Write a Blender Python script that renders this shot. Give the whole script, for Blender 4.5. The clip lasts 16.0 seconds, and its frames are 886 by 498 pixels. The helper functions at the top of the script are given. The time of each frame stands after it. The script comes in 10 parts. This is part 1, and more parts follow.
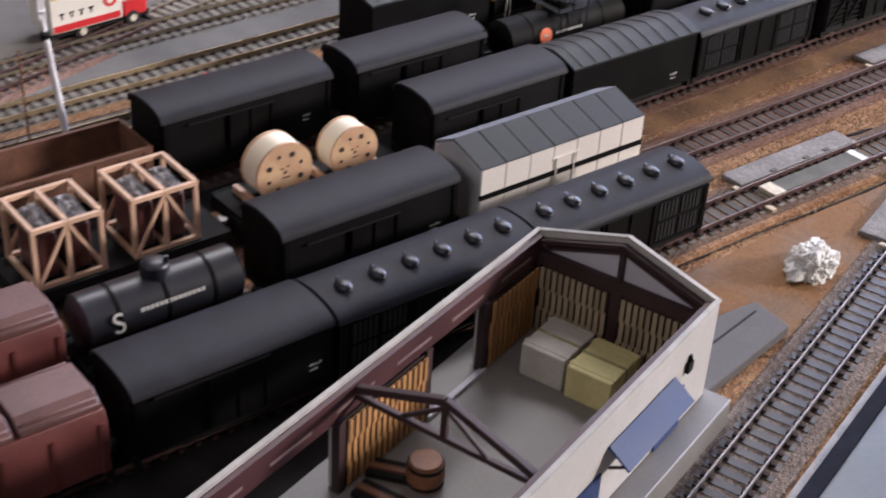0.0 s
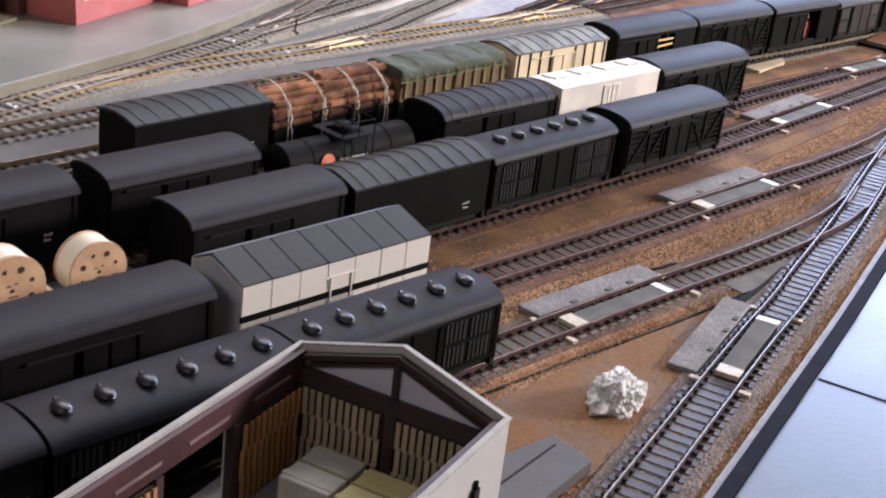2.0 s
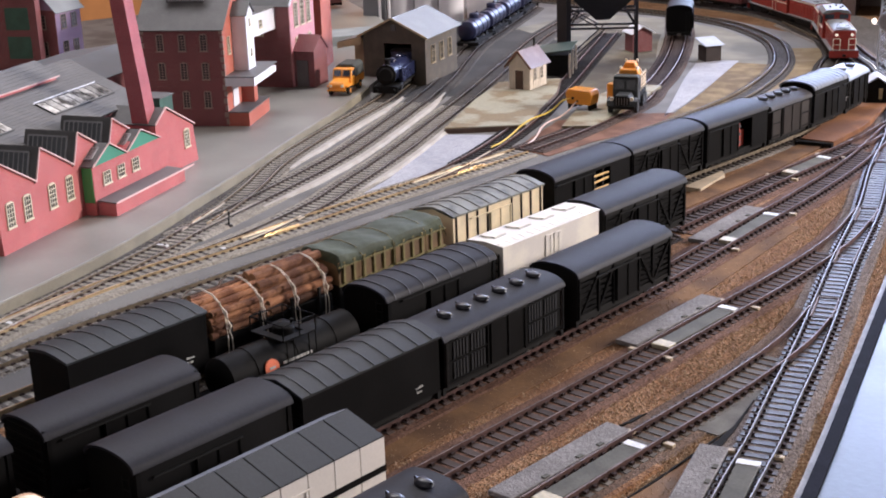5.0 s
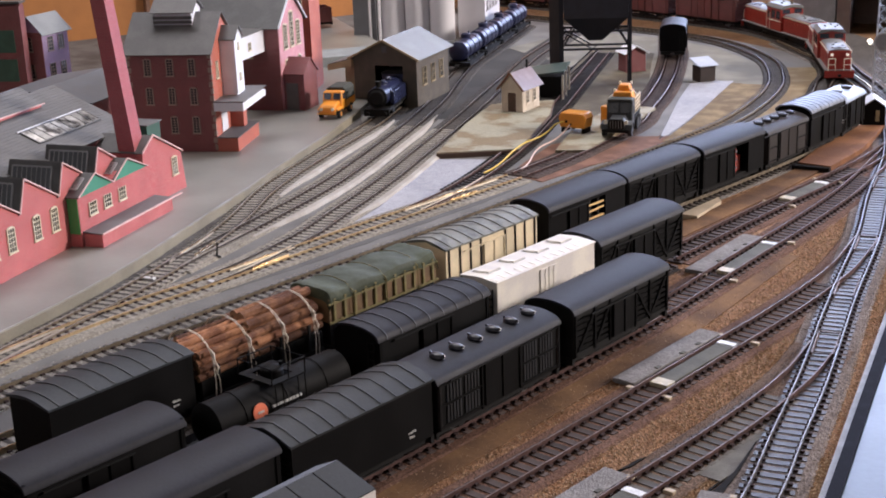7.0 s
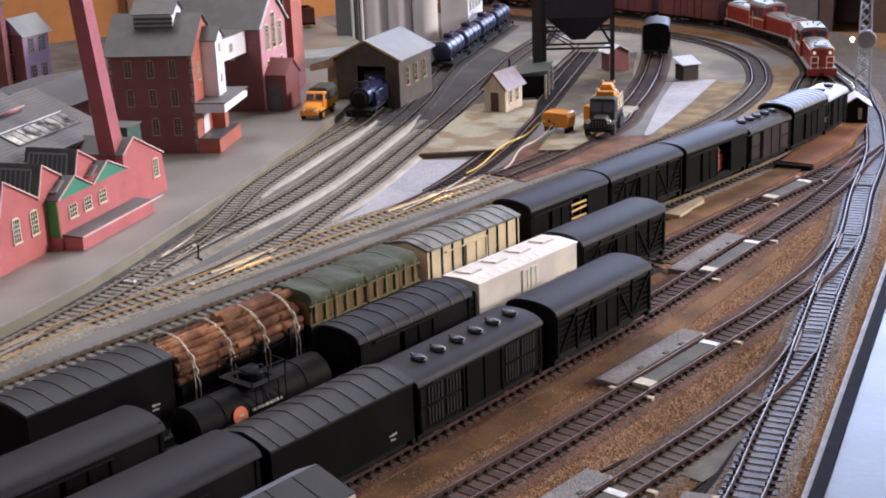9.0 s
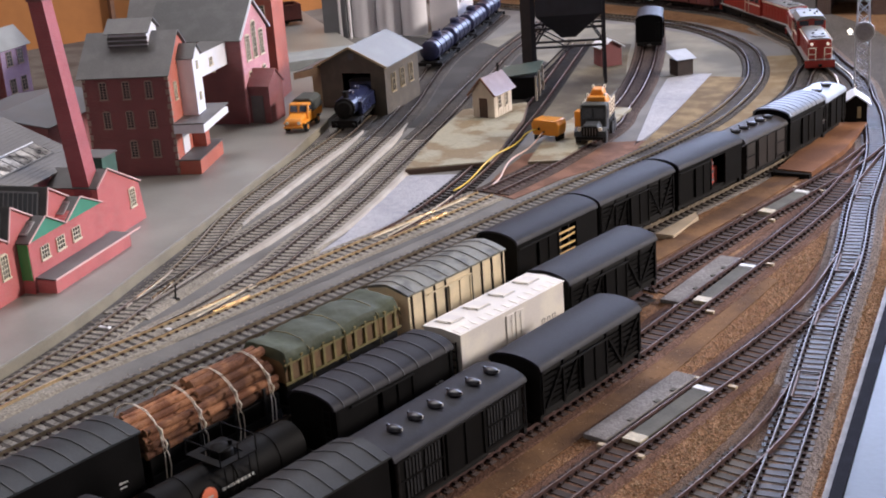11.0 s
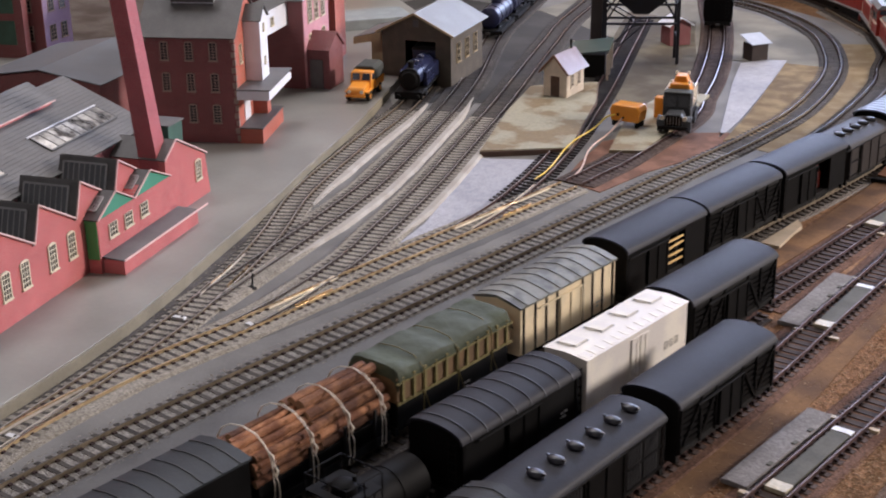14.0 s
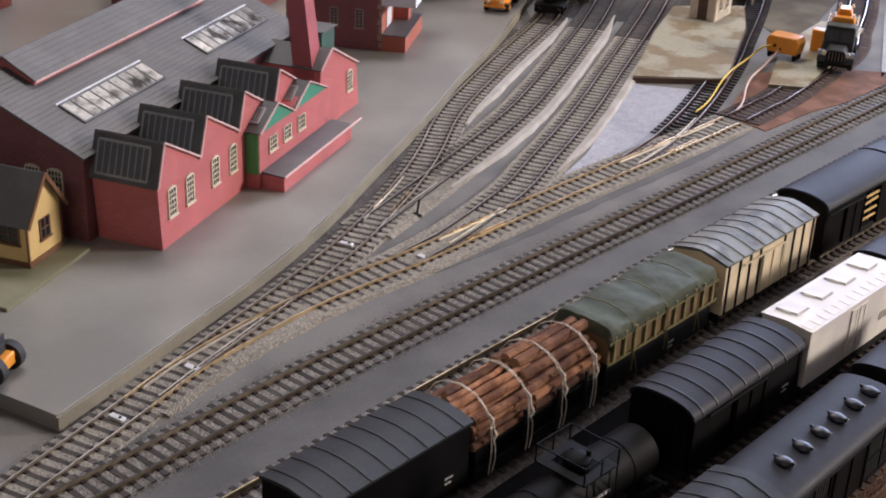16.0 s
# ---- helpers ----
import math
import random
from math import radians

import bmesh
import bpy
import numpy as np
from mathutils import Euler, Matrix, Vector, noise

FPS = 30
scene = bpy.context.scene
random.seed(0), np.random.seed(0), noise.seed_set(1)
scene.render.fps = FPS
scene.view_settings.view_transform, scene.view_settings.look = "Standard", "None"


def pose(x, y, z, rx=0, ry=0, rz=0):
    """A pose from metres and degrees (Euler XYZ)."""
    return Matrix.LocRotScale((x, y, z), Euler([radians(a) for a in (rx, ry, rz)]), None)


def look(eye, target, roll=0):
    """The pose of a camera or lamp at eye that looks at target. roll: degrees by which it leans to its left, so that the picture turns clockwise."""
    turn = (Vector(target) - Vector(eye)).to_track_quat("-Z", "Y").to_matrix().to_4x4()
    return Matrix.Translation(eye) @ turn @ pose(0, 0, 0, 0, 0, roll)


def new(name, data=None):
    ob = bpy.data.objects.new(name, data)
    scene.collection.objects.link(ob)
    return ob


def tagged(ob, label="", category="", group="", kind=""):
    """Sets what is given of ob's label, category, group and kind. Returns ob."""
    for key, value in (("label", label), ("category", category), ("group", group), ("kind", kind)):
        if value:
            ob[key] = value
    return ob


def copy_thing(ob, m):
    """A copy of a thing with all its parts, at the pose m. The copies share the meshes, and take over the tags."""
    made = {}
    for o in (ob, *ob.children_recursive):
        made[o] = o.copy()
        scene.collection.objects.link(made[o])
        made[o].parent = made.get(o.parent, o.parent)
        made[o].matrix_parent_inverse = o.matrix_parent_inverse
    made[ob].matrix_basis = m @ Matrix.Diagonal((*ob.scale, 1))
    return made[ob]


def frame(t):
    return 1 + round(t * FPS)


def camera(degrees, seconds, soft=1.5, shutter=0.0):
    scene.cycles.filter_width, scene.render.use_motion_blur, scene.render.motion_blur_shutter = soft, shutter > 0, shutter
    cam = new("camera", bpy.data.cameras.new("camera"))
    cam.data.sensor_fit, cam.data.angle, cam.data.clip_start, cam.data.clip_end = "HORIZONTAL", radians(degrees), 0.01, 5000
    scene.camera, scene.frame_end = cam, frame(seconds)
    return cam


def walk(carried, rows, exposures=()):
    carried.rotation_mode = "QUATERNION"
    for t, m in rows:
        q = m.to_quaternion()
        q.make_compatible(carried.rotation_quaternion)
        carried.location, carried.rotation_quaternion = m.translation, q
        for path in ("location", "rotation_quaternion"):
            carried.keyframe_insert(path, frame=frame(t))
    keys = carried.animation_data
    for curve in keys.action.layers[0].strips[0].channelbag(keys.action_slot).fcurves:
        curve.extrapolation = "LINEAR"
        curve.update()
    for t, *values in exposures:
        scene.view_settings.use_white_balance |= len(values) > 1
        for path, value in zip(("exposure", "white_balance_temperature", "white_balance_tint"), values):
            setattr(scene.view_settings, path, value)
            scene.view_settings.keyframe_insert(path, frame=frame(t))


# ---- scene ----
cam = camera(35.0, 16.0, 1.9, 0.5)
PATH = [
    (0, (0.4614, -0.8227, 0.3737), (-0.1854, -0.2816, -0.1639), 3.56),
    (0.5, (0.4427, -0.7994, 0.3561), (-0.1943, -0.2203, -0.1527), 3.16),
    (1, (0.4380, -0.7833, 0.3430), (-0.1959, -0.1579, -0.1121), 6.76),
    (1.5, (0.4399, -0.7760, 0.3068), (-0.1938, -0.1169, -0.0980), 6.54),
    (2, (0.4380, -0.7657, 0.3013), (-0.1847, -0.0914, -0.0957), 6.90),
    (2.5, (0.4291, -0.7596, 0.2988), (-0.1946, -0.0702, -0.0696), 5.86),
    (3, (0.4083, -0.7576, 0.2869), (-0.2378, -0.0840, -0.0720), 3.84),
    (3.5, (0.4257, -0.7554, 0.2981), (-0.2423, -0.0943, -0.0435), 0.18),
    (4, (0.4197, -0.7348, 0.2970), (-0.2366, -0.0529, -0.0260), -1.10),
    (4.5, (0.4205, -0.7292, 0.3122), (-0.2199, -0.0291, -0.0036), -1.06),
    (4.7, (0.4266, -0.7306, 0.3152), (-0.2108, -0.0257, 0.0040), -1.90),
    (7, (0.4107, -0.7123, 0.3265), (-0.2227, 0.0001, 0.0243), -2.16),
    (7.5, (0.4135, -0.7113, 0.3268), (-0.2166, 0.0045, 0.0259), -2.51),
    (8, (0.4106, -0.7119, 0.3262), (-0.2161, 0.0070, 0.0254), -2.39),
    (8.5, (0.4080, -0.7100, 0.3256), (-0.2188, 0.0083, 0.0236), -2.37),
    (9, (0.4105, -0.7071, 0.3258), (-0.2157, 0.0115, 0.0232), -2.35),
    (9.2, (0.4109, -0.6918, 0.3296), (-0.2163, 0.0252, 0.0255), -2.62),
    (11.3, (0.3844, -0.6556, 0.3648), (-0.2410, 0.0510, 0.0336), -4.32),
    (11.5, (0.3779, -0.6560, 0.3658), (-0.2394, 0.0549, 0.0289), -3.85),
    (12, (0.3678, -0.6567, 0.3660), (-0.2428, 0.0570, 0.0227), -3.40),
    (12.5, (0.3524, -0.6555, 0.3700), (-0.2569, 0.0583, 0.0246), -2.67),
    (13, (0.3284, -0.6534, 0.3740), (-0.2863, 0.0544, 0.0261), -2.37),
    (13.5, (0.3114, -0.6522, 0.3785), (-0.3046, 0.0517, 0.0247), -1.97),
    (14, (0.2830, -0.6509, 0.3796), (-0.3248, 0.0540, 0.0140), -0.87),
    (14.5, (0.2231, -0.6513, 0.3898), (-0.3748, 0.0509, 0.0033), 0.34),
    (15, (0.1838, -0.6579, 0.3898), (-0.4110, 0.0322, -0.0224), 2.35),
    (15.5, (0.1757, -0.6648, 0.3852), (-0.4225, 0.0118, -0.0442), 1.84),
    (16, (0.1702, -0.6740, 0.3866), (-0.4277, -0.0029, -0.0517), 2.61),
]
walk(cam, [(t, look(eye, target, roll)) for t, eye, target, roll in PATH],
     exposures=[(0, 0.66, 6250, 10), (1.5, 0.56, 6250, 10), (3.0, 0.44, 6250, 10), (4.5, 0.34, 6250, 10), (7.0, 0.14, 6350, 10), (9.0, 0.13, 6350, 10), (12.0, 0.04, 6350, 10), (14.0, -0.03, 6400, 10), (16.0, -0.05, 6450, 10)])
# ---- light ----
world = bpy.data.worlds.new("hall_air")
scene.world = world
world.use_nodes = True
world.node_tree.nodes["Background"].inputs["Color"].default_value = (0.75, 0.83, 1.0, 1)
world.node_tree.nodes["Background"].inputs["Strength"].default_value = 0.03


def area_lamp(name, eye, target, sx, sy, watts, colour, label):
    data = bpy.data.lights.new(name, "AREA")
    data.shape, data.size, data.size_y, data.energy, data.color = "RECTANGLE", sx, sy, watts, colour
    ob = new(name, data)
    ob.matrix_world = look(eye, target)
    return ob


# a big north window behind the far end of the layout, and three unseen lamps added
area_lamp("window_light", (-0.9, 3.95, 1.1), (-0.2, 0.2, 0.0), 3.2, 1.3, 212, (0.585, 0.68, 1.0), "")
# added key lamp, placed to match the wagon shadows; no fitting is built
area_lamp("tube_light", (1.36, 1.81, 0.83), (-0.15, 0.1, 0.0), 0.5, 0.25, 74, (1.0, 0.88, 0.82), "")
# added fill for the faces that look south
area_lamp("tube_light", (0.6, -2.6, 1.70), (-0.2, 0.2, 0.0), 1.3, 0.25, 8, (1.0, 0.90, 0.88), "")
# added fill to brighten the yard from above
area_lamp("tube_light", (-1.0, 0.55, 1.60), (-0.4, 0.3, 0.0), 1.3, 0.25, 24, (0.96, 0.90, 0.92), "")


# ---- materials ----
def mat(name, colour, rough=0.6, metal=0.0, vary=0.25, scale=60.0, fine=700.0, bump=0.15, second=None, mix=(0.45, 0.62), per=0.0, spec=0.5):
    """A painted or raw surface: large blotches, fine grain and relief, in object space at real size."""
    m = bpy.data.materials.new(name)
    m.use_nodes = True
    t = m.node_tree
    b = t.nodes["Principled BSDF"]
    b.inputs["Roughness"].default_value, b.inputs["Metallic"].default_value = rough, metal
    b.inputs["Specular IOR Level"].default_value = spec
    co = t.nodes.new("ShaderNodeTexCoord")
    n1, n2 = t.nodes.new("ShaderNodeTexNoise"), t.nodes.new("ShaderNodeTexNoise")
    n1.inputs["Scale"].default_value, n1.inputs["Detail"].default_value = scale, 5
    n2.inputs["Scale"].default_value, n2.inputs["Detail"].default_value = fine, 3
    for n in (n1, n2):
        t.links.new(co.outputs["Object"], n.inputs["Vector"])
    ramp = t.nodes.new("ShaderNodeValToRGB")
    ramp.color_ramp.elements[0].position, ramp.color_ramp.elements[1].position = mix
    dark = second or tuple(c * (1 - vary) for c in colour)
    ramp.color_ramp.elements[0].color, ramp.color_ramp.elements[1].color = (*dark, 1), (*colour, 1)
    t.links.new(n1.outputs["Fac"], ramp.inputs["Fac"])
    over = t.nodes.new("ShaderNodeMix")
    over.data_type, over.blend_type = "RGBA", "MULTIPLY"
    over.inputs["Factor"].default_value = 1.0
    grain = t.nodes.new("ShaderNodeMapRange")
    grain.inputs["To Min"].default_value, grain.inputs["To Max"].default_value = 1 - vary, 1 + vary
    t.links.new(n2.outputs["Fac"], grain.inputs["Value"])
    t.links.new(ramp.outputs["Color"], over.inputs["A"])
    t.links.new(grain.outputs["Result"], over.inputs["B"])
    out = over.outputs["Result"]
    if per:
        info = t.nodes.new("ShaderNodeObjectInfo")
        each = t.nodes.new("ShaderNodeMapRange")
        each.inputs["To Min"].default_value, each.inputs["To Max"].default_value = 1 - per, 1 + per
        t.links.new(info.outputs["Random"], each.inputs["Value"])
        o2 = t.nodes.new("ShaderNodeMix")
        o2.data_type, o2.blend_type = "RGBA", "MULTIPLY"
        o2.inputs["Factor"].default_value = 1.0
        t.links.new(out, o2.inputs["A"])
        t.links.new(each.outputs["Result"], o2.inputs["B"])
        out = o2.outputs["Result"]
    t.links.new(out, b.inputs["Base Color"])
    if bump:
        bp = t.nodes.new("ShaderNodeBump")
        bp.inputs["Strength"].default_value, bp.inputs["Distance"].default_value = bump, 0.0006
        t.links.new(n2.outputs["Fac"], bp.inputs["Height"])
        t.links.new(bp.outputs["Normal"], b.inputs["Normal"])
    rg = t.nodes.new("ShaderNodeMapRange")
    rg.inputs["To Min"].default_value, rg.inputs["To Max"].default_value = max(0.03, rough - 0.1), min(1, rough + 0.12)
    t.links.new(n1.outputs["Fac"], rg.inputs["Value"])
    t.links.new(rg.outputs["Result"], b.inputs["Roughness"])
    return m


def gravel(name, light, dark, cell=650.0, bump=0.9, big=14.0, tint=None):
    """Loose grains glued to the board, with broad changes of tone."""
    m = bpy.data.materials.new(name)
    m.use_nodes = True
    t = m.node_tree
    b = t.nodes["Principled BSDF"]
    b.inputs["Roughness"].default_value = 0.95
    b.inputs["Specular IOR Level"].default_value = 0.12
    co, v, n, n3 = (t.nodes.new(k) for k in ("ShaderNodeTexCoord", "ShaderNodeTexVoronoi", "ShaderNodeTexNoise", "ShaderNodeTexNoise"))
    v.inputs["Scale"].default_value, n.inputs["Scale"].default_value, n.inputs["Detail"].default_value = cell, big, 6
    n3.inputs["Scale"].default_value, n3.inputs["Detail"].default_value = 110, 4
    for k in (v, n, n3):
        t.links.new(co.outputs["Object"], k.inputs["Vector"])
    sep = t.nodes.new("ShaderNodeSeparateColor")
    t.links.new(v.outputs["Color"], sep.inputs["Color"])
    r1 = t.nodes.new("ShaderNodeValToRGB")
    r1.color_ramp.elements[0].color, r1.color_ramp.elements[1].color = (*dark, 1), (*light, 1)
    t.links.new(sep.outputs["Red"], r1.inputs["Fac"])
    r2 = t.nodes.new("ShaderNodeValToRGB")
    r2.color_ramp.elements[0].position, r2.color_ramp.elements[1].position = 0.38, 0.66
    r2.color_ramp.elements[0].color, r2.color_ramp.elements[1].color = (*(tint or (0.55, 0.5, 0.45)), 1), (1.05, 1.02, 1, 1)
    add = t.nodes.new("ShaderNodeMath")
    add.operation = "MULTIPLY_ADD"
    add.inputs[1].default_value, add.inputs[2].default_value = 0.6, 0.2
    av = t.nodes.new("ShaderNodeMath")
    av.operation = "ADD"
    t.links.new(n3.outputs["Fac"], add.inputs[0])
    half = t.nodes.new("ShaderNodeMath")
    half.operation = "MULTIPLY"
    half.inputs[1].default_value = 0.5
    t.links.new(n.outputs["Fac"], av.inputs[0])
    t.links.new(add.outputs["Value"], av.inputs[1])
    t.links.new(av.outputs["Value"], half.inputs[0])
    t.links.new(half.outputs["Value"], r2.inputs["Fac"])
    mx = t.nodes.new("ShaderNodeMix")
    mx.data_type, mx.blend_type = "RGBA", "MULTIPLY"
    mx.inputs["Factor"].default_value = 1.0
    t.links.new(r1.outputs["Color"], mx.inputs["A"])
    t.links.new(r2.outputs["Color"], mx.inputs["B"])
    t.links.new(mx.outputs["Result"], b.inputs["Base Color"])
    bp = t.nodes.new("ShaderNodeBump")
    bp.inputs["Strength"].default_value, bp.inputs["Distance"].default_value = bump, 0.0009
    t.links.new(v.outputs["Distance"], bp.inputs["Height"])
    t.links.new(bp.outputs["Normal"], b.inputs["Normal"])
    return m


def grains(name, light, dark):
    """Loose stones, each with its own tone."""
    m = bpy.data.materials.new(name)
    m.use_nodes = True
    t = m.node_tree
    b = t.nodes["Principled BSDF"]
    b.inputs["Roughness"].default_value, b.inputs["Specular IOR Level"].default_value = 0.9, 0.12
    g, r = t.nodes.new("ShaderNodeNewGeometry"), t.nodes.new("ShaderNodeValToRGB")
    r.color_ramp.elements[0].color, r.color_ramp.elements[1].color = (*dark, 1), (*light, 1)
    e = r.color_ramp.elements.new(0.7)
    e.color = (*(0.6 * d + 0.4 * l for d, l in zip(dark, light)), 1)
    t.links.new(g.outputs["Random Per Island"], r.inputs["Fac"])
    t.links.new(r.outputs["Color"], b.inputs["Base Color"])
    return m


def brickwork(name, brick, other, mortar, width=0.0036, spec=0.3):
    """Printed brick paper of the building kits."""
    m = bpy.data.materials.new(name)
    m.use_nodes = True
    t = m.node_tree
    b = t.nodes["Principled BSDF"]
    b.inputs["Roughness"].default_value = 0.62
    b.inputs["Specular IOR Level"].default_value = spec
    co, mp, br, n = (t.nodes.new(k) for k in ("ShaderNodeTexCoord", "ShaderNodeMapping", "ShaderNodeTexBrick", "ShaderNodeTexNoise"))
    sx = t.nodes.new("ShaderNodeSeparateXYZ")
    t.links.new(co.outputs["Object"], sx.inputs["Vector"])
    ad = t.nodes.new("ShaderNodeMath")
    t.links.new(sx.outputs["X"], ad.inputs[0])
    t.links.new(sx.outputs["Y"], ad.inputs[1])
    cb = t.nodes.new("ShaderNodeCombineXYZ")
    t.links.new(ad.outputs["Value"], cb.inputs["X"])
    t.links.new(sx.outputs["Z"], cb.inputs["Y"])
    t.links.new(cb.outputs["Vector"], br.inputs["Vector"])
    br.inputs["Scale"].default_value = 1.0
    br.inputs["Brick Width"].default_value, br.inputs["Row Height"].default_value, br.inputs["Mortar Size"].default_value = width, width * 0.36, width * 0.05
    br.inputs["Color1"].default_value, br.inputs["Color2"].default_value, br.inputs["Mortar"].default_value = (*brick, 1), (*other, 1), (*mortar, 1)
    n.inputs["Scale"].default_value, n.inputs["Detail"].default_value = 45, 5
    t.links.new(co.outputs["Object"], n.inputs["Vector"])
    g = t.nodes.new("ShaderNodeMapRange")
    g.inputs["To Min"].default_value, g.inputs["To Max"].default_value = 0.72, 1.25
    t.links.new(n.outputs["Fac"], g.inputs["Value"])
    mx = t.nodes.new("ShaderNodeMix")
    mx.data_type, mx.blend_type = "RGBA", "MULTIPLY"
    mx.inputs["Factor"].default_value = 1.0
    t.links.new(br.outputs["Color"], mx.inputs["A"])
    t.links.new(g.outputs["Result"], mx.inputs["B"])
    t.links.new(mx.outputs["Result"], b.inputs["Base Color"])
    return m


def glass(name, colour, rough=0.1):
    m = bpy.data.materials.new(name)
    m.use_nodes = True
    b = m.node_tree.nodes["Principled BSDF"]
    b.inputs["Base Color"].default_value, b.inputs["Roughness"].default_value = (*colour, 1), rough
    return m


BLACK = mat("wagon_black", (0.0046, 0.0043, 0.0044), 0.6, vary=0.4, scale=40, bump=0.1, spec=0.09)
LOUVRE = mat("louvre_dark_grey", (0.017, 0.018, 0.020), 0.55, vary=0.2, spec=0.3)
ROOFBLK = mat("roof_grey_black", (0.0190, 0.0190, 0.0255), 0.58, vary=0.3, scale=45, bump=0.12, spec=0.2)
ROOFRIB = mat("roof_weathered_grey", (0.021, 0.0225, 0.0235), 0.55, vary=0.25, scale=50, spec=0.28)
SOOT = mat("underframe_soot", (0.006, 0.0056, 0.0052), 0.75, vary=0.4, scale=80, spec=0.25)
STEEL = mat("rail_steel", (0.20, 0.150, 0.138), 0.6, 1.0, vary=0.25, scale=40, bump=0.02)
MSTEEL = mat("main_rail_steel", (0.085, 0.078, 0.074), 0.55, 1.0, vary=0.2, scale=30, bump=0.02)
YSTEEL = mat("yard_rail_steel", (0.50, 0.48, 0.46), 0.36, 1.0, vary=0.15, scale=30, bump=0.02)
# the warm tint stands for orange glints on the rail heads
WARMGLINT = mat("rail_nickel_warm_glint", (0.95, 0.76, 0.50), 0.27, 1.0, vary=0.12, scale=30, bump=0.02)
RUST = mat("rail_rust", (0.098, 0.056, 0.050), 0.85, vary=0.35, scale=90, spec=0.15)
RUSTGREY = mat("rail_dull_side", (0.085, 0.072, 0.064), 0.7, vary=0.3, scale=90, spec=0.2)
WHEEL = mat("wheel_steel", (0.25, 0.24, 0.23), 0.4, 0.9, vary=0.2)
SLEEPER = mat("sleeper_brown", (0.092, 0.070, 0.064), 0.85, vary=0.35, scale=120, per=0.3, spec=0.15)
SLEEPGREY = mat("sleeper_weathered", (0.102, 0.090, 0.079), 0.85, vary=0.35, scale=120, per=0.3, spec=0.15)
SLEEPDARK = mat("sleeper_dark", (0.055, 0.049, 0.046), 0.8, vary=0.3, scale=120, per=0.3, spec=0.2)
CHAIR = mat("rail_chair_dark", (0.050, 0.030, 0.027), 0.8, vary=0.3, spec=0.15)
EARTH = gravel("brown_ballast", (0.46, 0.285, 0.165), (0.19, 0.110, 0.064), 820, 0.7, 16, (0.50, 0.38, 0.29))
LADBAL = gravel("dark_grey_grit", (0.30, 0.255, 0.23), (0.10, 0.082, 0.074), 900, 0.6, 12, (0.6, 0.55, 0.5))
DIRT = gravel("brown_soil", (0.27, 0.165, 0.088), (0.15, 0.088, 0.048), 1000, 0.5, 16, (0.55, 0.45, 0.38))
GREYBAL = gravel("grey_ballast", (0.34, 0.31, 0.28), (0.15, 0.135, 0.12), 800, 0.7, 10, (0.6, 0.56, 0.52))
SCREE = gravel("pale_yard_stone", (0.52, 0.53, 0.575), (0.37, 0.38, 0.42), 1100, 0.35, 12, (0.7, 0.7, 0.72))
YARD = mat("yard_grey_ground", (0.185, 0.177, 0.163), 0.8, vary=0.18, scale=16, fine=900, bump=0.14, second=(0.120, 0.114, 0.107), mix=(0.36, 0.62), spec=0.3)
YARDBAL = gravel("yard_fine_ballast", (0.41, 0.385, 0.335), (0.21, 0.195, 0.166), 900, 0.6, 12, (0.68, 0.66, 0.63))
PALESHOULDER = mat("pale_shoulder_grit", (0.40, 0.375, 0.335), 0.75, vary=0.2, scale=45, fine=1100, bump=0.25, second=(0.33, 0.30, 0.26), mix=(0.36, 0.62), spec=0.25)
RAILTAN = mat("rail_tan_side", (0.19, 0.152, 0.105), 0.6, vary=0.3, scale=90, spec=0.3)
# golden glare is put into these lighter rail sides and the blade
MAINGLARE = mat("main_rail_side_glare", (0.34, 0.265, 0.165), 0.5, 0.2, vary=0.25, scale=60, bump=0.02)
GLINTSIDE = mat("rail_side_warm_glint", (0.52, 0.40, 0.23), 0.42, 0.4, vary=0.2, scale=60, bump=0.02)
GLINTBLADE = mat("blade_warm_glint", (0.95, 0.86, 0.68), 0.5, 0.35, vary=0.15, scale=60, bump=0.02)
LSTEEL = mat("ladder_rail_nickel", (0.19, 0.172, 0.168), 0.48, 1.0, vary=0.2, scale=40, bump=0.02)
LSLEEP = mat("sleeper_satin_grey", (0.056, 0.046, 0.041), 0.5, vary=0.35, scale=120, per=0.3, spec=0.30)
ESLEEP = mat("sleeper_grey_brown", (0.128, 0.112, 0.096), 0.75, vary=0.35, scale=120, per=0.35, spec=0.2)
EBED = gravel("grey_brown_track_bed", (0.22, 0.155, 0.115), (0.09, 0.066, 0.052), 900, 0.6, 14, (0.6, 0.52, 0.46))
FARBED = gravel("red_brown_track_bed", (0.135, 0.108, 0.098), (0.06, 0.048, 0.044), 900, 0.6, 14, (0.6, 0.5, 0.45))
ENTRYBED = gravel("pinkish_track_bed", (0.30, 0.20, 0.165), (0.17, 0.11, 0.09), 900, 0.6, 14, (0.65, 0.58, 0.54))
PALEBLADE = mat("pale_steel_blade", (0.62, 0.56, 0.48), 0.45, 0.5, vary=0.15, scale=60, bump=0.02)
INFILL = mat("infill_beige_grey", (0.25, 0.235, 0.195), 0.9, vary=0.12, scale=14, fine=700, second=(0.18, 0.168, 0.14), spec=0.1)
# darker bed, used only where wagons fill the siding
DARKBED = gravel("dark_track_bed", (0.075, 0.058, 0.05), (0.03, 0.024, 0.021), 900, 0.6, 14, (0.6, 0.55, 0.5))
MAINDARK = mat("dark_bank_grey", (0.115, 0.11, 0.105), 0.75, vary=0.2, scale=30, fine=900, spec=0.25)
FARBAL = gravel("far_dark_ballast", (0.115, 0.108, 0.10), (0.05, 0.046, 0.043), 900, 0.6, 12, (0.68, 0.66, 0.64))
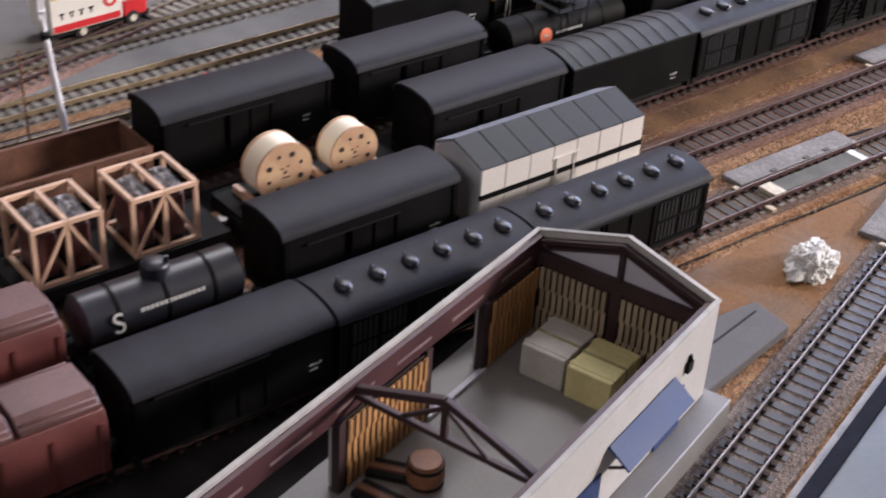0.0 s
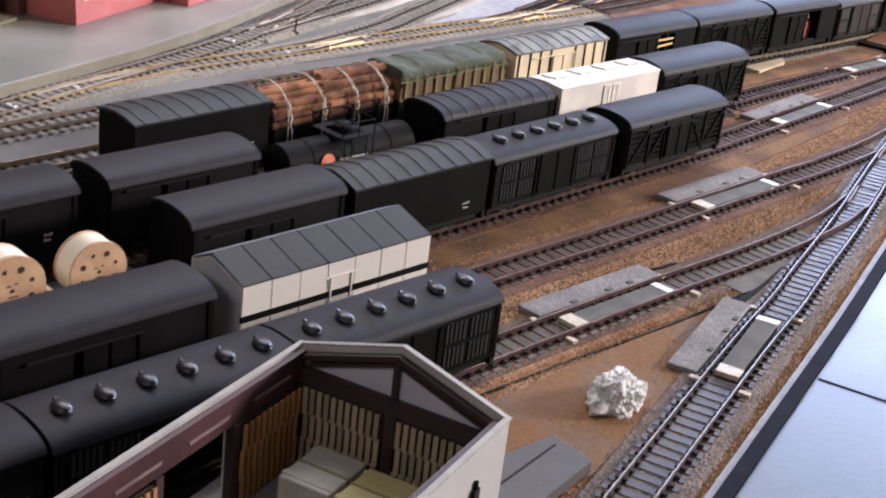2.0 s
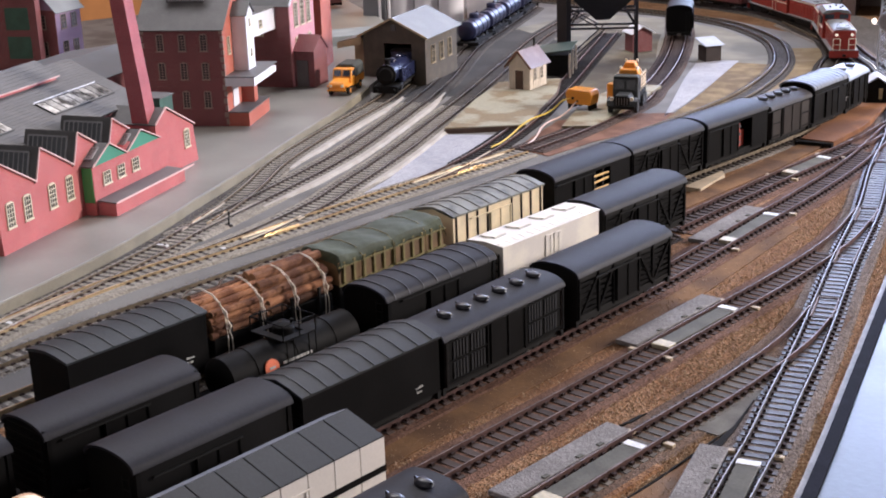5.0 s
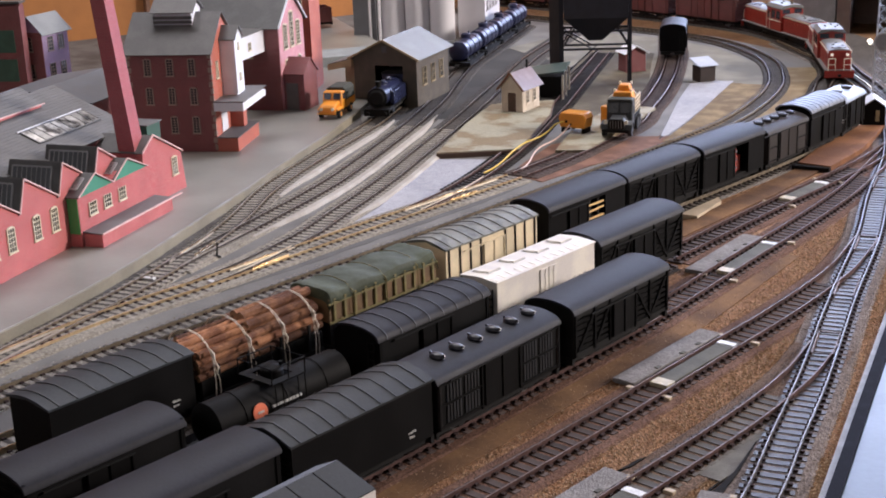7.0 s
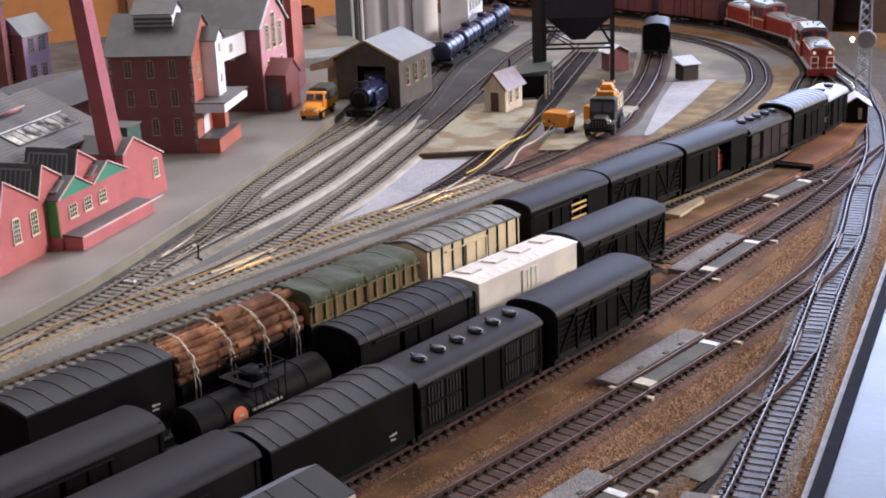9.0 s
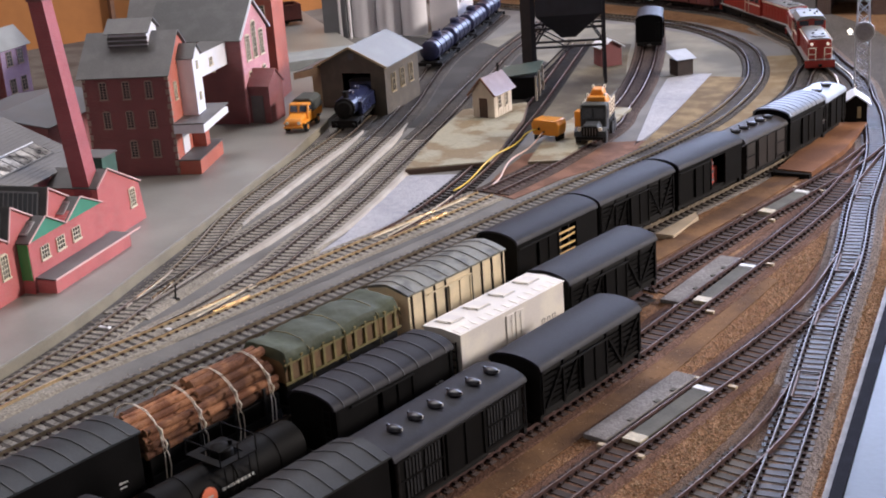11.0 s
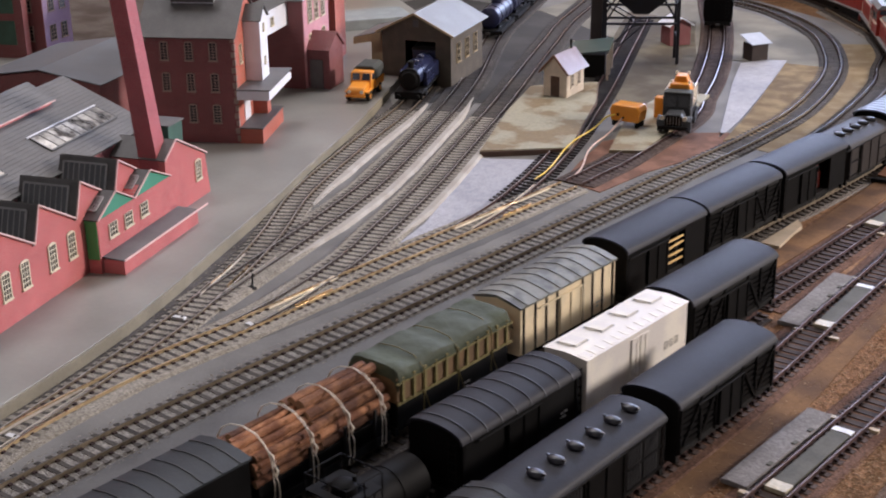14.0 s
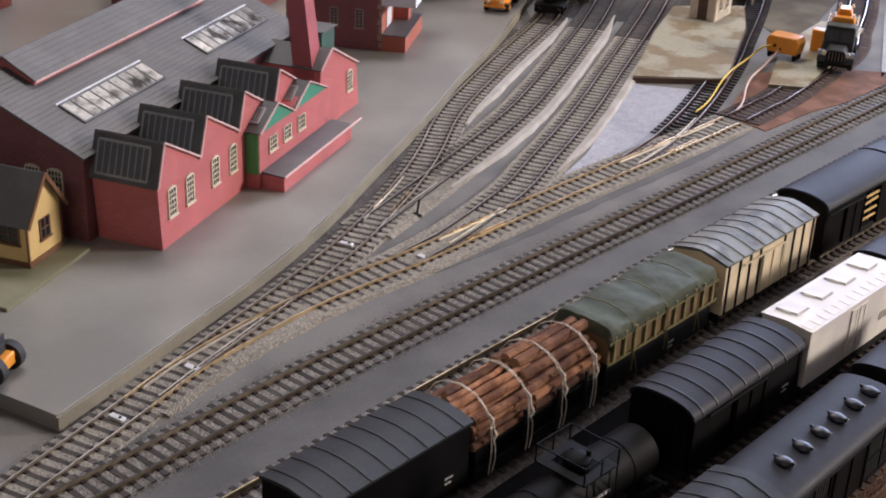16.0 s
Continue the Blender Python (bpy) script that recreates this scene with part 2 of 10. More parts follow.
BED = gravel("rusty_track_bed", (0.235, 0.145, 0.108), (0.105, 0.062, 0.046), 900, 0.6, 14, (0.55, 0.46, 0.4))
MAINBAL = gravel("dark_grey_ballast", (0.36, 0.345, 0.315), (0.16, 0.15, 0.133), 850, 0.7, 10, (0.68, 0.66, 0.64))
SLAB = mat("painted_board_grey", (0.262, 0.258, 0.232), 0.38, vary=0.07, scale=9, fine=300, bump=0.04, second=(0.205, 0.20, 0.18), spec=0.55)
SLABEDGE = mat("board_edge_tan", (0.25, 0.225, 0.165), 0.7, vary=0.2, scale=30)
APRON = mat("pale_blue_fascia", (0.044, 0.051, 0.056), 0.38, vary=0.22, scale=26, fine=260, bump=0.12, second=(0.034, 0.040, 0.045), mix=(0.36, 0.60), spec=0.62)
BLACKSTRIP = mat("black_edge_strip", (0.016, 0.017, 0.026), 0.85, vary=0.3, spec=0.06)
# ---- mesh tools ----
def box(bm, x0, x1, y0, y1, z0, z1, m=0):
    v = [bm.verts.new(p) for p in ((x0, y0, z0), (x1, y0, z0), (x1, y1, z0), (x0, y1, z0), (x0, y0, z1), (x1, y0, z1), (x1, y1, z1), (x0, y1, z1))]
    for q in ((3, 2, 1, 0), (4, 5, 6, 7), (0, 1, 5, 4), (1, 2, 6, 5), (2, 3, 7, 6), (3, 0, 4, 7)):
        bm.faces.new([v[i] for i in q]).material_index = m


def beam(bm, a, b, w, h, m=0, up=(0, 0, 1)):
    """A square bar from a to b, w across and h deep."""
    a, b = Vector(a), Vector(b)
    d = (b - a).normalized()
    side = d.cross(Vector(up))
    side = side.normalized() if side.length > 1e-6 else Vector((1, 0, 0))
    top = side.cross(d).normalized()
    v = []
    for p in (a, b):
        for s, u in ((-1, -1), (1, -1), (1, 1), (-1, 1)):
            v.append(bm.verts.new(p + side * s * w / 2 + top * u * h / 2))
    for q in ((3, 2, 1, 0), (4, 5, 6, 7), (0, 1, 5, 4), (1, 2, 6, 5), (2, 3, 7, 6), (3, 0, 4, 7)):
        bm.faces.new([v[i] for i in q]).material_index = m


def prism(bm, prof, y0, y1, m=0, axis="y"):
    """A closed outline, given anticlockwise in x and z, pulled along y (or, in y and z, along x)."""
    put = (lambda p, s: (p[0], s, p[1])) if axis == "y" else (lambda p, s: (s, p[0], p[1]))
    a = [bm.verts.new(put(p, y0)) for p in prof]
    b = [bm.verts.new(put(p, y1)) for p in prof]
    bm.faces.new(a).material_index = m
    bm.faces.new(b[::-1]).material_index = m
    for i in range(len(prof)):
        j = (i + 1) % len(prof)
        bm.faces.new((a[j], a[i], b[i], b[j])).material_index = m


def tube(bm, pts, radii, n=7, m=0):
    """One continuous round bar through several points."""
    pts = [Vector(p) for p in pts]
    radii = radii if isinstance(radii, (list, tuple)) else [radii] * len(pts)
    prev, side = None, None
    for k, p in enumerate(pts):
        d = (pts[min(k + 1, len(pts) - 1)] - pts[max(k - 1, 0)]).normalized()
        side = d.orthogonal().normalized() if side is None else (side - d * side.dot(d)).normalized()
        up = d.cross(side)
        ring = [bm.verts.new(p + (side * math.cos(2 * math.pi * i / n) + up * math.sin(2 * math.pi * i / n)) * radii[k]) for i in range(n)]
        if prev:
            for i in range(n):
                bm.faces.new((prev[i], prev[(i + 1) % n], ring[(i + 1) % n], ring[i])).material_index = m
        else:
            bm.faces.new(ring[::-1])
        prev = ring
    bm.faces.new(prev)


def rod(bm, a, b, r, r2=None, n=10, m=0):
    """A round bar or cone from a to b."""
    a, b = Vector(a), Vector(b)
    r2 = r if r2 is None else r2
    d = (b - a).normalized()
    s = d.orthogonal().normalized()
    u = d.cross(s)
    ra, rb = ([bm.verts.new(p + (s * math.cos(k * 2 * math.pi / n) + u * math.sin(k * 2 * math.pi / n)) * rr) for k in range(n)] for p, rr in ((a, r), (b, max(r2, 1e-5))))
    bm.faces.new(ra[::-1]).material_index = m
    bm.faces.new(rb).material_index = m
    for i in range(n):
        j = (i + 1) % n
        bm.faces.new((ra[i], ra[j], rb[j], rb[i])).material_index = m


def dome(bm, c, rx, ry, rz, n=12, k=5, m=0, low=0.0):
    """The upper part of a ball."""
    rings = []
    for i in range(k):
        a = low + (math.pi / 2 - low) * i / k
        rings.append([bm.verts.new((c[0] + rx * math.cos(a) * math.cos(2 * math.pi * j / n), c[1] + ry * math.cos(a) * math.sin(2 * math.pi * j / n), c[2] + rz * math.sin(a))) for j in range(n)])
    tip = bm.verts.new((c[0], c[1], c[2] + rz))
    for i in range(k - 1):
        for j in range(n):
            bm.faces.new((rings[i][j], rings[i][(j + 1) % n], rings[i + 1][(j + 1) % n], rings[i + 1][j])).material_index = m
    for j in range(n):
        bm.faces.new((rings[-1][j], rings[-1][(j + 1) % n], tip)).material_index = m
    bm.faces.new(rings[0][::-1]).material_index = m


def part(name, bm, material, parent=None, label="", bevel=0.0, smooth=True, at=None):
    """Links bm as one mesh object, under a thing or a part where one is given."""
    mesh = bpy.data.meshes.new(name)
    bmesh.ops.recalc_face_normals(bm, faces=bm.faces)
    bm.to_mesh(mesh)
    bm.free()
    for m in material if isinstance(material, (list, tuple)) else (material,):
        mesh.materials.append(m)
    if smooth:
        mesh.polygons.foreach_set("use_smooth", [True] * len(mesh.polygons))
        mesh.set_sharp_from_angle(angle=radians(32))
    ob = new(name, mesh)
    if bevel:
        mod = ob.modifiers.new("edges", "BEVEL")
        mod.width, mod.segments, mod.limit_method, mod.angle_limit = bevel, 2, "ANGLE", radians(40)
    if parent is not None:
        ob.parent = parent
    if at is not None:
        ob.matrix_basis = at
    if label:
        ob["label"] = label
    return ob


def same_part(name, like, parent, at):
    """Another piece on the same mesh."""
    ob = new(name, like.data)
    for mod in like.modifiers:
        m = ob.modifiers.new("edges", "BEVEL")
        m.width, m.segments, m.limit_method, m.angle_limit = mod.width, mod.segments, "ANGLE", mod.angle_limit
    ob.parent, ob.matrix_basis = parent, at
    if like.get("label"):
        ob["label"] = like["label"]
    return ob


def thing(name, label, category, group="", at=None, kind=""):
    ob = new(name)
    ob.empty_display_size = 0.02
    tagged(ob, label, category, group, kind)
    if at is not None:
        ob.matrix_basis = at
    return ob


BM = bmesh.new


def bowed(pts, step):
    """A smooth line through plan points, in even steps: x, y, direction x, direction y."""
    p = [Vector(pts[0])]
    for q in pts[1:]:
        a, b = p[-1].copy(), Vector(q)
        n = max(1, math.ceil((b - a).length / 0.15))
        p += [a.lerp(b, k / n) for k in range(1, n + 1)]
    p = [2 * p[0] - p[1]] + p + [2 * p[-1] - p[-2]]
    fine = []
    for i in range(1, len(p) - 2):
        a, b, c, d = p[i - 1 : i + 3]
        for k in range(24):
            u = k / 24
            fine.append(0.5 * ((2 * b) + (c - a) * u + (2 * a - 5 * b + 4 * c - d) * u * u + (3 * b - a - 3 * c + d) * u**3))
    fine.append(p[-2])
    out, want, gone = [], 0.0, 0.0
    for a, b in zip(fine, fine[1:]):
        l = (b - a).length
        while l > 0 and want <= gone + l:
            q, d = a.lerp(b, (want - gone) / l), (b - a).normalized()
            out.append((q.x, q.y, d.x, d.y))
            want += step
        gone += l
    return out


def strip(bm, line, a, b, z0, z1, m=0, mtop=None):
    """A bar that follows a line between the side offsets a and b (to the right)."""
    prev = None
    for x, y, dx, dy in line:
        ring = [bm.verts.new((x + dy * s, y - dx * s, z)) for s, z in ((a, z0), (b, z0), (b, z1), (a, z1))]
        if prev:
            for i in range(4):
                j = (i + 1) % 4
                bm.faces.new((prev[i], prev[j], ring[j], ring[i])).material_index = mtop if (mtop is not None and i == 2) else m
        else:
            bm.faces.new(ring)
        prev = ring
    bm.faces.new(prev[::-1])


def shoulder(bm, line, half, foot, z0, z1):
    """A bank of ballast with sloping sides."""
    prev = None
    for x, y, dx, dy in line:
        ring = [bm.verts.new((x + dy * s, y - dx * s, z)) for s, z in ((-foot, z0), (foot, z0), (half, z1), (-half, z1))]
        if prev:
            for i in range(4):
                j = (i + 1) % 4
                bm.faces.new((prev[i], prev[j], ring[j], ring[i]))
        else:
            bm.faces.new(ring)
        prev = ring
    bm.faces.new(prev[::-1])
# ---- ground ----
def sheet(name, outline, z0, z1, material, label="", kind="structure", bevel=0.0):
    bm = BM()
    a = [bm.verts.new((x, y, z0)) for x, y in outline]
    b = [bm.verts.new((x, y, z1)) for x, y in outline]
    bm.faces.new(a[::-1])
    bm.faces.new(b)
    for i in range(len(outline)):
        j = (i + 1) % len(outline)
        bm.faces.new((a[i], a[j], b[j], b[i]))
    ob = part(name, bm, material, smooth=False, bevel=bevel)
    tagged(ob, label, "ground", kind=kind)
    return ob


BOARD_EDGE = [(0.375, -0.90), (0.2065, -0.350), (0.143, -0.140), (0.046, 0.163), (-0.030, 0.400), (-0.06, 0.62), (-0.13, 0.80)]
sheet("ground", [(-1.75, -1.1), (0.43, -1.1), *BOARD_EDGE[:], (-0.3, 1.35), (-1.75, 1.75)], -0.03, 0.0, DIRT, "brown scattered soil on the layout board")
# ---- tracks ----
GAUGE, PITCH = 0.0165, 0.0076


def sleeper_shape(half, width, chair, tall, inner=True):
    """A sleeper with a chair block on each side of both rails."""
    bm = BM()
    box(bm, -half, half, -width / 2, width / 2, 0.0006, 0.0022)
    for s in (-1, 1):
        for k in (-1, 1):
            deep = chair if k > 0 or inner else chair * 0.6
            c = s * (GAUGE / 2 + k * (0.0007 + deep / 2))
            box(bm, c - deep / 2, c + deep / 2, -0.0012, 0.0012, 0.0021, tall, 1)
    mesh = bpy.data.meshes.new("sleeper")
    bm.to_mesh(mesh)
    bm.free()
    return mesh


sleeper_mesh = sleeper_shape(0.0155, 0.0030, 0.0018, 0.0030)
broad_mesh = sleeper_shape(0.0134, 0.0046, 0.0021, 0.0036, False)
LINES = {}


def track(name, pts, ballast, sleeper, sides, head, label, clear=(), bank=0.0225, near=(-0.75, 0.55), fill=0.0013, top=0.0052, far_bed=None, split=0.41, broad=False, far_rail=None):
    """Ballast, two rails and sleepers along a line; sleepers leave out what lies on the tracks in clear."""
    root = thing("track_" + name, label, "track", "tracks of the layout", kind="structure")
    line = bowed(pts, 0.006)
    z = 0.00004 * len(LINES)
    LINES[name] = line
    if ballast:
        for bed, run in ((ballast, line),) if not far_bed else ((ballast, [q for q in line if q[1] <= split]), (far_bed, [q for q in line if q[1] >= split - 0.004])):
            bm = BM()
            shoulder(bm, run, bank - 0.004, bank, -0.001, fill + z)
            part("ballast", bm, bed, root, smooth=False)
    runs = (((sides, head), line),)
    if far_rail:
        runs = (((sides, head), [q for q in line if q[1] <= split]), (far_rail, [q for q in line if q[1] >= split - 0.004]))
    for s in (-1, 1):
        for metals, run in runs:
            bm = BM()
            strip(bm, run, s * GAUGE / 2 - 0.0006, s * GAUGE / 2 + 0.0006, 0.0021, 0.0026)
            strip(bm, run, s * GAUGE / 2 - 0.00022, s * GAUGE / 2 + 0.00022, 0.0026, top - 0.0008)
            strip(bm, run, s * GAUGE / 2 - 0.0004, s * GAUGE / 2 + 0.0004, top - 0.0008, top + z, 0, 1)
            part("rail", bm, metals, root, smooth=False)
    blocked = [(q[0], q[1]) for c in clear for q in LINES[c]]
    bm, far = BM(), 0
    mesh = (broad_mesh if broad else sleeper_mesh).copy()
    for m in (sleeper, CHAIR):
        mesh.materials.append(m)
    for x, y, dx, dy in bowed(pts, PITCH):
        if any(abs(x - a) < 0.013 and abs(y - b) < 0.013 for a, b in blocked):
            continue
        turn = math.degrees(math.atan2(-dx, dy)) + random.uniform(-1.2, 1.2)
        m = pose(x, y, z * 0.5, 0, 0, turn)
        if near[0] < y < near[1]:
            ob = new("sleeper", mesh)
            ob.parent, ob.matrix_basis = root, m
        else:
            far += 1
            n = len(bm.verts)
            vs = [bm.verts.new(m @ v.co) for v in mesh.vertices]
            for f in mesh.polygons:
                bm.faces.new([vs[i] for i in f.vertices]).material_index = f.material_index
    if far:
        tagged(part("sleeper_row", bm, (sleeper, CHAIR), root, smooth=False), kind="stuff")
    else:
        bm.free()
    return root


track("ladder", [(0.34, -0.86), (0.135, -0.215), (0.115, -0.147), (0.099, -0.099), (0.071, -0.012), (0.024, 0.122), (-0.02, 0.255), (-0.064, 0.369), (-0.11, 0.50), (-0.17, 0.63), (-0.25, 0.77), (-0.37, 0.92), (-0.52, 1.06), (-0.70, 1.17), (-1.0, 1.24)],
      LADBAL, LSLEEP, RUSTGREY, LSTEEL, "grey model railway track with nickel rails beside the board edge", fill=0.0018, broad=True)
track("goods_e", [(0.062, -1.0), (0.066, -0.5), (0.067, -0.2), (0.0685, -0.1), (0.064, -0.02), (0.052, 0.042)], EBED, ESLEEP, RUST, STEEL, "grey-brown model siding on brown ballast", ("ladder",), fill=0.0018, broad=True)
track("goods_d", [(0.006, -1.0), (0.007, -0.3), (0.008, -0.16), (0.006, 0.0), (0.005, 0.08), (-0.002, 0.17), (-0.02, 0.255)], BED, SLEEPER, RUST, STEEL, "rusty model siding on brown ballast", ("ladder",), fill=0.0017, broad=True)
track("goods_c", [(-0.053, -1.0), (-0.055, -0.24), (-0.060, 0.02), (-0.070, 0.15), (-0.078, 0.26), (-0.092, 0.38), (-0.12, 0.52)], BED, SLEEPER, RUST, STEEL, "rusty model siding on brown ballast", ("ladder",), fill=0.0017, broad=True)
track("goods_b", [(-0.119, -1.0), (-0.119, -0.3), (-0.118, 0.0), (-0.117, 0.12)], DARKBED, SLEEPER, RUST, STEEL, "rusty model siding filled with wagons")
track("goods_b_end", [(-0.117, 0.128), (-0.118, 0.2), (-0.1195, 0.3), (-0.118, 0.4), (-0.1195, 0.47), (-0.127, 0.545)], BED, SLEEPER, RUST, STEEL, "rusty model siding beyond the wagons on brown ballast", ("ladder", "goods_c"), broad=True)
track("goods_a", [(-0.181, -1.0), (-0.184, -0.33), (-0.1875, -0.21), (-0.190, -0.11), (-0.192, 0.0), (-0.192, 0.12), (-0.190, 0.23), (-0.186, 0.33), (-0.1845, 0.43), (-0.188, 0.53), (-0.207, 0.64), (-0.26, 0.76), (-0.36, 0.89), (-0.5, 1.02)], GREYBAL, SLEEPGREY, RAILTAN, WARMGLINT, "long model siding filled with wagons")
track("main", [(-0.218, -1.0), (-0.233, -0.42), (-0.241, -0.18), (-0.2445, 0.0), (-0.2445, 0.17), (-0.2445, 0.33), (-0.249, 0.45), (-0.262, 0.57), (-0.288, 0.7), (-0.341, 0.843), (-0.40, 0.93), (-0.471, 1.006), (-0.577, 1.075), (-0.7, 1.11), (-0.85, 1.13), (-1.145, 1.14)],
      MAINBAL, SLEEPGREY, MAINGLARE, WARMGLINT, "model main line, warm glare in its rail colour, darker round the far curve", bank=0.0185, fill=0.0018, far_bed=FARBAL, far_rail=(RUSTGREY, MSTEEL), split=0.44)
track("loop", [(-0.25, -1.0), (-0.29, -0.45), (-0.299, -0.25), (-0.300, -0.05), (-0.299, 0.1), (-0.301, 0.3), (-0.302, 0.456), (-0.311, 0.571), (-0.345, 0.703), (-0.39, 0.80), (-0.455, 0.89), (-0.551, 0.965), (-0.65, 1.0), (-0.9, 1.03), (-1.165, 1.045)],
      MAINBAL, SLEEPGREY, RAILTAN, MSTEEL, "weathered model track beside the main line", ("main",), bank=0.0185, fill=0.0018, top=0.0046, far_bed=FARBAL)
track("yard_entry", [(-0.19, -0.86), (-0.27, -0.55), (-0.2925, -0.4800), (-0.305, -0.4405)],
      ENTRYBED, SLEEPER, RUST, STEEL, "rusty model track leading into the yard", fill=0.0017, top=0.0040)
track("yard_lead", [(-0.3067, -0.435), (-0.316, -0.405), (-0.3325, -0.345), (-0.348, -0.292), (-0.370, -0.214), (-0.395, -0.133), (-0.4205, -0.070), (-0.4470, -0.015), (-0.4715, 0.028), (-0.517, 0.101), (-0.567, 0.212), (-0.616, 0.333), (-0.65, 0.40), (-0.71, 0.51)],
      YARDBAL, SLEEPGREY, RAILTAN, YSTEEL, "model yard track running into the engine shed", bank=0.0185, fill=0.0019, top=0.0038, far_bed=FARBAL, split=0.34)
track("yard_two", [(-0.407, -0.102), (-0.4275, -0.030), (-0.4435, 0.024), (-0.4545, 0.060), (-0.4655, 0.095), (-0.486, 0.152), (-0.5182, 0.225), (-0.5536, 0.3007), (-0.5948, 0.3851), (-0.648, 0.482), (-0.70, 0.565), (-0.757, 0.66), (-0.795, 0.741), (-0.833, 0.822), (-0.90, 0.965)], YARDBAL, SLEEPGREY, RUSTGREY, YSTEEL, "model yard track beside the engine shed", ("yard_lead",), fill=0.0019, top=0.0038, far_bed=FARBAL, split=0.36)
track("yard_one", [(-0.3370, -0.329), (-0.3475, -0.290), (-0.3545, -0.245), (-0.3590, -0.195), (-0.3585, -0.150), (-0.3570, -0.104), (-0.3585, 0.033), (-0.3565, 0.15), (-0.356, 0.252)],
      YARDBAL, SLEEPGREY, GLINTSIDE, WARMGLINT, "model yard track, warm glints put in the rail colour", ("yard_lead",), fill=0.0019, top=0.0038)
track("yard_far", [(-0.3562, 0.259), (-0.3585, 0.30), (-0.362, 0.345), (-0.385, 0.482), (-0.447, 0.628), (-0.50, 0.735), (-0.565, 0.85), (-0.66, 1.0)],
      FARBED, SLEEPER, RUST, YSTEEL, "rusty far part of the yard track past the lorry", ("yard_one",), fill=0.0016, top=0.0038)
track("yard_three", [(-0.3575, -0.115), (-0.364, -0.06), (-0.3830, 0.018), (-0.4045, 0.0736), (-0.4267, 0.1305), (-0.4531, 0.1933), (-0.4845, 0.2613), (-0.5197, 0.3377), (-0.5599, 0.4237), (-0.63, 0.565), (-0.72, 0.75), (-0.80, 0.95)], YARDBAL, SLEEPGREY, RUSTGREY, YSTEEL, "model yard track on grey ballast", ("yard_one",), fill=0.0019, top=0.0038, far_bed=FARBAL, split=0.37)
track("yard_four", [(-0.359, 0.12), (-0.369, 0.179), (-0.394, 0.263), (-0.435, 0.369), (-0.507, 0.524), (-0.57, 0.65), (-0.66, 0.83)], None, SLEEPDARK, RUST, YSTEEL, "rusty model track to the coal stage", ("yard_one",), top=0.0038)


def side_strips(names, near, far, material, label, zt, span=(-2, 2)):
    """Narrow strips of grit along the banks, left out where another track lies close."""
    for name in names:
        for s in (1,):
            runs, run = [], []
            for x, y, dx, dy in LINES[name]:
                px, py = x + dy * s * (near + far) / 2, y - dx * s * (near + far) / 2
                clear = span[0] < y < span[1] and all(abs(px - q[0]) > 0.0215 or abs(py - q[1]) > 0.0215 or math.hypot(px - q[0], py - q[1]) > 0.0205 for k, l in LINES.items() if k != name for q in l)
                if clear:
                    run.append((x, y, dx, dy))
                elif run:
                    runs.append(run)
                    run = []
            runs.append(run)
            for r in runs:
                if len(r) > 10:
                    bm, prev, z1 = BM(), None, zt + 0.0002 * names.index(name)
                    for k, (x, y, dx, dy) in enumerate(r):
                        w = (far - near) * min(1, (k + 1) / 14, (len(r) - k) / 14) * (0.9 + 0.16 * noise.noise((x * 60, y * 60, 3)))
                        ring = [bm.verts.new((x + dy * s * o, y - dx * s * o, z)) for o, z in ((near - 0.001, z1), (near + w * 0.55, z1), (near + w, -0.0005))]
                        if prev:
                            for a in (0, 1):
                                bm.faces.new((prev[a], prev[a + 1], ring[a + 1], ring[a]))
                        prev = ring
                    tagged(part("shoulder_strip", bm, material, smooth=False), label, "ballast", kind="structure")


side_strips(("yard_lead", "yard_two", "yard_three"), 0.0170, 0.0255, PALESHOULDER, "pale grit strip along a yard track", 0.0028, (-0.02, 0.41))


def check_rails(name, ys, inset=0.0019, half=0.019, metal=None):
    """Short guard rails inside the running rails at the turnouts."""
    line = LINES[name]
    for y in ys:
        i = min(range(len(line)), key=lambda k: abs(line[k][1] - y))
        n = int(half / 0.006)
        for s in (-1, 1):
            root = thing("check_rail", "short steel guard rail inside a turnout", "rail", "guard rails of the turnouts", kind="structure")
            bm = BM()
            o = s * (GAUGE / 2 - inset)
            strip(bm, line[max(0, i - n):i + n + 1], o - 0.0004, o + 0.0004, 0.0021, 0.0050)
            part("rail", bm, metal or STEEL, root, smooth=False)
        for q in (line[max(0, i - n)], line[min(len(line) - 1, i + n)]) if metal is None else ():
            bar = thing("check_rail", "short steel guard rail inside a turnout", "rail", "guard rails of the turnouts", kind="structure")
            bm = BM()
            o = GAUGE / 2 - inset
            beam(bm, (q[0] - q[3] * o, q[1] + q[2] * o, 0.0044), (q[0] + q[3] * o, q[1] - q[2] * o, 0.0044), 0.0006, 0.0008)
            part("tie_bar", bm, metal or STEEL, bar)


check_rails("ladder", (0.04, 0.14, 0.234, 0.406))
check_rails("yard_lead", (-0.06,), metal=WARMGLINT)
check_rails("yard_one", (-0.05, 0.17), metal=WARMGLINT)
side_strips(("yard_one", "yard_far"), 0.0195, 0.0330, MAINDARK, "dark grey bank beside the yard track", 0.0010, (-0.12, 0.44))
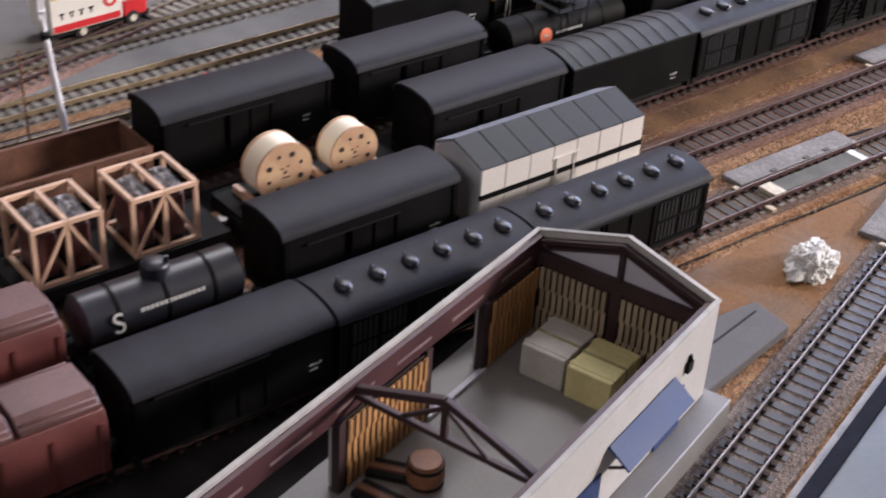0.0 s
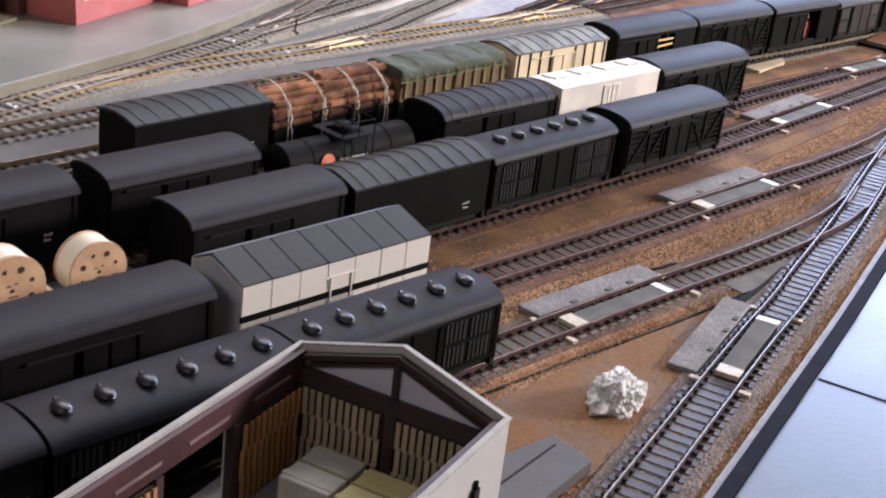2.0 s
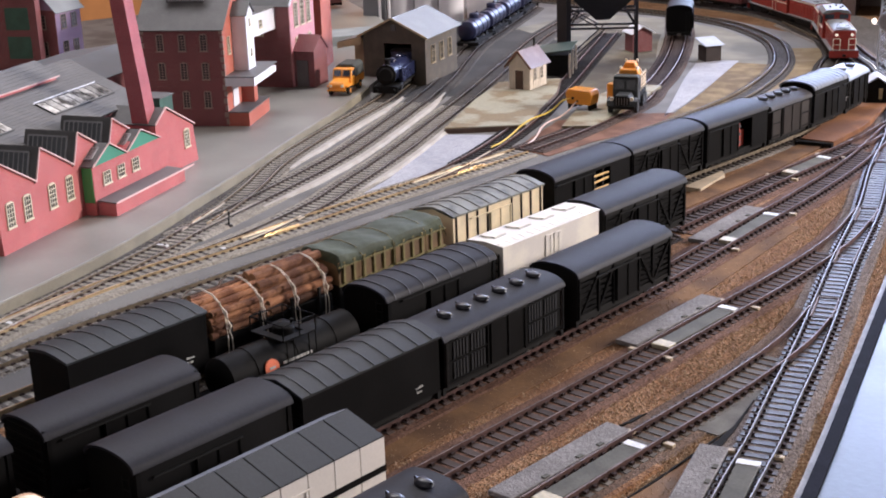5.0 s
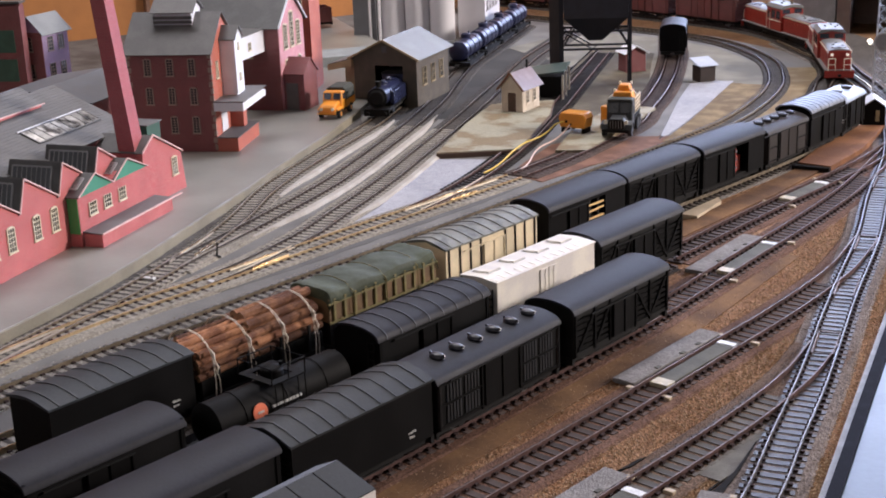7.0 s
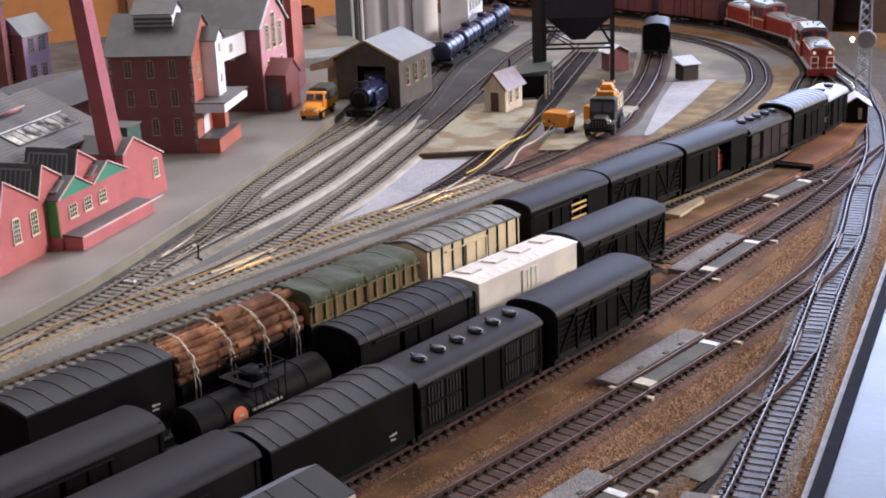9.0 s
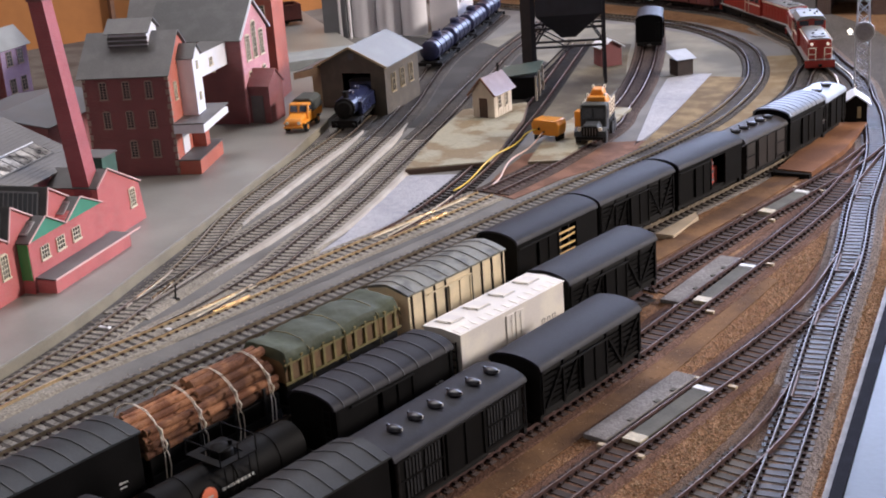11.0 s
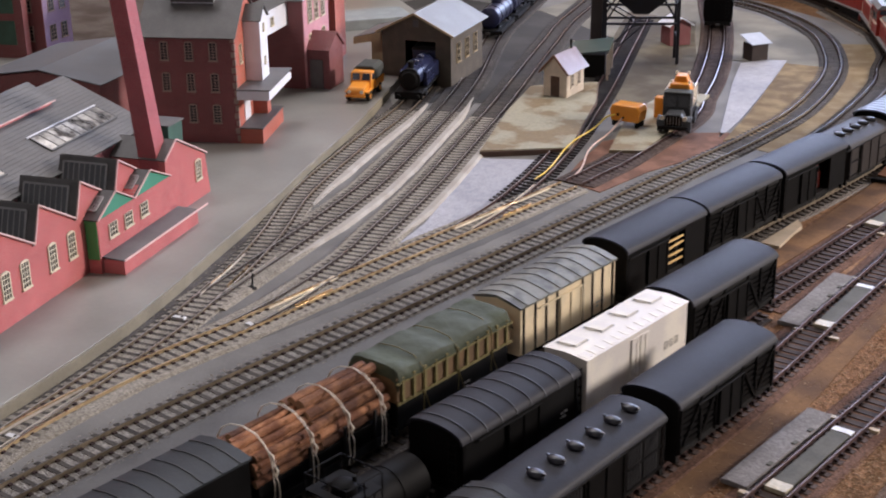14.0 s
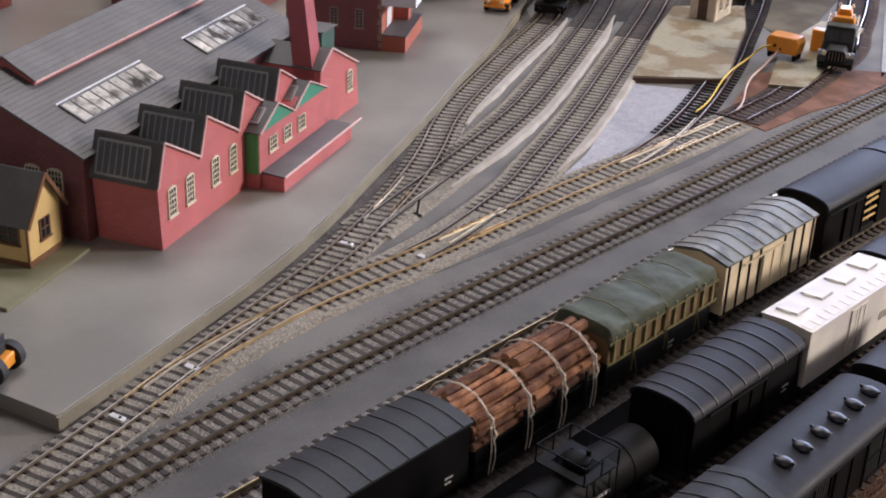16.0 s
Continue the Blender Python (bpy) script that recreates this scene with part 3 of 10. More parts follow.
# ---- rolling stock ----
HW, FLOOR_Z, EAVE, CROWN = 0.0172, 0.0145, 0.0445, 0.0512
LOW_EAVE, LOW_CROWN = 0.0412, 0.0476
WHITEPAINT = mat("wagon_white", (0.82, 0.775, 0.685), 0.5, vary=0.08, scale=35, bump=0.05, second=(0.70, 0.66, 0.62))
CREAM = mat("wagon_cream", (0.82, 0.68, 0.45), 0.55, vary=0.1, scale=35, bump=0.05, second=(0.66, 0.56, 0.38))
TOPGREY = mat("roof_top_grey", (0.24, 0.26, 0.30), 0.45, vary=0.15, scale=35)
GREYEND = mat("wagon_light_grey", (0.52, 0.535, 0.57), 0.5, vary=0.12, scale=40)
PANEL = mat("roof_panel_grey", (0.026, 0.027, 0.027), 0.6, vary=0.2, scale=35, spec=0.3)
MAROON = mat("wagon_maroon", (0.125, 0.034, 0.030), 0.45, vary=0.25, scale=45, per=0.12)
MAROONROOF = mat("wagon_maroon_roof", (0.145, 0.075, 0.072), 0.4, vary=0.25, scale=45)
OXIDE = mat("wagon_oxide_brown", (0.17, 0.075, 0.045), 0.75, vary=0.35, scale=60)
TARP = mat("green_tarpaulin", (0.062, 0.076, 0.046), 0.75, vary=0.25, scale=30, fine=350, bump=0.4)
TANPANEL = mat("brown_wagon_panel", (0.17, 0.10, 0.045), 0.7, vary=0.3, scale=70)
OLIVE = mat("olive_planks", (0.21, 0.175, 0.065), 0.65, vary=0.3, scale=70)
BARK = mat("log_bark", (0.27, 0.128, 0.066), 0.8, vary=0.45, scale=70, fine=900, bump=0.9, second=(0.115, 0.048, 0.026), per=0.6, spec=0.2)
CUT = mat("log_end", (0.45, 0.26, 0.14), 0.8, vary=0.3, scale=200)
STRING = mat("pale_string", (0.78, 0.70, 0.58), 0.8, vary=0.15)
PLY = mat("drum_plywood", (0.64, 0.43, 0.26), 0.6, vary=0.12, scale=60, second=(0.55, 0.34, 0.21))
PAPER = mat("drum_paper", (0.86, 0.76, 0.60), 0.6, vary=0.06, scale=40)
HOLE = mat("drum_hole_dark", (0.05, 0.03, 0.025), 0.8)
PINE = mat("crate_pine", (0.68, 0.45, 0.315), 0.55, vary=0.18, scale=60)
BRIGHTWOOD = mat("slat_yellow_wood", (0.85, 0.58, 0.25), 0.55, vary=0.12, scale=60)
WRAP = mat("wrapped_machine", (0.12, 0.045, 0.045), 0.35, vary=0.4, scale=70)
FOIL = mat("crumpled_film", (0.26, 0.26, 0.28), 0.22, vary=0.5, scale=150, bump=0.9)
ORANGESPOT = mat("orange_roundel", (0.80, 0.20, 0.10), 0.5, vary=0.05)
LETTER = mat("white_lettering", (0.50, 0.50, 0.48), 0.6, vary=0.05)
SILVER = mat("silver_roof", (0.26, 0.29, 0.34), 0.45, 0.2, vary=0.15, scale=30)
DULLSILVER = mat("dull_silver_roof", (0.13, 0.145, 0.175), 0.45, 0.2, vary=0.2, scale=30)
REDIN = mat("red_inside", (0.45, 0.07, 0.05), 0.6, vary=0.2)
GLINT = mat("vent_dark_gloss", (0.014, 0.015, 0.023), 0.38, vary=0.15)

PALERIB = mat("roof_rib_pale_grey", (0.12, 0.12, 0.11), 0.6, vary=0.2)
RIBLINE = mat("roof_rib_grey", (0.036, 0.039, 0.041), 0.5, vary=0.2, spec=0.3)
ROOFBLUE = mat("roof_blue_grey", (0.032, 0.037, 0.043), 0.55, vary=0.25, scale=50, spec=0.25)
GREYSTEEL = mat("fitting_grey", (0.36, 0.335, 0.30), 0.5, vary=0.2)
SEAMGREY = mat("roof_seam_dark_grey", (0.042, 0.044, 0.054), 0.5, vary=0.2, spec=0.3)
DARKBROWN = mat("wagon_dark_brown", (0.026, 0.020, 0.018), 0.6, vary=0.3, scale=45, spec=0.25)
SHARED = {}


def once(key, make):
    if key not in SHARED:
        SHARED[key] = make()
    return SHARED[key]


def put(name, key, make, material, parent, at=None, label="", bevel=0.0):
    """A part on a mesh that is built once."""
    if key in SHARED:
        return same_part(name, SHARED[key], parent, at or Matrix())
    bm = BM()
    make(bm)
    SHARED[key] = part(name, bm, material, parent, label, bevel, at=at or Matrix())
    return SHARED[key]


def running_gear(root, L, frame=True):
    """Underframe, two bogies with their wheelsets, couplers and buffer beams."""
    if frame:

        def spine(bm):
            box(bm, -0.010, 0.010, -L / 2 + 0.002, L / 2 - 0.002, 0.0118, FLOOR_Z - 0.0002)
            box(bm, -0.004, 0.009, -0.008, 0.010, 0.007, 0.0119)

        def bar(bm):
            box(bm, -0.001, 0.001, -L / 2, L / 2, 0.0105, FLOOR_Z - 0.0002)

        def headstock(bm):
            box(bm, -0.0165, 0.0165, -0.0012, 0.0012, 0.0098, FLOOR_Z - 0.0002)

        def truss(bm):
            tube(bm, [(0, -0.030, 0.0120), (0, -0.022, 0.0085), (0, 0.022, 0.0085), (0, 0.030, 0.0120)], 0.0005, 6)

        put("underframe", ("spine", L), spine, SOOT, root)
        for s in (-1, 1):
            put("solebar", ("solebar", L), bar, SOOT, root, pose(s * 0.0135, 0, 0))
            put("headstock", "headstock", headstock, SOOT, root, pose(0, s * L / 2, 0))
            put("truss_rod", "trussrod", truss, SOOT, root, pose(s * 0.0128, 0, 0))

    def guard(bm):
        box(bm, -0.0005, 0.0005, -0.0042, 0.0042, 0.0085, 0.0125)
        box(bm, -0.0012, 0.0012, -0.0019, 0.0019, 0.0085, 0.0118)
        for k in range(3):
            box(bm, 0.0006, 0.0022, -0.0085 + k * 0.002, 0.0085 - k * 0.002, 0.0118 - k * 0.0006, 0.0124 - k * 0.0006)

    def wheelset(bm):
        for s in (-1, 1):
            rod(bm, (s * 0.0068, 0, 0), (s * 0.0090, 0, 0), 0.0054, n=16)
            rod(bm, (s * 0.0064, 0, 0), (s * 0.0070, 0, 0), 0.0061, n=16)
        rod(bm, (-0.010, 0, 0), (0.010, 0, 0), 0.0010, n=8)

    for k in (-1, 1):
        for s in (-1, 1):
            put("axle_guard", "axle_guard", guard, SOOT, root, pose(s * 0.0122, k * (L / 2 - 0.0225), 0, 0, 0, 0 if s > 0 else 180))
        put("wheelset", "wheelset", wheelset, WHEEL, root, pose(0, k * (L / 2 - 0.0225), 0.0106))

    def coupler(bm):
        box(bm, -0.0015, 0.0015, 0, 0.005, 0.0102, 0.0122)
        box(bm, -0.0028, 0.0028, 0.0036, 0.0050, 0.0098, 0.0128)

    for k in (-1, 1):
        put("coupler", "coupler", coupler, WHEEL, root, pose(0, k * L / 2, 0, 0, 0, 0 if k > 0 else 180))


def arch(hw, ze, zc, n=14):
    """Points of a bowed roof from right to left."""
    return [(hw * math.cos(math.pi * i / n) if n else 0, ze + (zc - ze) * math.sin(math.pi * i / n) ** 0.85) for i in range(n + 1)]


def round_roof(root, L, material, hw=HW, ze=EAVE, zc=CROWN, seams=0, label="", line=None):
    bm = BM()
    o, i = arch(hw + 0.0011, ze - 0.0004, zc), arch(hw - 0.0002, ze - 0.0012, zc - 0.0014)
    prism(bm, o + i[::-1], -L / 2 - 0.0012, L / 2 + 0.0012)
    roof = part("roof", bm, material, root, label)

    def seam(bm):
        prism(bm, arch(hw + 0.0014, ze - 0.0004, zc + 0.00045) + i[::-1], -0.0004, 0.0004)

    for k in range(seams):
        put("roof_seam", ("seam", hw, zc, material.name), seam, line or material, roof, pose(0, -L / 2 + L * (k + 0.5) / seams, 0))
    return roof


def round_body(root, L, material, hw=HW, ze=EAVE, zc=CROWN, corrugated=False, label=""):
    bm = BM()
    prof = [(-hw, FLOOR_Z), (hw, FLOOR_Z)] + arch(hw, ze, zc - 0.0014)
    prism(bm, prof, -L / 2, L / 2)
    body = part("body", bm, material, root, label)
    if corrugated:
        corrugate(body, L, material)

    def corner(bm):
        box(bm, -0.0006, 0.0006, -0.0012, 0.0012, FLOOR_Z, ze - 0.001)

    for s in (-1, 1):
        for k in (-1, 1):
            put("corner_post", ("corner", ze), corner, material, body, pose(s * hw, k * (L / 2 - 0.0012), 0))
    return body


def corrugate(body, L, material, n=7, z0=0.0187, dz=0.0045):
    """Pressed ribs across both ends of a wagon."""

    def ridge(bm):
        rod(bm, (-HW + 0.001, 0, 0), (HW - 0.001, 0, 0), 0.0012, n=8)

    for s in (-1, 1):
        for k in range(n):
            put("end_ridge", ("ridge", material.name), ridge, material, body, pose(0, s * L / 2, z0 + k * dz))


def side_door(root, s, y0, y1, material, hw=HW, z0=0.016, z1=0.0400, label="", rail=SOOT):
    """A sliding door with its rail, hinges and bar on one side."""
    bm = BM()
    a, b = s * (hw + 0.0001), s * (hw + 0.0011)
    box(bm, min(a, b), max(a, b), y0, y1, z0, z1)
    d = part("door", bm, material, root, label)

    def stile(bm):
        box(bm, -0.0004, 0.0004, -0.0005, 0.0005, z0, z1)

    for y in (y0 + 0.0006, y1 - 0.0006, (y0 + y1) / 2):
        put("door_bar", ("doorbarv", z0, z1, material.name), stile, material, d, pose(s * (hw + 0.0014), y, 0))
    bm = BM()
    c = s * (hw + 0.0012)
    beam(bm, (c, y0 - (y1 - y0) * 0.9, z1 + 0.0006), (c, y1 + 0.001, z1 + 0.0006), 0.0009, 0.0009)
    part("door_rail", bm, rail, root)
    return d


def ladder_end(root, s, L, hw=HW):
    bm = BM()
    y = s * (L / 2 + 0.001)
    for x in (hw - 0.008, hw - 0.003):
        beam(bm, (x, y, 0.013), (x, y, EAVE - 0.002), 0.0006, 0.0006)
    for k in range(6):
        beam(bm, (hw - 0.008, y, 0.016 + k * 0.005), (hw - 0.003, y, 0.016 + k * 0.005), 0.0005, 0.0005)
    part("ladder", bm, SOOT, root)


def plain_van(L=0.1, seams=0, corrugated=False, label="", mark=True, ze=0.0460, zc=0.0525, roof=ROOFBLK):
    root = thing("box_wagon", label or "matt black model box wagon with a smooth round roof", "wagon", "goods wagons")
    running_gear(root, L)
    round_body(root, L, BLACK, ze=ze, zc=zc, corrugated=corrugated)
    round_roof(root, L, roof, ze=ze, zc=zc, seams=seams, line=SEAMGREY if seams == 8 else None)
    for s in (-1, 1):
        side_door(root, s, -0.013, 0.013, BLACK)
        ladder_end(root, s, L)
    if mark:
        stencil(root, L)
    return root


def stencil(root, L, y=0.032, z=0.026, scale=1.0):
    """Two rows of small white marks, too small to read, low on each side."""
    for s in (-1, 1):
        bm = BM()
        x = s * (HW + 0.0003)
        rnd = random.Random(int(L * 1e4) + int(y * 1e4) * 7)
        for row in range(2):
            y0 = y + rnd.uniform(0, 0.0012)
            for k in range(4 - row):
                w, h = rnd.uniform(0.0005, 0.0012), rnd.uniform(0.0007, 0.0014)
                box(bm, x - 0.00015, x + 0.00015, y0, y0 + w * scale, z - row * 0.0026, z - row * 0.0026 + h * scale)
                y0 += (w + rnd.uniform(0.0003, 0.0008)) * scale
        tagged(part("painted_mark", bm, LETTER, root), kind="stuff")


def ribbed_van(L=0.102, body=BLACK, roof=ROOFRIB, label="", ribs=9, corrugated=True, crown=0.0508, line=None):
    """A box wagon under a shallow ridged roof with raised cross ribs."""
    root = thing("box_wagon", label or "black model box wagon with a grey ribbed roof", "wagon", "goods wagons")
    running_gear(root, L)
    ze, zc = EAVE + 0.001, crown
    bm = BM()
    prism(bm, [(-HW, FLOOR_Z), (HW, FLOOR_Z), (HW, ze), (0, zc - 0.001), (-HW, ze)], -L / 2, L / 2)
    made = part("body", bm, body, root)
    if corrugated:
        corrugate(made, L, body)
    bm = BM()
    w = HW + 0.001
    prism(bm, [(w, ze - 0.0006), (w, ze + 0.0006), (w * 0.5, (ze + zc) / 2 + 0.0011), (0, zc + 0.0004), (-w * 0.5, (ze + zc) / 2 + 0.0011), (-w, ze + 0.0006), (-w, ze - 0.0006), (0, zc - 0.0012)], -L / 2 - 0.001, L / 2 + 0.001)
    part("roof", bm, roof, root)
    for k in range(ribs):
        y = -L / 2 + L * (k + 0.5) / ribs

        def rib(bm):
            for s in (-1, 1):
                beam(bm, (s * w, 0, ze + 0.0007), (s * w * 0.5, 0, (ze + zc) / 2 + 0.0012), 0.0008, 0.0006)
                beam(bm, (s * w * 0.5, 0, (ze + zc) / 2 + 0.0012), (0, 0, zc + 0.0005), 0.0008, 0.0006)

        put("roof_rib", ("rib", roof.name, crown), rib, line or RIBLINE, root, pose(0, y, 0))
    if body is BLACK:
        stencil(root, L, 0.030, 0.022)
    return root


def vent(bm):
    """A torpedo ventilator: a short foot, a flat bowl and two upturned horns."""
    rod(bm, (0, 0, 0), (0, 0, 0.0016), 0.0020, n=10)
    dome(bm, (0, 0, 0.0012), 0.0044, 0.0031, 0.0019, n=18, k=5, low=-0.4)
    for s in (-1, 1):
        rod(bm, (s * 0.0034, 0, 0.0018), (s * 0.0047, 0, 0.0026), 0.0009, 0.0005, n=8)


def vent_van(L=0.106, vents=6, label="", roof=ROOFBLK, louvres=True, off=0.0, paint=BLACK, pitch=0.0):
    root = thing("ventilated_wagon", label or "black model ventilated wagon with a row of roof vents", "wagon", "goods wagons")
    running_gear(root, L)
    round_body(root, L, paint, ze=LOW_EAVE, zc=LOW_CROWN)
    round_roof(root, L, roof, ze=LOW_EAVE, zc=LOW_CROWN)
    for k in range(vents):
        y = off + (k - (vents - 1) / 2) * (pitch or L / (vents + 0.2))
        put("roof_vent", ("vent", 0), vent, GLINT, root, pose(0.0035, y, LOW_CROWN - 0.0006) @ Matrix.Scale(1.1, 4))
    for s in (-1, 1):
        side_door(root, s, -0.016, 0.016, paint)
        if louvres:
            for y0 in (-0.047, -0.032, 0.020, 0.035):
                for zrow in (0.0175, 0.0290):

                    def slats(bm):
                        for i in range(5):
                            box(bm, -0.0004, 0.0004, i * 0.0026, i * 0.0026 + 0.0014, 0, 0.0095)

                    put("louvre_panel", "louvre", slats, LOUVRE, root, pose(s * (HW + 0.0003), y0, zrow))
        bm = BM()
        for y in (-L / 2 + 0.001, -0.0175, 0.0175, L / 2 - 0.001):
            box(bm, s * (HW + 0.0005) - 0.0005, s * (HW + 0.0005) + 0.0005, y - 0.0007, y + 0.0007, FLOOR_Z, LOW_EAVE - 0.001)
        for z in (0.0160, 0.0278, 0.0392):
            box(bm, s * (HW + 0.0004) - 0.0004, s * (HW + 0.0004) + 0.0004, -L / 2, L / 2, z, z + 0.0008)
        part("side_frame", bm, BLACK, root)
    return root


def slat_van(L=0.104, label="", roof=ROOFBLK, ze=EAVE, zc=CROWN):
    """A cattle or sheep wagon: spaced boards, posts and slanting braces round a dark hold."""
    root = thing("slatted_wagon", label or "black model stock wagon with slatted sides and slanting braces", "wagon", "goods wagons")
    running_gear(root, L)
    bm = BM()
    box(bm, -HW, HW, -L / 2 + 0.0008, L / 2 - 0.0008, FLOOR_Z, FLOOR_Z + 0.002)
    part("deck", bm, SOOT, root)
    for s in (-1, 1):
        bm = BM()
        prism(bm, [(-HW, FLOOR_Z), (HW, FLOOR_Z)] + arch(HW, ze, zc - 0.0014), s * (L / 2) - 0.0008, s * (L / 2) + 0.0008)
        part("end_wall", bm, SOOT, root)
        bm = BM()
        box(bm, s * (HW - 0.0009) - 0.0008, s * (HW - 0.0009) + 0.0008, -L / 2 + 0.0008, L / 2 - 0.0008, ze - 0.0035, ze)
        part("top_rail", bm, SOOT, root)
    bm = BM()
    box(bm, -HW + 0.004, HW - 0.004, -L / 2 + 0.002, L / 2 - 0.002, FLOOR_Z + 0.002, ze - 0.002)
    part("inner_wall", bm, SOOT, root)
    round_roof(root, L, roof, ze=ze, zc=zc)
    for s in (-1, 1):
        for k in range(int((ze - 0.0175) / 0.0034)):
            z = 0.0175 + k * 0.0034

            def board(bm):
                box(bm, -0.0004, 0.0004, -L / 2, L / 2, 0, 0.0021)

            put("slat", ("slat", L), board, BLACK, root, pose(s * (HW - 0.0006), 0, z))
        for y in (-L / 2 + 0.001, -0.030, -0.014, 0.014, 0.030, L / 2 - 0.001):

            def upright(bm):
                box(bm, -0.0007, 0.0008, -0.0008, 0.0008, FLOOR_Z, ze)

            put("side_post", ("slatpost", ze), upright, BLACK, root, pose(s * HW, y, 0))
        for a, b in ((-L / 2 + 0.003, -0.031), (0.031, L / 2 - 0.003), (-0.029, -0.015), (0.029, 0.015)):
            bm = BM()
            beam(bm, (s * (HW + 0.0004), a, 0.017), (s * (HW + 0.0004), b, ze - 0.0035), 0.0016, 0.0009, up=(1, 0, 0))
            part("brace", bm, BLACK, root)
        side_door(root, s, -0.0125, 0.0125, BLACK, hw=HW + 0.0004, z1=ze - 0.0045)
    stencil(root, L, 0.002, 0.030)
    return root


def open_door_van(L=0.102, inner=BRIGHTWOOD, label="", red=False):
    """A round-roofed van whose doorway stands open on a slatted load."""
    root = thing("box_wagon", label, "wagon", "goods wagons")
    running_gear(root, L)
    d0, d1 = (0.0, 0.022)
    for s in (-1, 1):
        bm = BM()
        prism(bm, [(-L / 2 + 0.0008, FLOOR_Z), (d0, FLOOR_Z), (d0, 0.0415), (d1, 0.0415), (d1, FLOOR_Z), (L / 2 - 0.0008, FLOOR_Z), (L / 2 - 0.0008, EAVE), (-L / 2 + 0.0008, EAVE)], s * HW - 0.0008, s * HW + 0.0002, axis="x")
        part("side_wall", bm, BLACK, root, smooth=False)
        bm = BM()
        prism(bm, [(-HW, FLOOR_Z), (HW, FLOOR_Z)] + arch(HW, EAVE, CROWN - 0.0014), s * (L / 2) - 0.0007, s * (L / 2) + 0.0007)
        part("end_wall", bm, BLACK, root)
    bm = BM()
    box(bm, -HW + 0.001, HW - 0.001, -L / 2 + 0.0008, L / 2 - 0.0008, FLOOR_Z, FLOOR_Z + 0.0015)
    part("deck", bm, SOOT, root)
    round_roof(root, L, ROOFBLK)
    for s in (-1, 1):
        side_door(root, s, -0.025, -0.001, BLACK)
        if red:
            continue
        for k in range(4):

            def bar(bm):
                box(bm, -0.0004, 0.0004, 0.0002, 0.0218, 0, 0.0014)

            put("load_slat", "doorbar", bar, inner, root, pose(s * (HW - 0.0012), 0.0, 0.0205 + k * 0.0052, (0, 0, 3, 0)[k]))
        for y in (0.006, 0.0165):
            bm = BM()
            box(bm, s * (HW - 0.0036) - 0.0004, s * (HW - 0.0036) + 0.0004, y, y + 0.0016, 0.016, 0.0415)
            part("load_post", bm, DARKBROWN, root)
    if red:
        bm = BM()
        box(bm, -0.008, 0.0125, 0.002, 0.0105, 0.016, 0.038)
        box(bm, -0.006, 0.0105, 0.0125, 0.020, 0.016, 0.030)
        part("load_crate", bm, REDIN, root, "red boxed load", 0.0005)
        bm = BM()
        for z in (0.020, 0.027, 0.034):
            box(bm, 0.0128, 0.0134, 0.002, 0.0105, z, z + 0.002)
        part("load_band", bm, FOIL, root)
    return root


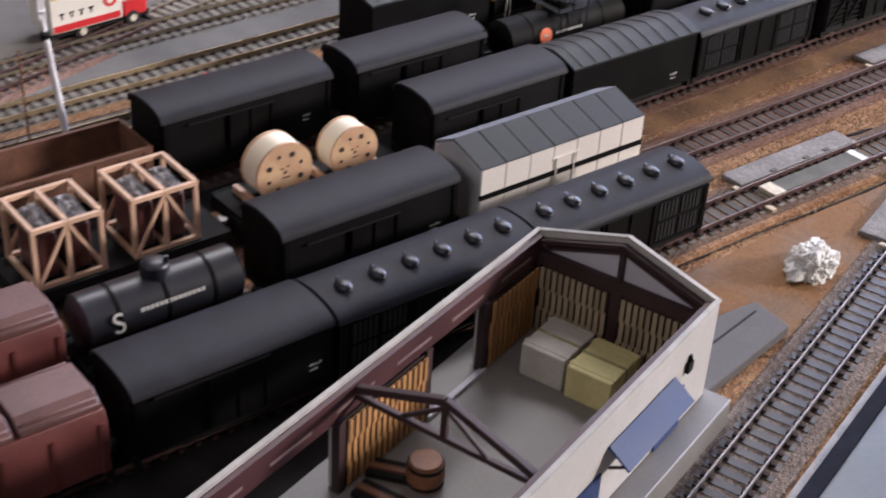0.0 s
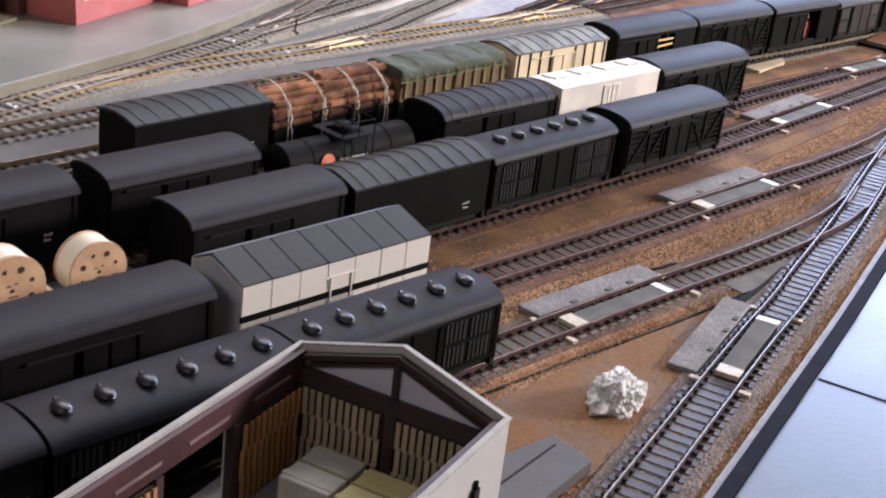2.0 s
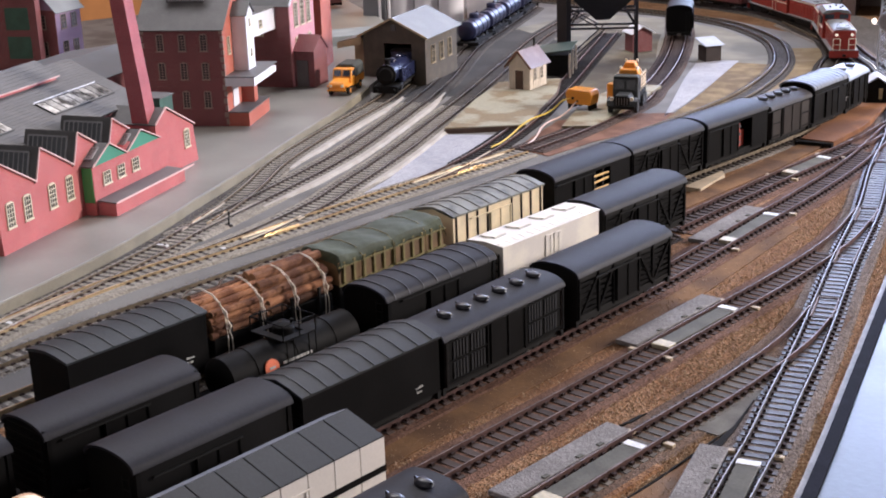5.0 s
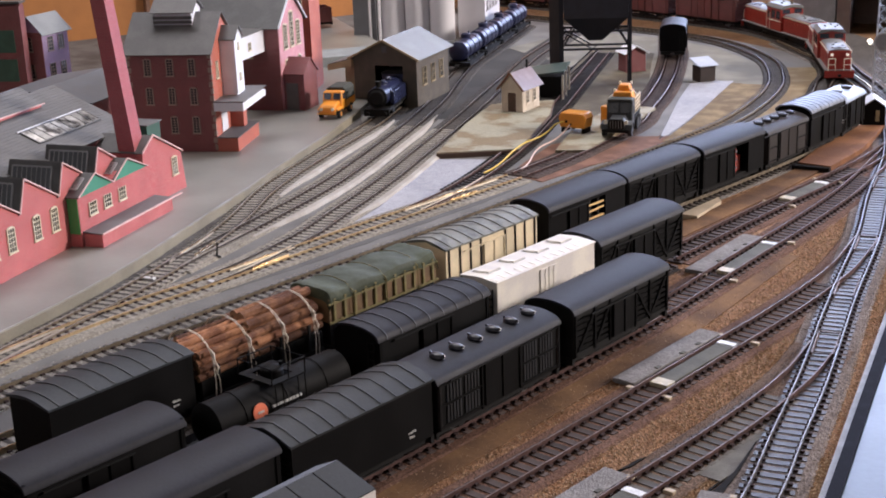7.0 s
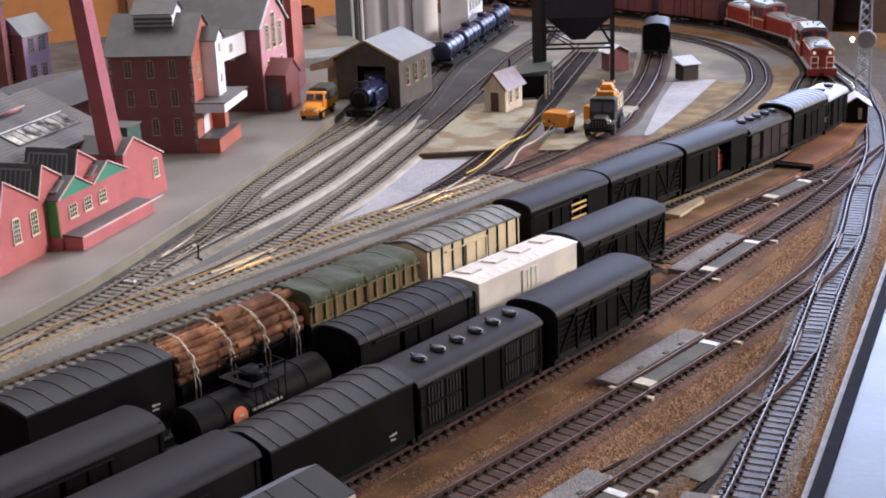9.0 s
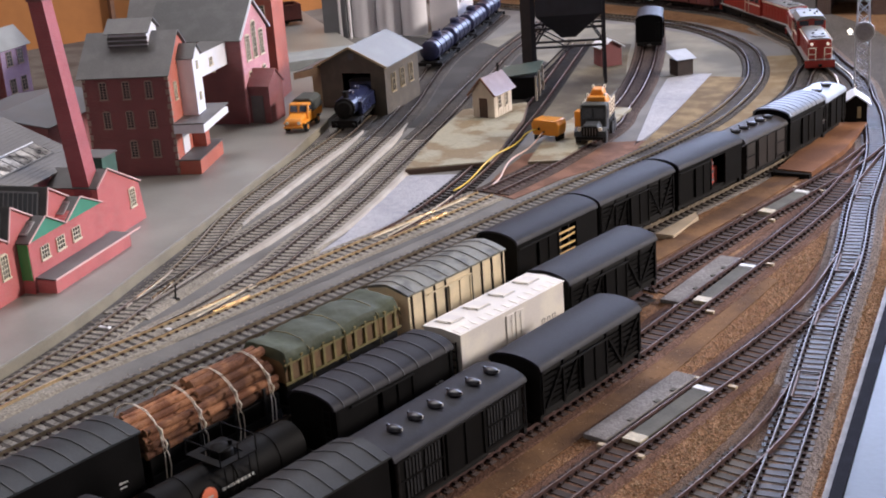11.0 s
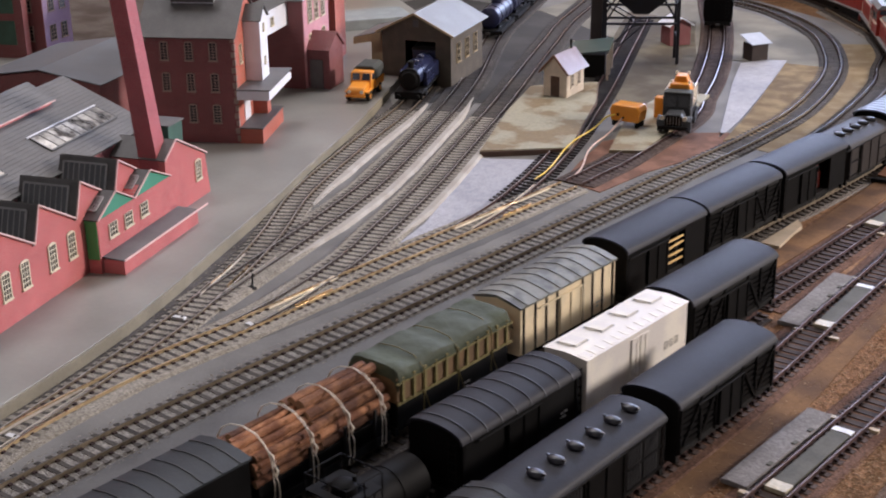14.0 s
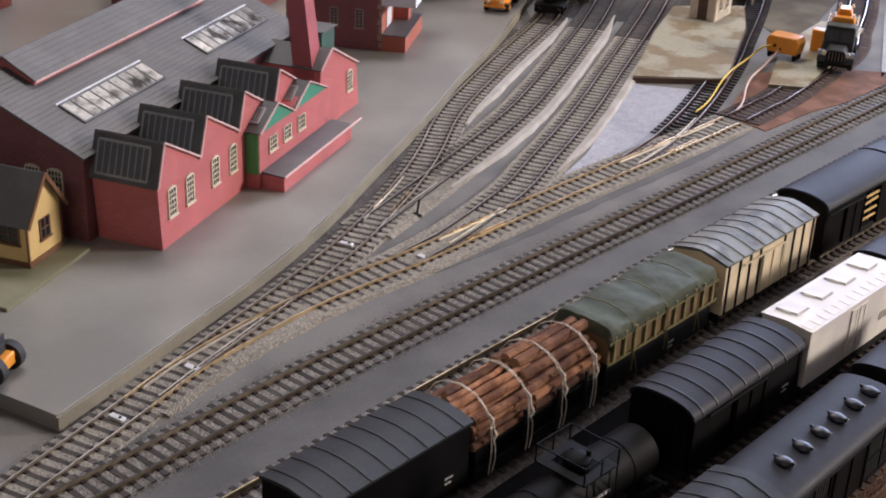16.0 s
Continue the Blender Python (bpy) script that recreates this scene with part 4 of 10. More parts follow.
def tank_wagon(L=0.098, glossy=False, label="", spot=False, platform=True, r=0.0125, paint=None):
    root = thing("tank_wagon", label, "wagon", "goods wagons")
    running_gear(root, L)
    zc = 0.0152 + r
    bm = BM()
    h = L / 2 - 0.004
    rings = []
    for y, q in ((-h - 0.0036, 0.2), (-h - 0.0030, 0.55), (-h - 0.0020, 0.8), (-h, 1.0), (h, 1.0), (h + 0.0020, 0.8), (h + 0.0030, 0.55), (h + 0.0036, 0.2)):
        rings.append([bm.verts.new((r * q * math.cos(math.tau * i / 28), y, zc + r * q * math.sin(math.tau * i / 28))) for i in range(28)])
    for a, b in zip(rings, rings[1:]):
        for i in range(28):
            bm.faces.new((a[i], a[i - 1], b[i - 1], b[i]))
    bm.faces.new(rings[0])
    bm.faces.new(rings[-1][::-1])
    part("barrel", bm, paint or (GLINT if glossy else BLACK), root)
    for k in (-1, 0, 1):

        def band(bm):
            rod(bm, (0, -0.0008, 0), (0, 0.0008, 0), r + 0.0004, n=28)

        put("strap", ("strap", r), band, BLACK, root, pose(0, k * h * 0.62, zc))
    for k in (-1, 1):

        def saddle(bm):
            box(bm, -0.010, 0.010, -0.003, 0.003, FLOOR_Z, zc - r * 0.55)

        put("saddle", ("saddle", r), saddle, SOOT, root, pose(0, k * h * 0.7, 0))
    bm = BM()
    rod(bm, (0, 0, zc + r * 0.7), (0, 0, zc + r + 0.004), 0.0062, n=18)
    dome(bm, (0, 0, zc + r + 0.004), 0.0062, 0.0062, 0.0022, n=18, k=4)
    rod(bm, (0.003, 0.004, zc + r + 0.003), (0.003, 0.004, zc + r + 0.0078), 0.0012, n=8)
    part("dome", bm, paint or (GLINT if glossy else BLACK), root)
    if platform:
        bm = BM()
        zp = zc + r + 0.0012
        for s in (-1, 1):
            box(bm, s * 0.0085, s * 0.0135, -0.012, 0.012, zp, zp + 0.0007) if s > 0 else box(bm, -0.0135, -0.0085, -0.012, 0.012, zp, zp + 0.0007)
            box(bm, -0.0085, 0.0085, s * 0.0095 - 0.0025, s * 0.0095 + 0.0025, zp, zp + 0.0007)
        part("walkway", bm, BLACK, root)
        bm = BM()
        for sx in (-1, 1):
            for y in (-0.0118, 0, 0.0118):
                rod(bm, (sx * 0.0132, y, zp), (sx * 0.0132, y, zp + 0.009), 0.0004, n=6)
            rod(bm, (sx * 0.0132, -0.0118, zp + 0.009), (sx * 0.0132, 0.0118, zp + 0.009), 0.0004, n=6)
            rod(bm, (-0.0132, sx * 0.0118, zp + 0.009), (0.0132, sx * 0.0118, zp + 0.009), 0.0004, n=6)
            for x in (-0.002, 0.003):
                beam(bm, (0.0136, sx * 0.008 + x, zp), (0.0146, sx * 0.008 + x, FLOOR_Z), 0.0005, 0.0005)
        part("railing", bm, BLACK, root)
    if spot:
        bm = BM()
        c = Vector((0.985, 0, 0.17)).normalized()
        p = Vector((0, -0.0205, zc)) + c * (r + 0.0002)
        rod(bm, p, p + c * 0.0006, 0.0048, n=20)
        part("roundel", bm, ORANGESPOT, root, "orange roundel")
        bm = BM()
        for k in range(9):
            q = Vector((0, -0.012 + k * 0.0024, zc)) + c * (r + 0.0002)
            beam(bm, q, q + Vector((0, 0.0017, 0)), 0.0005, 0.0014, up=(0.17, 0, -0.985))
        tagged(part("painted_mark", bm, LETTER, root), kind="stuff")
        bm = BM()
        q = p + c * 0.0008
        beam(bm, q - Vector((0, 0.002, 0)), q + Vector((0, 0.002, 0)), 0.0004, 0.0011, up=(0.17, 0, -0.985))
        part("roundel_mark", bm, LETTER, root)
    return root


def lettered(root):
    """The large initial and a worn line of small marks on the road side of a tank."""
    cu = bpy.data.curves.new("letter", "FONT")
    cu.body, cu.size, cu.extrude, cu.align_x, cu.align_y = "S", 0.0125, 0.0002, "CENTER", "CENTER"
    tmp = new("letter", cu)
    mesh = bpy.data.meshes.new_from_object(tmp)
    bpy.data.objects.remove(tmp)
    mesh.materials.append(LETTER)
    ob = new("painted_letter", mesh)
    ob.parent = root
    zc, r = 0.0277, 0.0128
    ob.matrix_basis = pose(r * 0.94 + 0.0016, -0.024, zc + r * 0.34 - 0.002, 90 - 18, 0, 90)
    bm = BM()
    c = Vector((0.94, 0, 0.34)).normalized()
    for k in range(14):
        q = Vector((0, -0.013 + k * 0.0022, zc)) + c * 0.0126
        beam(bm, q, q + Vector((0, 0.0014, 0)), 0.0005, 0.0016, up=(0.34, 0, -0.94))
    tagged(part("painted_mark", bm, LETTER, root), kind="stuff")
    return root


def flat_deck(root, L, material=SOOT):
    bm = BM()
    box(bm, -HW, HW, -L / 2, L / 2, FLOOR_Z - 0.0002, FLOOR_Z + 0.002)
    for s in (-1, 1):
        box(bm, s * (HW + 0.0004) - 0.0006, s * (HW + 0.0004) + 0.0006, -L / 2, L / 2, 0.0118, FLOOR_Z + 0.0024)
    part("deck", bm, material, root)


def log_wagon(L=0.096):
    root = thing("log_wagon", "black flat wagon loaded with brown logs tied with pale string", "wagon", "goods wagons")
    running_gear(root, L)
    flat_deck(root, L)
    rnd = random.Random(5)
    for s in (-1, 1):
        for y in (-0.036, -0.013, 0.013, 0.036):

            def stake(bm):
                box(bm, -0.0007, 0.0007, -0.0009, 0.0009, FLOOR_Z - 0.003, 0.034)

            put("stake", "stake", stake, SOOT, root, pose(s * (HW + 0.0009), y, 0))
    bm = BM()
    box(bm, -HW, HW, -L / 2, L / 2, FLOOR_Z, 0.0270)
    part("tub", bm, BLACK, root, "black wagon sides", 0.0004)
    # two heaps end to end: thin poles at one end, thicker trunks at the other
    heaps = ((-0.0485, 0.0025, 0.0021, [(8, 0.0288), (8, 0.0326), (7, 0.0362), (7, 0.0398), (5, 0.0432), (3, 0.0462)]),
             (-0.0035, 0.0485, 0.0028, [(6, 0.0296), (6, 0.0346), (5, 0.0396), (4, 0.0444), (2, 0.0482)]))
    for lo, hi, size, rows in heaps:
        for n, z in rows:
            for k in range(n):
                r = size * rnd.uniform(0.78, 1.18)
                x = (k - (n - 1) / 2) * size * 2.02 + rnd.uniform(-0.0005, 0.0005)
                y0, y1 = lo + rnd.uniform(-0.0030, 0.0030), hi + rnd.uniform(-0.0035, 0.0035)
                sway, lift, pts, radii = rnd.uniform(-0.0010, 0.0010), rnd.uniform(-0.0009, 0.0009), [], []
                for i in range(7):
                    u = i / 6
                    pts.append((x + sway * math.sin(u * 3.1 + k) + rnd.uniform(-0.00022, 0.00022), y0 + (y1 - y0) * u, z + lift * (u - 0.5) + rnd.uniform(-0.00022, 0.00022)))
                    radii.append(r * (1.06 - 0.16 * u) * rnd.uniform(0.93, 1.07))
                bm = BM()
                tube(bm, pts, radii, 9)
                for f in [f for f in bm.faces if len(f.verts) > 4]:
                    f.material_index = 1
                part("log", bm, (BARK, CUT), root)
    for y in (-0.0405, -0.0130, 0.0135, 0.0390):
        for d in (0.0, 0.0024):
            loop = [(0.0195, 0.012), (0.0203, 0.019), (0.0204, 0.026), (0.0199, 0.033), (0.0186, 0.0405), (0.0150, 0.0462), (0.0085, 0.0502), (0.0, 0.0518), (-0.0085, 0.0502), (-0.0150, 0.0462), (-0.0186, 0.0405), (-0.0203, 0.026), (-0.0195, 0.012)]
            bm = BM()
            tube(bm, [(x, y + d * (1.3 if z < 0.030 else 0.35) + rnd.uniform(-0.0004, 0.0004), z) for x, z in loop], 0.00026, 6)
            part("string", bm, STRING, root)
        bm = BM()
        tube(bm, [(0.0168, y - 0.0006, 0.0452), (0.0192, y + 0.0012, 0.0412), (0.0206, y + 0.0005, 0.0372), (0.0209, y + 0.0022, 0.0335), (0.0208, y + 0.0010, 0.0295)], [0.0003, 0.0007, 0.0004, 0.0007, 0.0002], 6)
        part("knot", bm, STRING, root, "bunched pale string knot")
    return root


def tarp_wagon(L=0.1):
    root = thing("sheeted_wagon", "olive open wagon with ribbed sides under a green tarpaulin", "wagon", "goods wagons")
    running_gear(root, L)
    bm = BM()
    box(bm, -HW, HW, -L / 2, L / 2, 0.0290, 0.0440)
    part("body", bm, TANPANEL, root, "brown planked sides")
    bm = BM()
    box(bm, -HW + 0.001, HW - 0.001, -L / 2 + 0.001, L / 2 - 0.001, FLOOR_Z - 0.001, 0.0292)
    part("tub", bm, SOOT, root, "black lower sides")
    for s in (-1, 1):
        for k in range(11):

            def post(bm):
                box(bm, -0.0007, 0.0007, -0.0009, 0.0009, 0.0285, 0.0440)
                box(bm, -0.0002, 0.0006, -0.0050, 0.0050, 0.0285, 0.0299)
                box(bm, -0.0002, 0.0006, -0.0050, 0.0050, 0.0405, 0.0417)

            put("side_post", "tarppost", post, OLIVE, root, pose(s * (HW + 0.0006), -L / 2 + 0.004 + k * (L - 0.008) / 10, 0))
    bm = BM()
    nx, ny = 16, 40
    grid = []
    for j in range(ny + 1):
        y = -L / 2 - 0.0012 + (L + 0.0024) * j / ny
        sag = 0.0012 * math.sin(3 * math.pi * (j / ny)) ** 2
        ring = []
        for i in range(nx + 1):
            u = -1 + 2 * i / nx
            e = abs(u) ** 4
            drop = max(0, abs(2 * j / ny - 1) - 0.93) / 0.07
            z = 0.0500 - 0.0010 * u * u - 0.0062 * abs(u) ** 12 - sag + 0.0006 * noise.noise((u * 3, y * 130, 2)) - 0.006 * drop**2
            z -= 0.0004 * math.sin(j * 1.9) * e
            ring.append(bm.verts.new((u * (HW + 0.0013) if abs(u) < 0.96 else math.copysign(HW + 0.0015, u), y, z)))
        grid.append(ring)
    for j in range(ny):
        for i in range(nx):
            bm.faces.new((grid[j][i], grid[j][i + 1], grid[j + 1][i + 1], grid[j + 1][i]))
    sh = part("tarpaulin", bm, TARP, root, "green sagging tarpaulin")
    mod = sh.modifiers.new("thick", "SOLIDIFY")
    mod.thickness = 0.0006
    for k in range(3):
        bm = BM()
        y = -0.030 + k * 0.030
        pts = [(-0.019, 0.030), (-0.0190, 0.0440), (-0.012, 0.0492), (0, 0.0506), (0.012, 0.0492), (0.0190, 0.0440), (0.0192, 0.030), (0.0188, 0.018)]
        for (x0, z0), (x1, z1) in zip(pts, pts[1:]):
            rod(bm, (x0, y, z0), (x1, y, z1), 0.0003, n=5)
        rod(bm, (0.019, y, 0.031), (0.019, y + 0.006, 0.015), 0.0003, n=5)
        part("rope", bm, OLIVE, root)
    stencil(root, L, 0.006, 0.0185)
    return root


CREAMROOF = mat("roof_dusty_grey_green", (0.062, 0.064, 0.056), 0.5, vary=0.3, scale=70, second=(0.17, 0.17, 0.145), mix=(0.5, 0.66))


def cream_van(L=0.1):
    root = ribbed_van(L, CREAM, CREAMROOF, "cream model van with dark battens and a grey ribbed roof", 9, False, 0.0500, PALERIB)
    root.name = "insulated_wagon"
    for s in (-1, 1):
        for y in (-0.047, -0.0355, -0.0245, -0.0135, 0.0135, 0.0245, 0.0355, 0.047):

            def batten(bm):
                box(bm, -0.0004, 0.0004, -0.0005, 0.0005, FLOOR_Z, EAVE + 0.001)

            put("batten", "batten", batten, SOOT, root, pose(s * (HW + 0.0004), y, 0))
        side_door(root, s, -0.0115, 0.0115, CREAM, label="cream sliding door", rail=CREAM)
    stencil(root, L, 0.028, 0.022)
    return root


def white_van(L=0.102):
    root = thing("refrigerator_wagon", "off-white model refrigerator wagon with hatches on its roof", "wagon", "goods wagons")
    running_gear(root, L)
    hw, ze, zc = 0.0142, 0.0472, 0.0484
    bm = BM()
    prism(bm, [(-hw, FLOOR_Z), (hw, FLOOR_Z), (hw, ze), (0, zc - 0.0004), (-hw, ze)], -L / 2, L / 2)
    part("body", bm, WHITEPAINT, root, bevel=0.0003)
    bm = BM()
    w = hw + 0.0007
    prism(bm, [(w, ze - 0.0004), (w, ze + 0.0002), (0, zc + 0.0003), (-w, ze + 0.0002), (-w, ze - 0.0004), (0, zc - 0.0003)], -L / 2 - 0.0006, L / 2 + 0.0006)
    part("roof", bm, WHITEPAINT, root)
    tilt = math.degrees(math.atan2(zc - ze, hw))
    for k in range(4):

        def hatch(bm):
            box(bm, -0.0062, 0.0062, -0.0056, 0.0056, 0, 0.0011)
            box(bm, -0.0034, 0.0034, -0.0066, -0.0056, 0, 0.0007)

        def gap(bm):
            box(bm, -0.0068, 0.0068, -0.0062, 0.0062, 0, 0.0003)

        at = pose(-0.0052, -0.0375 + k * 0.0250, ze + 0.0009, 0, -tilt, 0)
        h = put("roof_hatch", "hatch", hatch, WHITEPAINT, root, at)
        put("seal", "hatchgap", gap, GREYEND, h)
    for k in range(13):

        def plate(bm):
            box(bm, -0.0032, 0.0032, -0.0031, 0.0031, 0, 0.00025)

        y = -L / 2 + 0.0045 + k * (L - 0.009) / 12
        put("running_board", "rboard", plate, WHITEPAINT, root, pose(0.0102, y, zc - (zc - ze) * 0.0102 / hw + 0.0002, 0, tilt, 0))
    for s in (-1, 1):
        bm = BM()
        for y in (-0.0085, 0.0005):
            box(bm, s * (hw + 0.0004) - 0.0004, s * (hw + 0.0004) + 0.0004, y, y + 0.0080, 0.0165, 0.0440)
        door = part("door", bm, WHITEPAINT, root, "off-white double door", bevel=0.0002)
        bm = BM()
        for y in (-0.0040, 0.0048):
            rod(bm, (s * (hw + 0.0012), y, 0.0175), (s * (hw + 0.0012), y, 0.0435), 0.0002, n=6)
            for z in (0.0215, 0.0300, 0.0400):
                box(bm, s * (hw + 0.0010) - 0.0004, s * (hw + 0.0010) + 0.0004, y - 0.0006, y + 0.0006, z, z + 0.0007)
        part("latch_rod", bm, WHITEPAINT, door)
        bm = BM()
        for k, (y, h) in enumerate(((0.0270, 0.0048), (0.0325, 0.0044), (0.0380, 0.0048))):
            x = s * (hw + 0.0002)
            for y0, y1, z0, z1 in ((0, 0.0005, 0, h), (0.0026, 0.0031, 0, h), (0, 0.0031, 0, 0.0005), (0, 0.0031, h - 0.0005, h)):
                box(bm, x - 0.0001, x + 0.0001, y + y0, y + y1, 0.0250 + z0, 0.0250 + z1)
        tagged(part("painted_mark", bm, GREYSTEEL, root), kind="stuff")
        ladder_end(root, s, L, hw)
    return root


def stripe_van(L=0.113):
    """White sides with a black line, grey panelled roof and grey ends."""
    root = thing("box_wagon", "white model wagon with a black stripe and grey panelled roof", "wagon", "goods wagons")
    running_gear(root, L)
    ze, zc, xr = 0.0468, 0.0536, -0.0046
    prof = [(-HW, FLOOR_Z), (HW, FLOOR_Z), (HW, ze), (xr, zc - 0.0006), (-HW, ze)]
    bm = BM()
    prism(bm, prof, -L / 2, L / 2)
    part("body", bm, GREYEND, root, "light grey ends", 0.0004)
    rp = [(HW + 0.0008, ze), (xr, zc), (-HW - 0.0008, ze)]
    for j, ((xa, za), (xb, zb)) in enumerate(zip(rp, rp[1:])):
        for k in range(7):
            y0, y1 = -L / 2 + k * L / 7 + 0.0003, -L / 2 + (k + 1) * L / 7 - 0.0003

            def panel(bm):
                v = []
                for y in (0.0, L / 7 - 0.0007):
                    for x, z in ((xa, za), (xb, zb), (xb, zb + 0.0009), (xa, za + 0.0009)):
                        v.append(bm.verts.new((x, y, z)))
                for q in ((3, 2, 1, 0), (4, 5, 6, 7), (0, 1, 5, 4), (1, 2, 6, 5), (2, 3, 7, 6), (3, 0, 4, 7)):
                    bm.faces.new([v[i] for i in q])

            put("roof_panel", ("stripepanel", j), panel, (PANEL if j == 0 else TOPGREY), root, pose(0, y0, 0))
    for s in (-1, 1):
        for k in range(7):

            def white(bm):
                box(bm, -0.0004, 0.0004, 0, L / 7 - 0.0007, 0.0336, 0.0470)
                box(bm, -0.0004, 0.0004, 0, L / 7 - 0.0007, 0.0215, 0.0304)

            put("side_panel", "stripeside", white, WHITEPAINT, root, pose(s * (HW + 0.0006), -L / 2 + k * L / 7 + 0.0003, 0), "white side panel")
        bm = BM()
        box(bm, s * (HW + 0.0006) - 0.0006, s * (HW + 0.0006) + 0.0006, -L / 2, L / 2, 0.0305, 0.0335)
        part("stripe", bm, BLACK, root, "black stripe")
        bm = BM()
        for y in (-0.006, 0.006):
            box(bm, s * (HW + 0.0012) - 0.0004, s * (HW + 0.0012) + 0.0004, y - 0.0003, y + 0.0003, 0.023, 0.040)
        box(bm, s * (HW + 0.0012) - 0.0004, s * (HW + 0.0012) + 0.0004, -0.009, 0.009, 0.0400, 0.0406)
        part("door_frame", bm, WHITEPAINT, root)
    return root


def crate_wagon(L=0.1):
    root = thing("flat_wagon", "black flat wagon under open pine crates", "wagon", "goods wagons")
    running_gear(root, L)
    flat_deck(root, L)
    return root


def open_crate(w, l, h):
    """A pine frame with cross braces round a wrapped machine."""
    root = thing("open_crate", "open pine crate round a film-wrapped dark red load", "crate", "crates on the flat wagon")
    t = 0.0021
    for x in (-w / 2, w / 2):
        for y in (-l / 2, 0, l / 2) if True else ():

            def post(bm):
                box(bm, -t / 2, t / 2, -t / 2, t / 2, 0, h)

            put("post", ("cratepost", h), post, PINE, root, pose(x, y, 0))
    for z in (t / 2, h - t / 2):
        for x in (-w / 2, w / 2):

            def rail(bm):
                box(bm, -t / 2, t / 2, -l / 2 - t / 2, l / 2 + t / 2, -t / 2, t / 2)

            put("rail", ("craterail", l), rail, PINE, root, pose(x + math.copysign(0.0004, x), 0, z))
        for y in (-l / 2, 0, l / 2):

            def cross(bm):
                box(bm, -w / 2, w / 2, -t / 2, t / 2, -t / 2, t / 2)

            put("cross_rail", ("cratecross", w), cross, PINE, root, pose(0, y, z + 0.0003))
    for x in (-w / 2, w / 2):
        for k in (0, 1):
            bm = BM()
            a, b = (-l / 2, 0) if k == 0 else (l / 2, 0)
            beam(bm, (x + math.copysign(0.0011, x), a, 0.001), (x + math.copysign(0.0011, x), b, h - 0.001), t * 0.8, t * 0.5, up=(1, 0, 0))
            part("brace", bm, PINE, root)
    for k in (-1, 1):
        bm = BM()
        y = k * l / 4
        box(bm, -w / 2 + 0.004, w / 2 - 0.004, y - l / 4 + 0.003, y + l / 4 - 0.003, 0.0002, h - 0.006)
        part("load", bm, WRAP, root, "dark red wrapped load", 0.002)
        bm = BM()
        n = 7
        g = [[bm.verts.new((-w / 2 + 0.0035 + (w - 0.007) * i / n, y - l / 4 + 0.0025 + (l / 2 - 0.005) * j / n, h - 0.0045 + 0.003 * noise.noise((i * 1.7, j * 1.3 + k * 9, 3)))) for j in range(n + 1)] for i in range(n + 1)]
        for i in range(n):
            for j in range(n):
                bm.faces.new((g[i][j], g[i + 1][j], g[i + 1][j + 1], g[i][j + 1]))
        f = part("film", bm, FOIL, root, "crumpled clear film", smooth=False)
        f.modifiers.new("thick", "SOLIDIFY").thickness = 0.0004
    return root


def cable_drum(r=0.0175, w=0.0166):
    """A cable drum on its rim, its axle across the wagon."""
    root = thing("cable_drum", "plywood cable drum wrapped in pale paper on a flat wagon", "cable drum", "cable drums")
    bm = BM()
    rod(bm, (-w / 2 + 0.0012, 0, r), (w / 2 - 0.0012, 0, r), r - 0.0004, n=36)
    part("wrapping", bm, PAPER, root, "cream paper wrapping")
    for s in (-1, 1):
        def flange(bm):
            rod(bm, (-0.0009, 0, 0), (0.0009, 0, 0), r, n=36)

        f = put("flange", ("flange", r), flange, PLY, root, pose(s * (w / 2 - 0.0005), 0, r), "round plywood flange")
        for k in range(9):
            a = 0.35 + k * 2 * math.pi / 8
            rr, hr = (r * 0.62, 0.0017 if k % 2 else 0.0011)
            if k == 8:
                rr, hr = 0.0, 0.0010

            def hole(bm):
                rod(bm, (-0.0004, 0, 0), (0.0004, 0, 0), hr, n=10)

            put("hole", ("drumhole", hr), hole, HOLE, f, pose(s * 0.0008, rr * math.cos(a), rr * math.sin(a)))
        bm = BM()
        for y, z, l in ((-0.003, 0.0022, 0.0022), (0.0012, 0.0030, 0.0016), (-0.002, -0.0035, 0.005)):
            box(bm, s * 0.0009 - 0.0002, s * 0.0009 + 0.0002, y, y + l, z, z + 0.0007)
        part("stamp", bm, HOLE, f)
    return root


def chock(l):
    ob = thing("chock", "pine chocking timber on a flat wagon", "timber", "chocks under the drums")
    bm = BM()
    prism(bm, [(-0.0025, 0), (0.0025, 0), (0.0025, 0.0015), (0.0, 0.004), (-0.0025, 0.004)], -l / 2, l / 2, axis="x")
    part("timber", bm, PINE, ob)
    return ob


def gondola(L=0.1, material=OXIDE, label="", high=0.034):
    root = thing("open_wagon", label, "wagon", "goods wagons")
    running_gear(root, L)
    bm = BM()
    box(bm, -HW, HW, -L / 2, L / 2, FLOOR_Z, FLOOR_Z + 0.0015)
    for s in (-1, 1):
        box(bm, s * HW - 0.0007, s * HW + 0.0007, -L / 2, L / 2, FLOOR_Z, high)
        box(bm, -HW, HW, s * L / 2 - 0.0007, s * L / 2 + 0.0007, FLOOR_Z, high - 0.0002)
        box(bm, s * HW - 0.0012, s * HW + 0.0012, -L / 2, L / 2, high - 0.0015, high + 0.0002)
        for k in range(8):
            y = -L / 2 + 0.004 + k * (L - 0.008) / 7
            box(bm, s * (HW + 0.0008) - 0.0005, s * (HW + 0.0008) + 0.0005, y - 0.0006, y + 0.0006, FLOOR_Z, high - 0.0015)
    part("body", bm, material, root)
    return root


